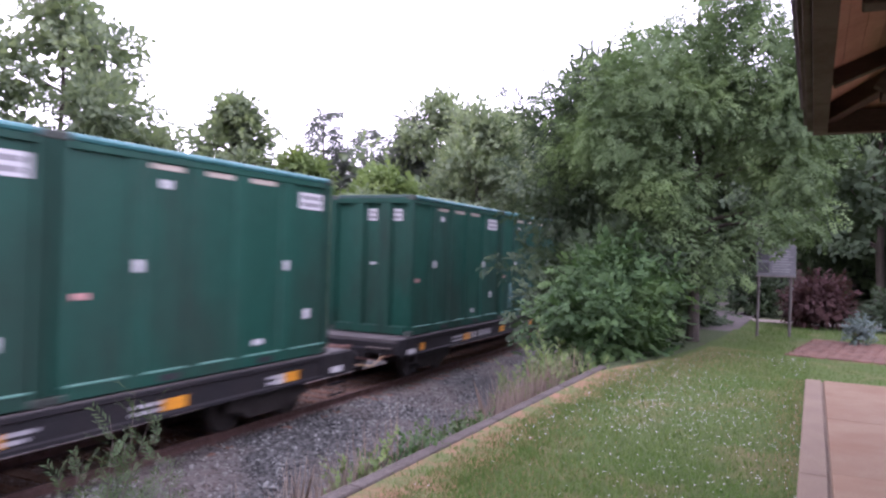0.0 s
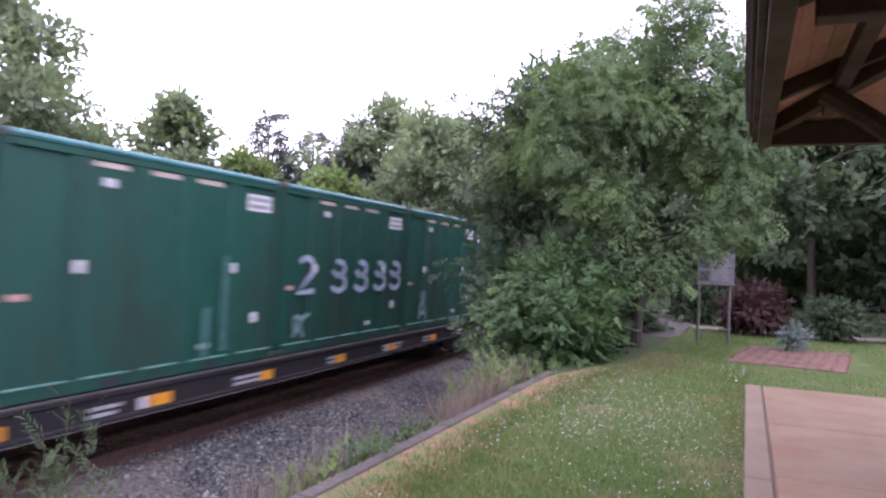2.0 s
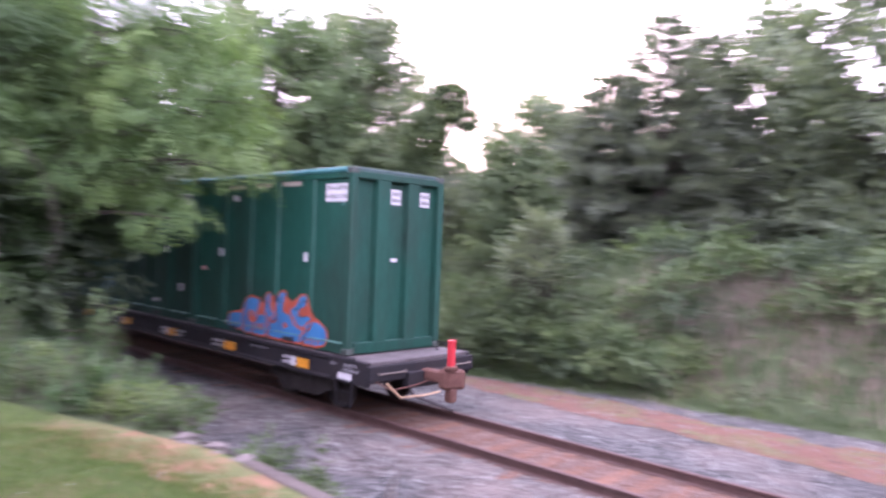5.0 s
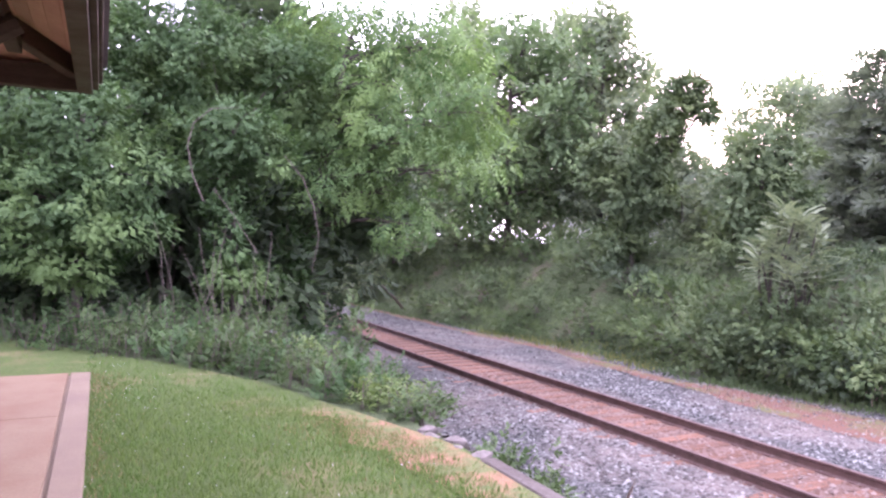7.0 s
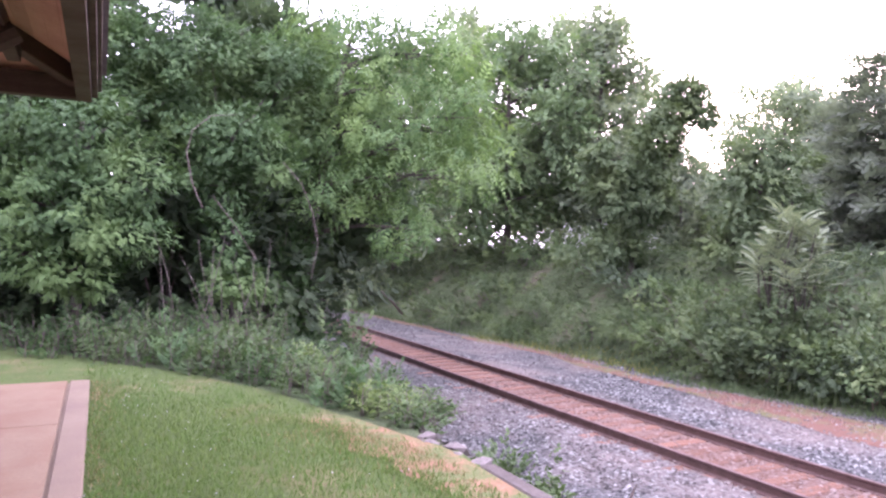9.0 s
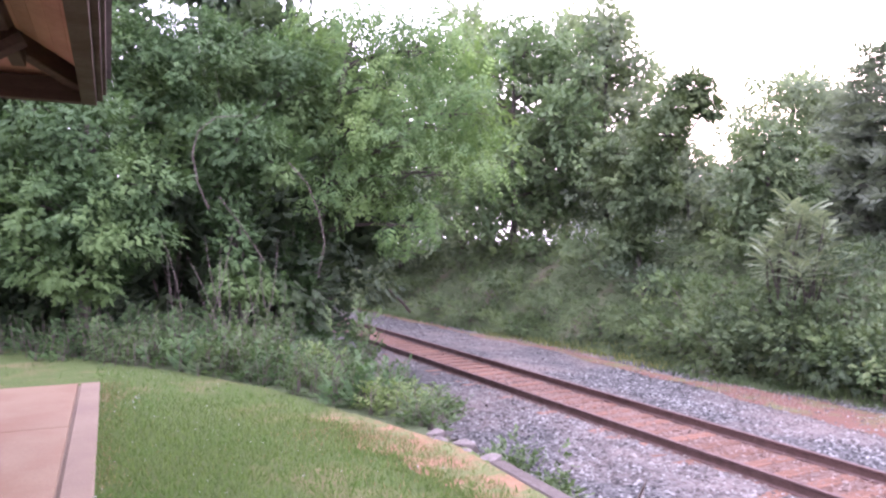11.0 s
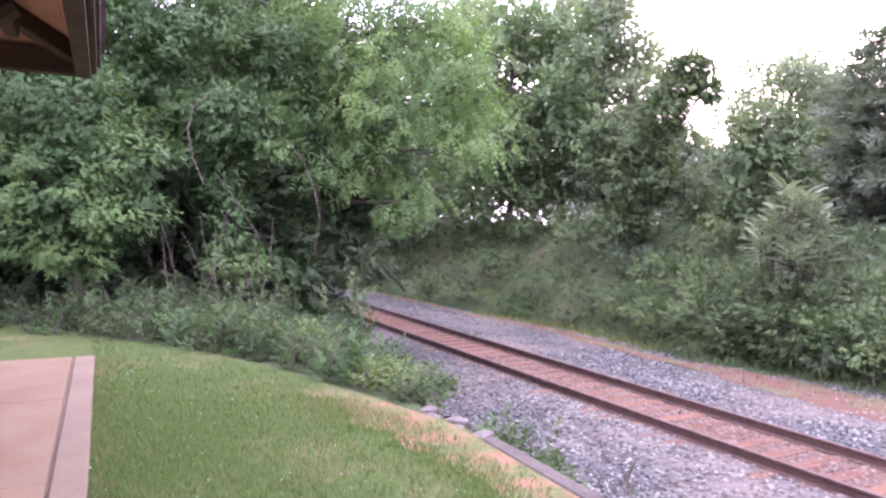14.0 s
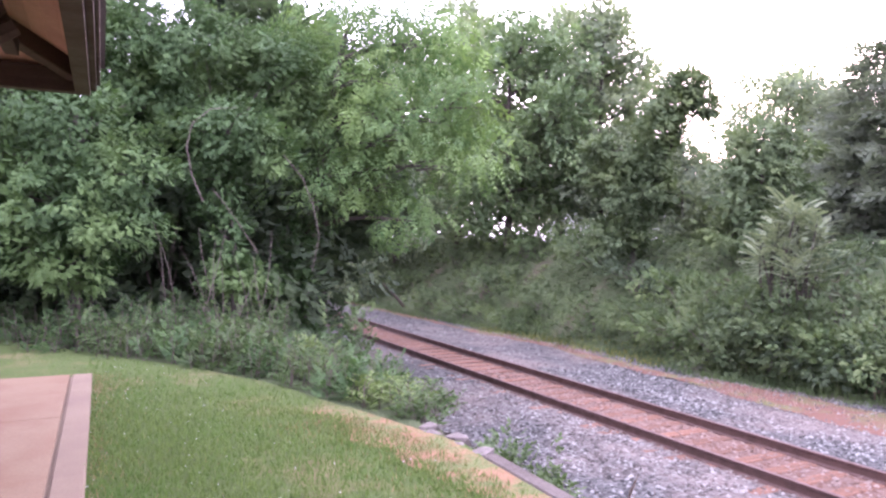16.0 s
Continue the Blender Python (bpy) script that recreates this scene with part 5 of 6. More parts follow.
tree(x, y, gz(x, y), [(-1.43, 1.37, 6.8, .8, .8, .62), (-1.05, 1.0, 6.1, .95, .95, .75), (-1.85, 1.78, 6.0, .5, .5, .45), (-.7, .65, 5.1, 1.05, 1.05, .9), (-.3, .27, 3.9, 1.15, 1.15, .95),
                      (-.05, .05, 2.7, 1.2, 1.2, 1.0), (.26, -.23, 1.2, 1.25, 1.25, .9), (-.73, .67, 2.9, .85, .85, 1.0), (.6, -.5, 3.4, .9, .9, .8), (.9, -.8, 4.4, .7, .7, .6)],
     7500, "simple", 0.18, M_LEAF_SCRUB, 0.12, "leaning snag wrapped in dense creeper", lean=(-1.2, 1.15), clump=3, rough=0.2, inner=0.4, mound=0, fill=0.7, top=5.0)
tree(-19.53, -16.4, gz(-19.53, -16.4), [(.04, -.05, 3.7, 1.02, 1.02, .45), (.49, -.56, 3.3, .69, .69, .49), (-.48, .6, 3.0, .73, .73, .49), (.3, -.05, 2.4, 1.21, 1.21, .6), (-.59, .72, 1.9, .61, .61, .53),
                                        (.64, -.43, 1.5, .81, .81, .56), (.09, .21, 1.0, 1.0, 1.0, .56), (.75, -.56, .5, .81, .81, .48)],
     3400, "simple", 0.24, M_LEAF_SCRUB, 0.1, "tall shrubby tree smothered in green creeper on the bank", clump=3, rough=0.4, inner=0.7, mound=0)
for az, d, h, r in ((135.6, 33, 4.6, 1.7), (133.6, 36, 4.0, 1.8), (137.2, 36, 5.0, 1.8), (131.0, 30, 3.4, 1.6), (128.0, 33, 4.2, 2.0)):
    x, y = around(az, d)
    tree(x, y, gz(x, y), crown_lobes(h, r, 8, 0.05), 1300, "simple", 0.28, M_LEAF_HAZY, 0.08, "young green tree at the top of the bank", group="young trees on the bank", clump=3, rough=0.5, inner=0.3, mound=0.8, fill=0.4)
q = gz(-16.1, -12.95)
sumac(-16.1, -12.95, q, [(.62 * (1.25 - .2 * (k % 3)) * math.cos(2.4 * k) * math.sqrt((k + .5) / 9), .62 * (1.25 - .2 * (k % 3)) * math.sin(2.4 * k) * math.sqrt((k + .5) / 9) + .3, 2.6 - .085 * k - .22 * (k % 3) - q) for k in range(18)],
      M_LEAF_SUMAC, "young sumac with long feathered pale green leaves on the bank", 0.62)
for x, y, h, r in ((-15.35, -12.5, 1.7, .65), (-15.75, -11.6, 1.5, .65), (-15.0, -13.4, 1.2, .55), (-15.6, -12.0, 2.2, .6), (-15.6, -13.2, 2.0, .7)):
    shrub(x, y, gz(x, y) - .05, [(0, 0, h * .35, r, r, h * .5), (.15, -.1, h * .75, r * .7, r * .7, h * .35), (-.3, .3, h * .6, r * .6, r * .6, h * .4)], 900, "simple", 0.17, M_LEAF_SCRUB,
          "leafy green bush round the foot of the sumac", "bushes by the sumac", stems=9, clump=2, rough=0.5)
n = 3200
y = RNG.uniform(-24, 14, n)
x = track_x(y) - np.interp(y, *DIRT_IN) - RNG.random(n) * (np.interp(y, *DIRT_OUT) - np.interp(y, *DIRT_IN))
k = (np.sin(y * 1.9 + x) + np.sin(y * .8 + 2 * x) + RNG.normal(size=n) * .6) > 0.5
x, y = x[k], y[k]
stalks("dirt_stubble", x, y, ballast_z(x, y), RNG.uniform(.04, .2, len(x)), M_DRY, "sparse dry stubble on the red-brown dirt", "dry weeds", 0.008, 0.9)
n = 1300
y = -RNG.uniform(15.5, 24.5, n)
x = toe_x(y) + RNG.normal(0.05, .35, n)
stalks("yellow_weeds", x, y, np.maximum(ground_z(x, y), ballast_z(x, y)) - 0.01, RNG.uniform(.05, .2, n), M_LEAF_YELLOW, "low yellow-green weeds at the foot of the bank", "weeds", 0.014, 0.9)
# creeper and scrub over the bank
SCRUB = [(128.5, 18.4, 1.3, 1.3), (126.6, 18.0, 1.2, 1.2), (124, 16.8, 1.0, 1.6), (123.5, 21, 1.4, 1.9), (127.5, 17.4, .9, 1.3), (130.5, 18.2, 1.1, 1.5), (133.5, 20.5, 1.2, 1.7), (131.5, 22.5, 1.3, 1.7), (136.5, 22, 1.2, 1.7), (134.5, 24.5, 1.3, 1.8),
         (139.5, 23.5, 1.2, 1.7), (138, 26.5, 1.2, 1.8), (142.5, 25, 1.2, 1.6), (142, 29, 1.3, 2.0), (145.5, 28, 1.1, 1.7), (146.5, 32, 1.3, 2.0), (149.5, 31, 1.1, 1.8), (152, 35, 1.2, 2.0), (155, 40, 1.4, 2.2),
         (120, 19.5, 1.2, 1.8), (115.5, 20.5, 1.0, 1.8), (126.3, 22.5, 1.4, 1.8), (129, 21, 1.2, 1.5), (121.5, 17.2, .9, 1.3), (158, 46, 2, 2.6), (162, 50, 2.4, 3), (152, 30.5, .7, 1.4), (154.5, 33, .8, 1.6), (156.5, 37, .9, 1.6), (149, 27.5, .7, 1.3), (159, 41, 1.0, 1.8)]
for az, d, h, r in SCRUB:
    x, y = around(az, d)
    x = min(x, float(toe_x(y)) - r * 0.85)
    m_ = random.choice((M_LEAF_WEED, M_LEAF_SCRUB, M_LEAF_SCRUB, M_LEAF_DARK))
    shrub(x, y, gz(x, y) - 0.15, [(0, 0, h * .35, r, r, h * .6), (r * .5, -.3, h * .6, r * .6, r * .6, h * .45), (-r * .5, r * .3, h * .5, r * .6, r * .6, h * .5)], 950, random.choice(("simple", "narrow", "simple")), 0.175, m_,
          "tangled green creeper and scrub over the far bank", "scrub on the bank", stems=10, clump=2, rough=0.55)
n = 17000
y = -RNG.uniform(3, 42, n)
x = toe_x(y) - 0.10 - RNG.random(n) ** 0.9 * 7.5
k = (np.sin(x * 1.1 + y * .5) + np.sin(y * .9 + 2) + RNG.normal(size=n) * .8) > -1.6
k &= ~((y < -26) & (x > toe_x(y) - 2.2) & (RNG.random(n) < 0.75))
x, y = x[k], y[k]
n = len(x)
w = RNG.uniform(0, 6.28, n)
z = ground_z(x, y) + RNG.random(n) ** 1.5 * np.clip(0.35 + 0.3 * np.sin(x * 1.7 + 1.1 * np.sin(y)) * np.sin(y * 1.3), .08, .6)
put("bank_creeper", scatter_mesh("bank_creeper", SPRAY["broad"], np.stack([x, y, z], -1), np.stack([np.cos(w), np.sin(w), RNG.uniform(-.3, .5, n)], -1),
                                 np.tile((0, 0, 1.0), (n, 1)) + RNG.normal(size=(n, 3)) * 0.35, 0.19 * RNG.uniform(.6, 1.3, n)), M_LEAF_SCRUB)
tagged(bpy.data.objects["bank_creeper"], "low green creeper matted over the far bank", "creeper", kind="stuff")
for k in range(72):
    az = 30 + 88 * k / 71 + random.uniform(-1.5, 1.5)
    d = float(np.interp(az, [30, 43, 60, 75, 90, 114], [31, 27.5, 22.5, 19.5, 20.5, 21.5])) + random.uniform(-1.2, 4.2)
    x, y = around(az, d)
    x = min(x, float(toe_x(y)) - .5)
    h, r = random.uniform(.6, 1.5), random.uniform(.7, 1.6)
    if 76 < az < 84 and k % 4 == 1:
        h, r, d = 2.3, 1.3, 22.5
    shrub(x, y, gz(x, y) - 0.1, [(0, 0, h * .4, r, r * .8, h * .55), (r * random.uniform(-.6, .6), .2, h * .7, r * .5, r * .5, h * .45), (r * random.uniform(-.8, .8), -.3, h * .35, r * .6, r * .5, h * .4)], 300,
          "far", 0.26, M_LEAF_SPRING if h == 2.3 else random.choice((M_LEAF_WEED, M_LEAF_SCRUB, M_LEAF_DARK, M_LEAF_SCRUB)), "low green bush among dry grass on the far bank", "bushes on the bank", stems=6, clump=2, rough=0.7)
n = 23000
y = RNG.uniform(-11, 40, n)
x = toe_x(y) - 0.2 - RNG.random(n) ** 0.8 * 8.5
k = (np.sin(x * 0.8 + y * .35) + np.sin(y * .6 + 2) + RNG.normal(size=n) * .7) > -0.9
x, y = x[k], y[k]
stalks("bank_grass", x, y, ground_z(x, y) - 0.02, RNG.uniform(.25, .85, len(x)), M_DRY, "tall dry tan grass over the far bank", "dry grass", 0.016, 0.45)
n = 9000
y = RNG.uniform(-12, 40, n)
x = toe_x(y) - 0.1 - RNG.random(n) * 9.0
stalks("bank_weeds", x, y, ground_z(x, y) - 0.02, RNG.uniform(.2, .75, n), M_LEAF_SCRUB, "green grass and weeds mixed into the dry grass", "grass", 0.022, 0.5)
n = 8000
y = RNG.uniform(-40, 30, n)
x = toe_x(y) + RNG.normal(-.15, .3, n)
stalks("verge_weeds", x, y, np.maximum(ground_z(x, y), ballast_z(x, y)) - 0.01, RNG.uniform(.08, .32, n), M_LEAF_WEED, "low green weeds at the foot of the far bank", "weeds", 0.008, 0.6)

# south: creeper-hung trees beyond the lawn, and the scrub before them
creeper_tree = tree(0.3, -13.4, -0.1, [(-.04, .8, 3.35, .95, .95, .6), (.64, .63, 2.79, .82, .82, .56), (-.77, 1.11, 2.66, .78, .78, .54), (.22, 1.21, 2.13, .92, .92, .53), (-.56, 1.4, 1.75, .76, .76, .43), (.72, 1.04, 1.43, .59, .59, .54),
                        (.03, 1.2, 1.18, .73, .73, .49), (-.19, -1.1, 5.11, 1.5, 1.5, .92), (1.14, -1.03, 4.33, 1.27, 1.27, .92), (-1.42, -.76, 4.25, .9, .9, .79), (1.6, .2, 2.4, .9, .9, .9)],
     20000, "simple", 0.118, M_LEAF_VINE, 0.10, "tree smothered in mounds of green creeper beyond the lawn", droop=0.35, clump=4, rough=0.5, inner=0.72, mound=0, top=3.4)
vine_tree = tree(-2.3, -13.6, -0.3, [(.17, .78, 3.72, .78, .78, .43), (-.45, .89, 3.3, .6, .6, .43), (.37, .54, 2.94, .58, .58, .4), (.28, 1.16, 1.84, .36, .36, .65), (.13, 1.39, 1.08, .49, .49, .41), (.53, -.89, 5.33, 1.28, 1.28, .93),
                         (-1.04, -1.02, 5.2, 1.07, 1.07, .84), (-1.59, -1.09, 4.33, .73, .73, .73), (.85, -.83, 4.1, .81, .81, .69)],
     15000, "simple", 0.118, M_LEAF_VINE, 0.09, "tree hung with mounds of green creeper and bare vines", droop=0.35, clump=4, rough=0.5, inner=0.72, mound=0, top=3.4)
bright_walnut = tree(-4.0, -15.2, -0.7, [(-1.53, 1.04, 5.55, 0.97, 0.97, 0.38), (-2.5, 1.24, 6.39, 1.04, 1.04, 0.45), (-0.85, 0.79, 4.82, 0.67, 0.67, 0.34), (-2.3, 1.81, 4.72, 0.71, 0.71, 0.36), (-1.38, 1.41, 4.19, 0.88, 0.88, 0.33),
                         (-2.34, 2.38, 3.68, 0.57, 0.57, 0.42), (-0.5, 1.1, 3.53, 0.65, 0.65, 0.36), (-2.89, 2.33, 4.91, 0.52, 0.52, 0.42), (-0.99, 0.0, 6.76, 1.27, 1.27, 0.8), (0.1, 1.13, 3.05, 0.41, 0.41, 0.42), (-1.49, 1.46, 3.2, 0.6, 0.6, 0.32), (-1.84, 1.82, 2.61, 0.42, 0.42, 0.34)],
     3600, "compound", 0.34, M_LEAF_BRIGHT, 0.14, "walnut tree with bright drooping leaves leaning towards the track", droop=0.55, lean=(-.9, .5), clump=4, rough=0.5, inner=0.7, mound=0, fill=0.02)
shrub(-3.75, -14.7, gz(-3.75, -14.7) - .05, [(0, 0, .5, .45, .4, .55), (.05, 0, 1.4, .38, .35, .6), (0, 0, 2.3, .36, .35, .6), (-.3, .1, .3, .4, .4, .4)], 1500, "simple", 0.15, M_LEAF_VINE,
      "green creeper climbing a leaning walnut trunk", stems=8, droop=.3, clump=2, rough=.4)
# backing of the grove: dark leaf colour stands for the shade inside it
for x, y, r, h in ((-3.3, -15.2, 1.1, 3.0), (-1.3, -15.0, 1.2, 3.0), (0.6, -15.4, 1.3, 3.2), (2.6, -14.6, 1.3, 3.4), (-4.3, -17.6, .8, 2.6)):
    shrub(x, y, gz(x, y) - .05, [(0, 0, h * .3, r, r, h * .34), (.2, .1, h * .75, r * .9, r * .9, h * .36)], 700, "simple", 0.38, M_LEAF_DARK, "understorey shrub of the grove, shade painted into its dark leaves", "understorey", stems=10, clump=3, rough=0.4)
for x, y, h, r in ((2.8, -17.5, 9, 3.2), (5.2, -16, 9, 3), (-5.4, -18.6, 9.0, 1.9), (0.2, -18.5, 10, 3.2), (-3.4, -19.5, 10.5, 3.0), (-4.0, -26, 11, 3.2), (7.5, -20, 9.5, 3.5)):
    tree(x, y, min(-0.1, gz(x, y)), crown_lobes(h, r, 9, 0.40 if x < -5 else 0.08), 2300, "simple", 0.40, M_LEAF_DARK, 0.15, "dense tree in the grove, its shade painted into dark leaves", group="trees of the grove", clump=4, mound=1.0, fill=0.9)
ROW = [(-2.72, -6.0, .25, .22, M_LEAF_WEED), (-2.62, -6.5, .36, .34, M_LEAF_SPRING), (-3.1, -6.9, .10, .42, M_LEAF_WEED), (-2.55, -7.1, .40, .42, M_LEAF_VINE), (-2.3, -7.7, .50, .45, M_LEAF_WEED), (-3.0, -8.1, .12, .5, M_LEAF_WEED),
       (-2.0, -8.5, .46, .5, M_LEAF_VINE), (-1.55, -9.1, .62, .5, M_LEAF_WEED), (-1.1, -9.8, .55, .55, M_LEAF_VINE), (-.5, -10.6, .68, .6, M_LEAF_WEED), (.3, -11.4, .55, .65, M_LEAF_VINE), (-2.6, -9.5, .35, .55, M_LEAF_DARK),
       (-1.9, -10.3, .75, .6, M_LEAF_WEED), (-1.2, -11.0, .8, .6, M_LEAF_VINE), (1.3, -12.4, .6, .7, M_LEAF_VINE), (-3.1, -10.2, .2, .55, M_LEAF_VINE), (-3.0, -11.6, .05, .5, M_LEAF_DARK), (2.4, -13.2, .6, .7, M_LEAF_DARK),
       (-2.35, -8.95, .30, .4, M_LEAF_SPRING), (-.1, -11.6, .9, .6, M_LEAF_VINE)]
for x, y, top_z, r, m_ in ROW:
    z0 = gz(x, y) - 0.03
    weeds(x, y, z0, r, (top_z - z0) * random.uniform(.9, 1.1), int(34 * r / .5) + 8, m_, "upright leafy green weeds along the lawn's edge", "weeds by the lawn", random.choice(("narrow", "simple", "narrow")), 0.17, 0.3)
weeds(-3.6, -10.6, gz(-3.6, -10.6), .28, 2.0, 9, M_LEAF_WEED, "thin sapling with hanging leaves beside the track", "", "simple", 0.22, 0.15, 0.3)
stems = thing("dead_stems", "bare pale dead stems standing in the scrub", "dead stems", "", pose(-1.55, -10.9, -0.1))
for k in range(14):
    a = random.uniform(-.9, .9)
    part("stem", tube(limb_points((a, random.uniform(-.3, .3), 0), (a + random.uniform(-.6, .6), random.uniform(-.5, .5), random.uniform(.9, 1.9)), .03), [.007, .007, .006, .005, .004, .002], 5), M_VINE_STEM, stems)
vine = thing("hanging_vine", "pale curved woody vine hanging in the trees", "vine", "", pose(-1.75, -11.6, 0))
part("stem", tube([(.25, 0, 2.1), (.42, .02, 2.5), (.5, 0, 2.95), (.42, .02, 3.3), (.15, 0, 3.55), (-.25, .05, 3.6)], [.010, .010, .009, .008, .007, .005], 6), M_VINE_STEM, vine)
part("stem", tube([(-1.0, 0, 2.9), (-1.3, .05, 2.55), (-1.5, 0, 2.1), (-1.6, .02, 1.6), (-1.5, 0, 1.0)], [.008, .008, .008, .007, .006], 6), M_VINE_STEM, vine)
part("stem", tube([(-.6, 0, 1.3), (-.2, .05, 1.9), (.1, 0, 2.3)], [.008, .007, .006], 6), M_VINE_STEM, vine)
log = thing("fallen_branch", "pale fallen branch lying on the far bank", "branch", "", pose(*around(157.3, 33.5), -1.2, 0, 0, 40))
part("stem", tube([(0, 0, -.4), (1.0, .1, .15), (2.0, 0, .75)], [.07, .06, .035], 6), M_VINE_STEM, log)


# ---------------------------------------------------------------- train: containers on flatcars
CL, CW, CH = 6.06, 1.22, 3.53                    # length, half width, height of a container
RIBS = [-1.73, -0.63, 0.42, 1.66]                # along its side


def container_body():
    e = thing("waste_container", "tall dark green steel container with broad ribs and pale stickers", "container", "containers of the train")
    part("shell", box((-CW + .055, -CL / 2 + .13, .10), (CW - .055, CL / 2 - .13, CH - .06)), M_GREEN, e)
    part("lid", box((-CW + .09, -CL / 2 + .1, CH - .06), (CW - .09, CL / 2 - .1, CH + .02), .02), M_TARP, e)
    for sx in (-1, 1):
        for sy in (-1, 1):
            part("corner_post", box((min(sx * (CW - .15), sx * CW), min(sy * (CL / 2 - .15), sy * CL / 2), .12), (max(sx * (CW - .15), sx * CW), max(sy * (CL / 2 - .15), sy * CL / 2), CH - .11), .01), M_GREEN, e)
            for z0 in (0, CH - .115):
                part("corner_casting", box((min(sx * (CW - .17), sx * (CW + .006)), min(sy * (CL / 2 - .18), sy * (CL / 2 + .006)), z0), (max(sx * (CW - .17), sx * (CW + .006)), max(sy * (CL / 2 - .18), sy * (CL / 2 + .006)), z0 + .115), .012),
                     M_CASTING, e)
                # no hole is cut: a black plate paints the shade inside it
                part("casting_hole", box((sx * (CW + .008) - .004, sy * (CL / 2 - .09) - .03, z0 + .03), (sx * (CW + .008) + .004, sy * (CL / 2 - .09) + .03, z0 + .085)), M_INK_AND_SHADE, e)
        for y in RIBS:
            part("rib", rib_bm(sx, y), M_GREEN, e)
        part("bottom_rail", box((min(sx * (CW - .12), sx * (CW - .002)), -CL / 2 + .182, 0.012), (max(sx * (CW - .12), sx * (CW - .002)), CL / 2 - .182, .205), .012), M_GREEN, e)
        for y0, y1 in zip([-CL / 2 + .2] + [r + .14 for r in RIBS], [r - .14 for r in RIBS] + [CL / 2 - .2]):
            # light along the rail's top, painted as a pale lip in each bay
            part("rail_lip", box((min(sx * (CW - .05), sx * (CW + .014)), y0, .198), (max(sx * (CW - .05), sx * (CW + .014)), y1, .222), .004), M_LIT_EDGE, e, "pale green lip, caught light painted in")
        part("top_rail", tube([(sx * (CW - .03), -CL / 2 + .19, CH - .045), (sx * (CW - .03), CL / 2 - .19, CH - .045)], .055, 8), M_TEAL, e, "blue-green roller along the top edge")
        part("top_plate", box((min(sx * (CW - .10), sx * (CW - .004)), -CL / 2 + .182, CH - .20), (max(sx * (CW - .10), sx * (CW - .004)), CL / 2 - .182, CH - .095), .008), M_GREEN, e)
        for y in (-1.1, 1.1):
            # solid black block painting the shade within the fork pocket
            part("fork_pocket", box((min(sx * (CW - .05), sx * (CW + .004)), y - .2, .05), (max(sx * (CW - .05), sx * (CW + .004)), y + .2, .15)), M_INK_AND_SHADE, e)
        for y0, y1 in ((-1.52, -.88), (-.40, .22), (.64, 1.32)):
            part("slot", box((min(sx * (CW - .07), sx * (CW - .046)), y0, CH - .30), (max(sx * (CW - .07), sx * (CW - .046)), y1, CH - .215), .004), M_CREAM, e, "cream strip under the top rail")
    for sy in (-1, 1):
        for xr in (-.38, .42):
            ya, yb = sy * (CL / 2 - .135), sy * (CL / 2 - .008)
            bm = rib_prism([(xr - .185, ya), (xr - .155, yb), (xr + .155, yb), (xr + .185, ya)])
            part("end_rib", bm, M_GREEN, e)
        part("end_sill", box((-CW + .17, min(sy * (CL / 2 - .12), sy * (CL / 2 - .002)), .012), (CW - .17, max(sy * (CL / 2 - .12), sy * (CL / 2 - .002)), .22), .012), M_GREEN, e)
        part("end_header", box((-CW + .15, min(sy * (CL / 2 - .10), sy * (CL / 2 - .004)), CH - .2), (CW - .15, max(sy * (CL / 2 - .10), sy * (CL / 2 - .004)), CH - .06), .012), M_GREEN, e)
        for x in ((-.02, .72) if sy < 0 else (.02, -.78)):
            placard(e, (x, sy * (CL / 2 - .125), 3.04), .26, .30, 0 if sy < 0 else 180)
        sticker(e, "small_sticker", (.02, sy * (CL / 2 - .125), 1.79), .16, .07, 0 if sy < 0 else 180, M_WHITE)
    for sx in (-1, 1):
        t = 90 if sx > 0 else -90
        f = sx * (CW - .053)
        sticker(e, "small_sticker", (sx * (CW - .004), sx * -1.73, 1.79), .15, .18, t, M_WHITE)
        sticker(e, "small_sticker", (sx * (CW - .004), sx * 1.62, 1.79), .12, .18, t, M_WHITE)
        sticker(e, "small_sticker", (f, sx * -2.62, 1.38), .22, .09, t, M_PINK)
        sticker(e, "small_sticker", (f, sx * -1.22, 3.02), .2, .13, t, M_WHITE)
        sticker(e, "small_sticker", (f, sx * .95, .42), .26, .10, t, M_WHITE)
    return e


def rib_prism(outline):
    bm = bmesh.new()
    lo = [bm.verts.new((x, y, .20)) for x, y in outline]
    hi = [bm.verts.new(v.co + Vector((0, 0, CH - .40))) for v in lo]
    for k in range(4):
        bm.faces.new((lo[k], lo[(k + 1) % 4], hi[(k + 1) % 4], hi[k]))
    bm.faces.new(lo)
    bm.faces.new(hi[::-1])
    bmesh.ops.recalc_face_normals(bm, faces=bm.faces[:])
    return bm


def rib_bm(sx, y):
    return rib_prism([(sx * (CW - .057), y - .19), (sx * (CW - .006), y - .135), (sx * (CW - .006), y + .135), (sx * (CW - .057), y + .19)])


def sticker(e, name, at, w, h, turn, mat_):
    """A thin sheet facing -y before it is turned."""
    return part(name, box((-w / 2, -.004, -h / 2), (w / 2, .003, h / 2)), mat_, e, "", pose(*at, 0, 0, turn))


def placard(e, at, w, h, turn):
    p = sticker(e, "placard", at, w, h, turn, M_WHITE)
    for zz in (.2, -.22):
        part("print_line", box((-w * .42, -.006, zz * h - h * .12), (w * .40, -.003, zz * h + h * .12)), M_GREYBAR, p)
    return p


BOX = container_body()
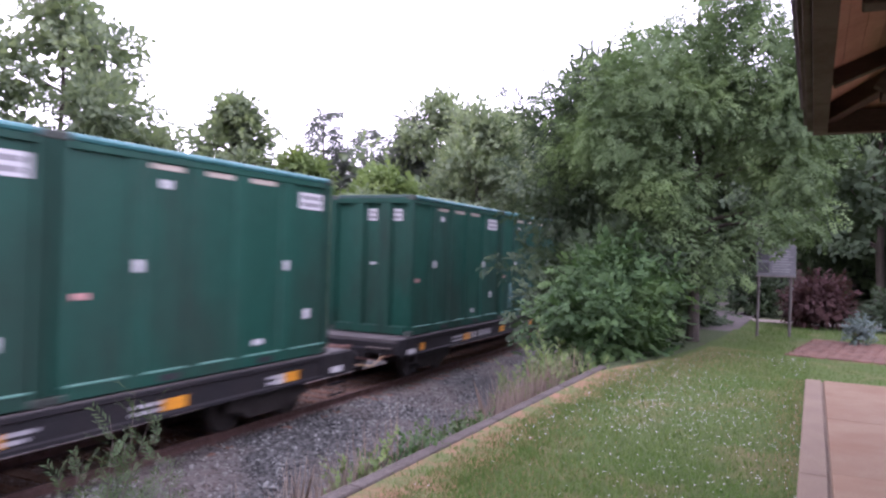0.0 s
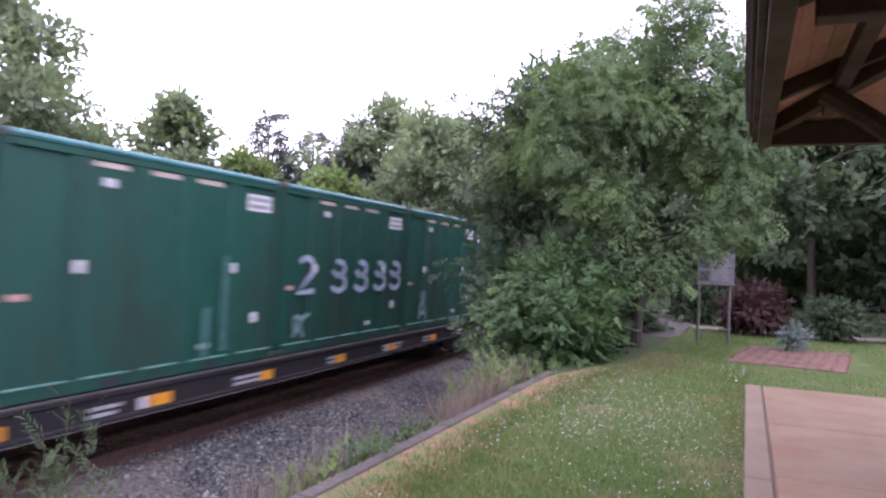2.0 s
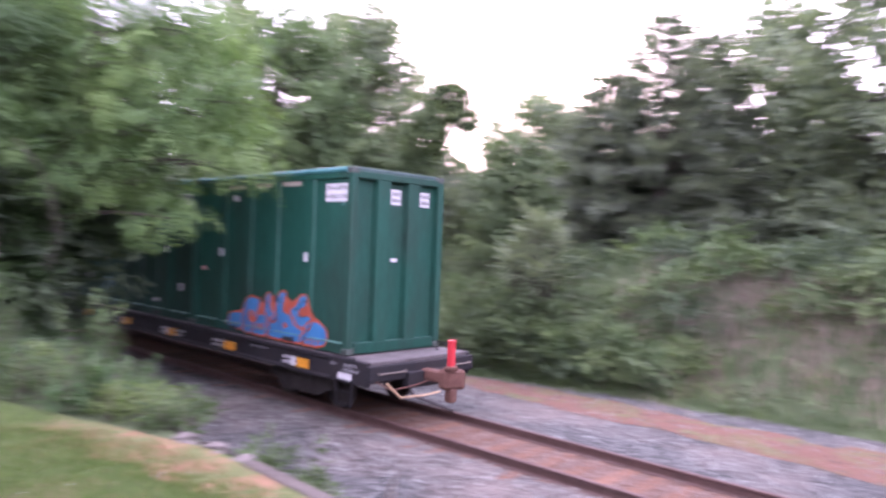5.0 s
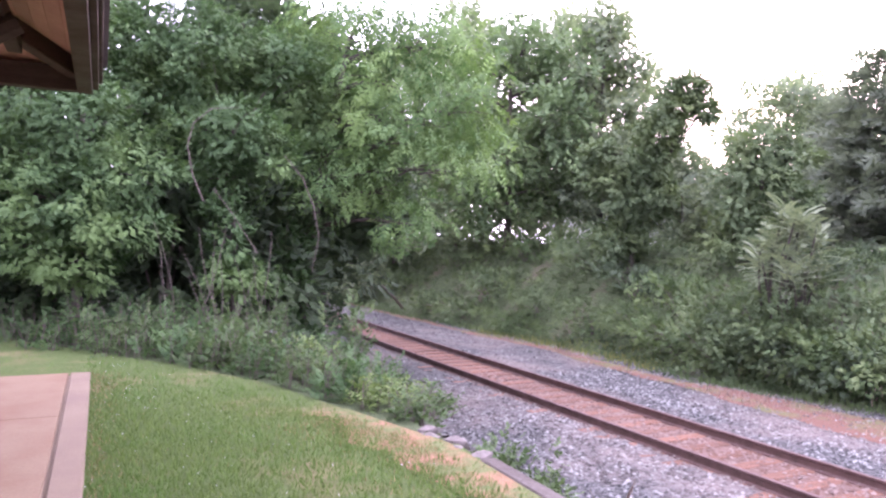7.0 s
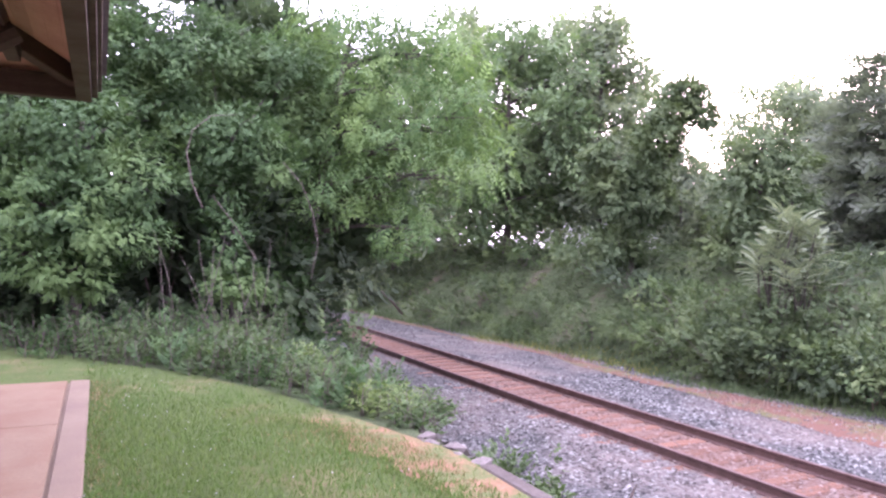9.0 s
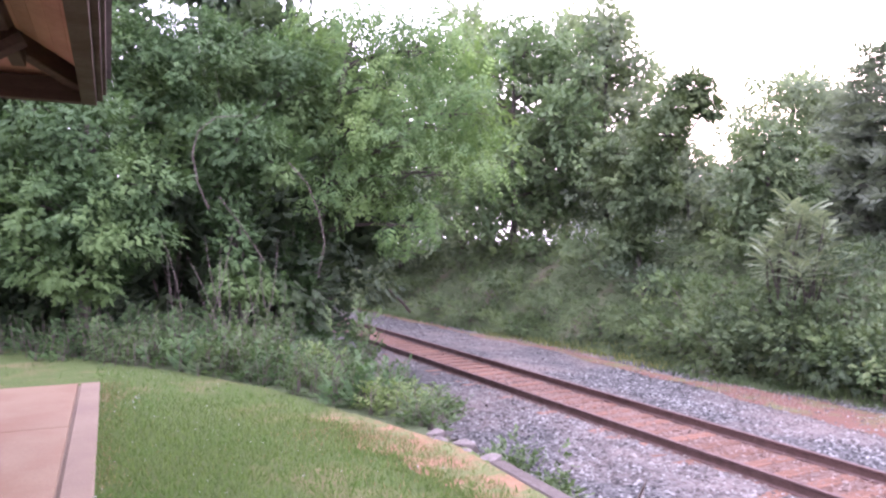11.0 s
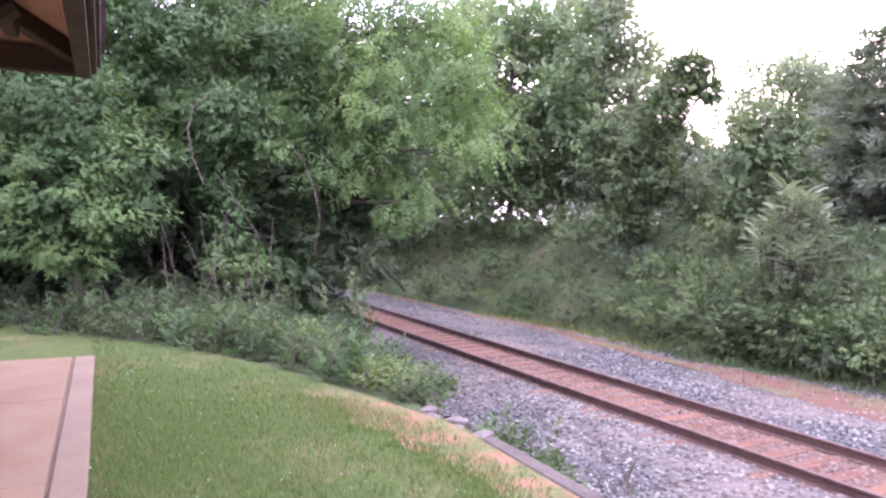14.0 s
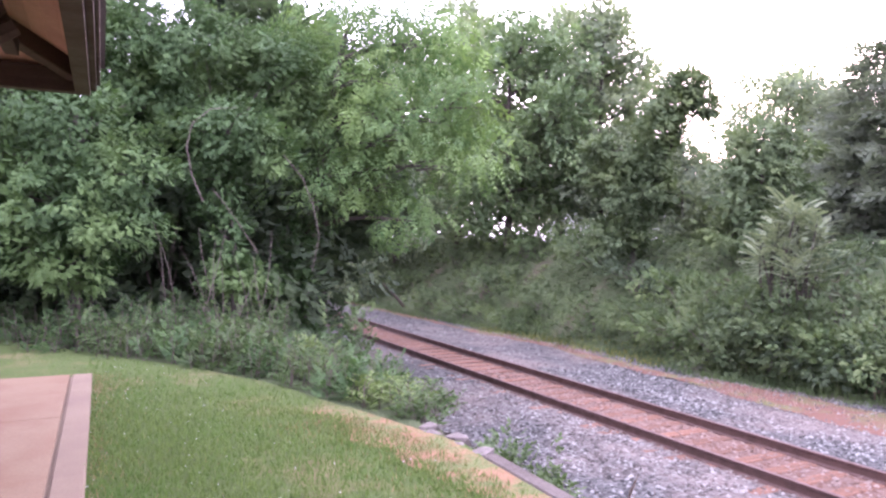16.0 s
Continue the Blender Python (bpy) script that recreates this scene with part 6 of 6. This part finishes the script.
# the last container's number plate, read
END_BOX = copy_thing(BOX, Matrix.Identity(4))
tagged(END_BOX, "tall dark green container with blue and orange graffiti, last on train", "container")
for sx in (-1, 1):
    sticker(BOX, "small_sticker", (sx * (CW - .053), sx * 2.35, .84), .17, .19, 90 * sx, M_WHITE)
    placard(BOX, (sx * (CW - .053), sx * 2.40, 3.04), .74, .32, 90 if sx > 0 else -90)
pl = sticker(END_BOX, "placard", (CW - .053, 2.52, 3.06), .74, .34, 90, M_WHITE)
letters("DSWU00945", .138, M_INK_AND_SHADE, pl, pose(0, -.0055, .082, 90, 0, 0), bold=0.0, tight=.96)
letters("WMNY 0945", .135, M_INK_AND_SHADE, pl, pose(0, -.0055, -.082, 90, 0, 0), bold=0.0, tight=.96)
sticker(END_BOX, "small_sticker", (CW - .053, 2.70, 2.84), .11, .06, 90, M_GHOST)

CARS = 4
PITCH, CAR = 6.15, 28.0
crates = []
for c in range(CARS):
    for k in range(4):
        last = c == CARS - 1 and k == 3
        ob = END_BOX if last else (BOX if c == 0 and k == 0 else copy_thing(BOX, Matrix.Identity(4)))
        crates.append((ob, (c - CARS + 1) * CAR + (k - 3) * PITCH - CL / 2))


# spray paint on some of the sides, lying on ribs and panels alike
def blob(pts, smooth=3):
    for _ in range(smooth):
        pts = [q for a, b in zip(pts, pts[1:] + pts[:1]) for q in ((a[0] * .75 + b[0] * .25, a[1] * .75 + b[1] * .25), (a[0] * .25 + b[0] * .75, a[1] * .25 + b[1] * .75))]
    return pts


def paint(e, outline, mat_, depth, name="graffiti", smooth=2):
    part(name, plate(blob(outline, smooth), .002 + depth), mat_, e, "", pose(CW - .004, 0, 0))


def ribbon(points, w):
    """A painted stroke along points in y and z."""
    pts = [Vector(p) for p in points]
    l, r = [], []
    for i, p in enumerate(pts):
        d = (pts[min(i + 1, len(pts) - 1)] - pts[max(i - 1, 0)]).normalized()
        nrm = Vector((-d.y, d.x))
        l.append(tuple(p + nrm * w / 2))
        r.append(tuple(p - nrm * w / 2))
    return l + r[::-1]


def strokes(e, lines, w, mat_, depth=0.0, name="graffiti"):
    for ln in lines:
        bm = bmesh.new()
        o = ribbon(ln, w)
        n_ = len(o)
        vs = [bm.verts.new((.002 + depth, *q)) for q in o]
        for k in range(n_ // 2 - 1):
            bm.faces.new([vs[j] for j in (k, k + 1, n_ - 2 - k, n_ - 1 - k)])
        part(name, bm, mat_, e, "", pose(CW - .004, 0, 0))


HALO = [(-1.34, .10), (-1.30, .42), (-1.18, .50), (-.78, .56), (-.62, .72), (-.40, .86), (-.06, .84), (.12, .78), (.20, .96), (.42, 1.02), (.62, .96), (.80, 1.03), (1.02, 1.03), (1.14, .94),
        (1.30, .92), (1.42, 1.05), (1.62, 1.09), (1.80, 1.03), (1.86, .84), (1.98, .66), (2.22, .60), (2.40, .46), (2.45, .30), (2.36, .06), (1.2, .05), (-.2, .05)]
LETTERS = [[(-1.24, .14), (-1.20, .40), (-1.02, .44), (-.70, .46), (-.66, .16)],
           [(-.64, .20), (-.60, .58), (-.46, .76), (-.22, .78), (-.06, .72), (-.20, .44), (-.30, .12), (-.52, .08)],
           [(-.24, .10), (-.16, .36), (.02, .48), (.24, .44), (.30, .24), (.22, .08), (.0, .06)],
           [(.22, .62), (.28, .90), (.42, .92), (.40, .66), (.60, .58), (.56, .44), (.36, .46)],
           [(.40, .08), (.44, .40), (.66, .50), (.72, .78), (.84, .94), (1.00, .92), (.92, .72), (.90, .60), (1.14, .58), (1.30, .40), (1.52, .34), (1.50, .07), (1.0, .07)],
           [(1.24, .72), (1.40, .76), (1.50, .94), (1.66, .96), (1.72, .82), (1.56, .72), (1.44, .66), (1.56, .60), (1.72, .66), (1.84, .56), (1.74, .40), (1.62, .44), (1.40, .44), (1.30, .54)],
           [(1.60, .07), (1.72, .32), (1.86, .48), (2.10, .50), (2.28, .40), (2.34, .28), (2.22, .08)]]
paint(END_BOX, [(y_ * .985, z_ * .95 - .01) for y_, z_ in HALO], M_ORANGE, 0.0, "graffiti", 1)
for o in LETTERS:
    cy, cz = sum(q[0] for q in o) / len(o), sum(q[1] for q in o) / len(o)
    o = [(cy + (y_ - cy) * 1.34, max(cz + (z_ - cz) * 1.30, .05)) for y_, z_ in o]
    paint(END_BOX, o, M_BLUE, 0.002, "graffiti_letter", 1)
    edge = blob(o, 1)
    strokes(END_BOX, [edge + edge[:2]], .045, M_ORANGE, .004, "graffiti_outline")
for cy, cz, w_, h_ in ((-.34, .44, .13, .16), (.04, .24, .11, .09), (.98, .36, .09, .07), (-.95, .22, .05, .04)):
    paint(END_BOX, [(cy + w_ * math.cos(a_ * 1.05), cz + h_ * math.sin(a_ * 1.05)) for a_ in range(6)], M_ORANGE, 0.004, "graffiti_outline", 2)
strokes(END_BOX, [[(-.62, .24), (-.56, .58), (-.44, .74)], [(-.22, .12), (-.14, .34), (.02, .45)], [(.25, .64), (.30, .88)], [(.44, .12), (.47, .38), (.68, .48), (.74, .76)], [(1.28, .70), (1.42, .73), (1.52, .92)],
                  [(1.64, .10), (1.75, .32), (1.88, .45)], [(1.46, .64), (1.58, .58), (1.70, .62)]], .028, M_INK_AND_SHADE, .005, "graffiti_shade")
for cy, cz, w_ in ((.62, .88, .09), (.78, .90, .03), (.79, .82, .03), (1.68, .90, .04)):
    paint(END_BOX, [(cy + w_ * math.cos(a_ * 1.05), cz + w_ * math.sin(a_ * 1.05)) for a_ in range(6)], M_INK_AND_SHADE, 0.006, "graffiti_shade", 2)
strokes(END_BOX, [[(1.78, .16), (1.94, .18)], [(1.86, .08), (1.88, .17)], [(1.96, .09), (1.97, .18), (2.05, .15)], [(2.10, .09), (2.10, .18), (2.20, .16), (2.12, .12)]], .025, M_ORANGE, .005, "graffiti_outline")


def ring(cy, cz, ry, rz_, a0=0, a1=360):
    return [(cy + ry * math.cos(radians(a)), cz + rz_ * math.sin(radians(a))) for a in range(a0, a1 + 1, 20)]


def crate(c, k):
    return crates[c * 4 + k][0]


# pale loops, scribbles and dabs on several containers
strokes(crate(2, 2), [q for y_ in (-.68, .42, 1.44, 2.36) for q in (ring(y_, 1.80, .27, .16, -165, 130)[::-1], ring(y_, 1.46, .31, .18, -160, 130))]
        + [ring(-2.07, 1.80, .29, .22, -30, 160)[::-1] + [(-1.95, 1.60), (-2.40, 1.27), (-1.75, 1.30)]], .13, M_LILAC)
strokes(crate(2, 2), [ring(-2.35, .62, .12, .16), [(-2.5, .35), (-2.3, .62), (-2.1, .32)], [(-2.2, .7), (-1.9, .82)]], .09, M_PALE)
strokes(crate(2, 3), [[(-2.0, .3), (-1.92, .7), (-1.7, .95)], [(-1.75, .95), (-1.6, .6), (-1.5, .3)], [(-1.9, .5), (-1.55, .5)], ring(-1.75, .98, .1, .1)], .13, M_PALE)
strokes(crate(1, 1), [ring(-.8 + k * .6, .66 + .06 * (k % 2), .24, .36 - .05 * (k % 3), 30 * k, 290 + 20 * k) for k in range(6)] + [[(-1.1, .25), (-.95, 1.05), (-.6, 1.12), (-.75, .4)], [(2.4, .3), (2.45, 1.05), (2.8, 1.1)], [(.3, .3), (.5, 1.1)], [(1.5, .3), (1.75, 1.15)]], .075, M_PALE)
strokes(crate(1, 2), [ring(1.1, .85, .35, .26, 20, 300), [(.7, .6), (1.5, 1.15)], [(.75, 1.1), (1.45, .65)], [(.85, .5), (.95, 1.2)], [(1.2, .55), (1.3, 1.2)]], .12, M_PALE)
strokes(crate(1, 1), [[(-2.3, .3), (-2.25, .8), (-2.0, .9), (-1.95, .3)], [(-2.3, .55), (-1.9, .6)], ring(-2.1, 1.02, .12, .1)], .1, M_PALE)
strokes(crate(2, 1), [[(1.4, .3), (1.4, 2.0)], [(.9, .25), (.95, 1.1)]], .16, M_GHOST)
strokes(crate(1, 3), [[(-1.9, .5), (-1.2, .5)], [(-1.9, .62), (-1.25, .66)], [(-1.85, .75), (-1.3, .8)], [(-.9, .5), (-.75, .95)]], .12, M_PALE)
strokes(crate(3, 0), [[(-2.2 + k * .62, .38 + .1 * (k % 2)), (-2.05 + k * .62, .72 - .06 * (k % 3)), (-1.85 + k * .62, .62), (-1.95 + k * .62, .40), (-1.7 + k * .62, .45)] for k in range(6)], .10, M_GHOST)
strokes(crate(3, 1), [ring(-2.1, .7, .3, .35, 0, 250), [(-2.3, .3), (-1.7, .35)], [(-.7, .5), (-.3, .95), (-.3, .5), (-.7, .75)], [(.9, .5), (1.2, .85)], [(.85, .7), (1.3, .72)], [(1.0, .9), (1.15, .45)]], .11, M_PALE)
strokes(crate(3, 2), [ring(-2.2, .62, .3, .2), [(-2.6, .5), (-1.8, .8)], [(-2.5, .8), (-1.9, .45)]], .1, M_PALE)


def flatcar():
    e = thing("flatcar", "long black railway flatcar with amber reflectors and worn white stencils", "flatcar", "flatcars of the train")
    H = 13.02                                     # half the deck's length
    part("deck", box((-1.26, -H, 1.06), (1.26, H, 1.125), .008), M_DECK, e, "worn grey deck")
    part("center_sill", box((-.35, -H + .1, .62), (.35, H - .1, 1.06)), M_STEEL_BLACK, e)
    for sx in (-1, 1):
        part("side_sill", profile([(sx * 1.262, 1.122), (sx * 1.34, 1.118), (sx * 1.34, 1.06), (sx * 1.30, 1.04), (sx * 1.30, .74), (sx * 1.34, .72), (sx * 1.34, .67), (sx * 1.262, .67)], -H + 1.1, H - 1.1), M_STEEL_BLACK, e)
        for s_ in (-1, 1):
            part("end_panel", box((min(sx * 1.262, sx * 1.36), s_ * H - (1.1 if s_ > 0 else 0), .68), (max(sx * 1.262, sx * 1.36), s_ * H + (0 if s_ > 0 else 1.1), 1.12), .01), M_STEEL_BLACK, e)
        for k in range(9):
            y = -12.0 + k * 2.85
            part("reflector", box((min(sx * 1.301, sx * 1.312), y, .755), (max(sx * 1.301, sx * 1.312), y + (.46 if k % 2 else .40), .935)), M_YELLOW, e, "amber reflector")
            if k % 3 == 0 or k == 8:
                part("reflector", box((min(sx * 1.301, sx * 1.312), y - .22, .755), (max(sx * 1.301, sx * 1.312), y - .05, .935)), M_WHITE, e, "white reflector")
        for y, w_ in ((-9.9, .8), (-4.6, .7), (-1.4, 1.1), (1.9, .8), (4.7, 1.4), (7.4, .7), (10.3, .7)):
            for zz in (.775, .875):
                part("stencil", box((min(sx * 1.301, sx * 1.306), y, zz), (max(sx * 1.301, sx * 1.306), y + w_ * random.uniform(.6, 1), zz + .055)), M_STENCIL, e, "worn white stencil")
        for k in range(9):
            part("reporting_mark", box((min(sx * 1.301, sx * 1.307), sx * (-8.9 + k * .2 + (.12 if k > 3 else 0)) - .07, .77), (max(sx * 1.301, sx * 1.307), sx * (-8.9 + k * .2 + (.12 if k > 3 else 0)) + .07, .95)), M_STENCIL, e, "worn white letter block")
        for s_ in (-1, 1):
            lad = []
            y0 = s_ * (H - .62)
            for z_ in (.28, .50):
                lad.append(((min(sx * 1.36, sx * 1.38), y0 - .23, z_), (max(sx * 1.36, sx * 1.38), y0 + .23, z_ + .03)))
            for q in (-.23, .21):
                lad.append(((min(sx * 1.36, sx * 1.39), y0 + q, .26), (max(sx * 1.36, sx * 1.39), y0 + q + .025, .72)))
            part("step", boxes(lad), M_STEEL_BLACK, e)
            part("step_plate", box((min(sx * 1.361, sx * 1.368), y0 - .2, .74), (max(sx * 1.361, sx * 1.368), y0 + .2, .86)), M_WHITE, e)
            part("side_handrail", tube([(sx * 1.385, y0 - .3, .70), (sx * 1.385, y0 - .3, 1.16), (sx * 1.385, y0 + .3, 1.16), (sx * 1.385, y0 + .3, .95)], .012, 6), M_STEEL_BLACK, e)
    for s_ in (-1, 1):
        part("end_sill", boxes([((-1.36, min(s_ * (H - .02), s_ * (H + .10)), .78), (1.36, max(s_ * (H - .02), s_ * (H + .10)), 1.06)), ((-.5, min(s_ * H, s_ * (H + .18)), .60), (.5, max(s_ * H, s_ * (H + .18)), .90))], .01), M_STEEL_BLACK, e)
        part("handrail", tube([(-.9, s_ * (H - .03), 1.09), (-.9, s_ * (H - .03), 1.30), (-.9, s_ * (H - .48), 1.30), (-.9, s_ * (H - .48), 1.09)], .016, 6), M_STEEL_BLACK, e)
        part("grab_bar", tube([(-1.2, s_ * (H + .12), .95), (-1.2, s_ * (H + .17), .93), (-.55, s_ * (H + .17), .93), (-.55, s_ * (H + .12), .95)], .014, 6), M_CAST, e)
        part("grab_bar", tube([(1.2, s_ * (H + .12), .95), (1.2, s_ * (H + .17), .93), (.55, s_ * (H + .17), .93), (.55, s_ * (H + .12), .95)], .014, 6), M_CAST, e)
        coup = part("coupler", box((-.10, min(s_ * H, s_ * (H + .75)), .72), (.10, max(s_ * H, s_ * (H + .75)), .93), .03), M_RUST, e, "rusty drawbar")
        kb = box((-.20, min(s_ * (H + .62), s_ * (H + .98)), .64), (.22, max(s_ * (H + .62), s_ * (H + .98)), 1.0), .05)
        for v in kb.verts:
            if v.co.x > .1 and abs(v.co.y) > H + .85:
                v.co.y -= s_ * .12
        part("knuckle", kb, M_RUST, coup, "rusty knuckle")
        part("knuckle_pin", box((-.06, min(s_ * (H + .7), s_ * (H + .9)), .40), (.1, max(s_ * (H + .7), s_ * (H + .9)), .66), .03), M_RUST, coup)
        part("air_hose", tube([(.45, s_ * (H + .05), .66), (.42, s_ * (H + .25), .48), (.35, s_ * (H + .5), .42), (.22, s_ * (H + .8), .34), (.15, s_ * (H + 1.0), .30)], .026, 7), M_HOSE, e)
        part("uncoupling_lever", tube([(1.25, s_ * (H + .14), .80), (.9, s_ * (H + .18), .62), (.3, s_ * (H + .2), .66), (.1, s_ * (H + .3), .74)], .014, 6), M_RUST, e)
        part("rope", tube([(1.0, s_ * (H + .12), .75), (.8, s_ * (H + .3), .5), (.5, s_ * (H + .6), .56), (.25, s_ * (H + .75), .62)], .016, 6), M_STRAP, e)
        # truck
        yc = s_ * (H - 2.35)
        tr = part("truck_bolster", box((-1.0, yc - .2, .42), (1.0, yc + .2, .66), .03), M_GEAR, e)
        for sx in (-1, 1):
            x0 = sx * 1.02
            fr = plate([(-1.1, .40), (-1.05, .62), (-.75, .64), (-.45, .80), (.45, .80), (.75, .64), (1.05, .62), (1.1, .40), (.85, .36), (.55, .22), (-.55, .22), (-.85, .36)], .14)
            part("side_frame", fr, M_GEAR, tr, "", pose(x0 - .07, yc, 0))
            for q in range(3):
                part("spring", box((x0 - .08, yc - .26 + q * .18, .30), (x0 + .08, yc - .14 + q * .18, .52), .03), M_GEAR, tr)
        for q in (-.87, .87):
            w = bmesh.new()
            tube([(-1.05, 0, 0), (1.05, 0, 0)], .07, 10, w)
            for sx in (-1, 1):
                tube([(sx * .70, 0, 0), (sx * .735, 0, 0), (sx * .74, 0, 0), (sx * .82, 0, 0)], [.445, .445, .42, .415], 28, w)
            part("wheelset", w, M_GEAR, tr, "", pose(0, yc + q, .418))
    return e


FLAT = flatcar()
cars = [(FLAT if c == 0 else copy_thing(FLAT, Matrix.Identity(4)), (c - CARS + 1) * CAR - (3 * PITCH + CL) / 2) for c in range(CARS)]
tail = cars[-1][0]
for text, size, y, z in (("AIR EQ'PED", .08, 12.56, 1.005), ("CUSHION UNIT", .07, 12.56, .915), ("L-85-1", .08, 12.05, 1.0), ("2 INCH HF COMP SHOES", .06, 9.35, .97), ("LIFT HERE", .06, 8.1, .87), ("JACK HERE", .06, 8.1, .79)):
    letters(text, size, M_STENCIL, tail, pose(1.364 if y > 11.95 else 1.304, y, z, 90, 0, 90))
marker = thing("end_of_train_marker", "red upright marker box standing on the last coupler", "train marker")
part("housing", box((-.06, -.06, .0), (.06, .06, .47), .016), M_RED, marker)
part("cap", box((-.07, -.07, .462), (.07, .07, .49), .012), M_RED, marker)
part("clamp", box((-.11, -.09, -.06), (.11, .09, .02), .02), M_RUST, marker)

# y of the last container's rear end, time by time
TRAIN = [(0.0, 95.7), (0.5, 84.8), (1.0, 73.9), (1.5, 63.0), (2.0, 52.1), (2.5, 41.25), (3.0, 30.35), (3.5, 19.45), (4.0, 8.60), (4.2, 4.45), (4.5, -0.85), (4.8, -6.65), (5.0, -10.66), (5.2, -14.4), (5.6, -22.4), (7.3, -58.0), (8.7, -88.0),
         (10.8, -136.0), (13.0, -183.0), (16.0, -248.0)]


# the breeze in the creeper-hung trees and the walnut: degrees of lean, time by time
BREEZE = [(0.0, 0.0), (7.5, 0.0), (8.5, 0.0), (11.0, 0.3), (11.5, 0.5), (12.5, 0.6), (13.5, 0.7), (14.0, 0.9), (14.5, 1.4), (15.0, 2.1), (15.5, 1.8), (16.0, 1.4)]
GUSTS = [(0.0, 0.0, 0.0), (4.5, 0.2, 0.3), (7.5, -0.5, 0.2), (8.0, 0.0, 0.0), (8.5, 0.3, 0.3), (9.6, -0.3, 0.1), (10.8, 0.2, 0.5), (11.5, -0.1, 0.3), (12.3, 0.3, 0.5), (13.2, -0.2, 0.4), (14.2, 0.2, 0.8), (15.0, -0.3, 1.0), (16.0, 0.1, 0.7)]

# bushy weeds and red stalks between the low wall and the ballast
for x, y, top_z, r in ((-3.06, -4.80, -.02, .24), (-3.10, -4.45, -.16, .18)):
    h = top_z - gz(x, y)
    shrub(x, y, gz(x, y) - .03, [(0, 0, h - .2, r, r, .2), (.05, -.1, h - .5, r * .9, r * .9, .3), (0, .1, h * .45, r * .7, r * .7, .4)], 700, "simple", 0.075, M_LEAF_WEED,
          "bushy green weed standing up behind the low wall", "weeds along the wall", stems=8, rough=0.7)
n = 3600
x, y = -3.0 - RNG.gamma(2.4, 0.42, n), RNG.uniform(-5.5, 2.0, n)
stalks("red_weeds", x, y, ballast_z(x, y), RNG.uniform(.15, .6, n), M_DRY, "thin dry reddish stalks on the ballast below the wall", "dry weeds", 0.007, 0.4)


def motions():
    for ob, off, up in [(o, q, 1.14) for o, q in crates] + [(o, q, 0.0) for o, q in cars] + [(marker, 1.62, 1.06)]:
        walk(ob, [(t, pose(track_x(e + off) + (0.1 if ob is marker else 0), e + off, RAIL_Z + up, 0, 0, ALONG)) for t, e in TRAIN])
    for ob, k in ((creeper_tree, 1.0), (vine_tree, 0.8)):
        walk(ob, [(t, pose(*ob.location, 0, k * a, 0)) for t, a in BREEZE])
    walk(bright_walnut, [(t, pose(*bright_walnut.location, a, b, 0)) for t, a, b in GUSTS])


motions()
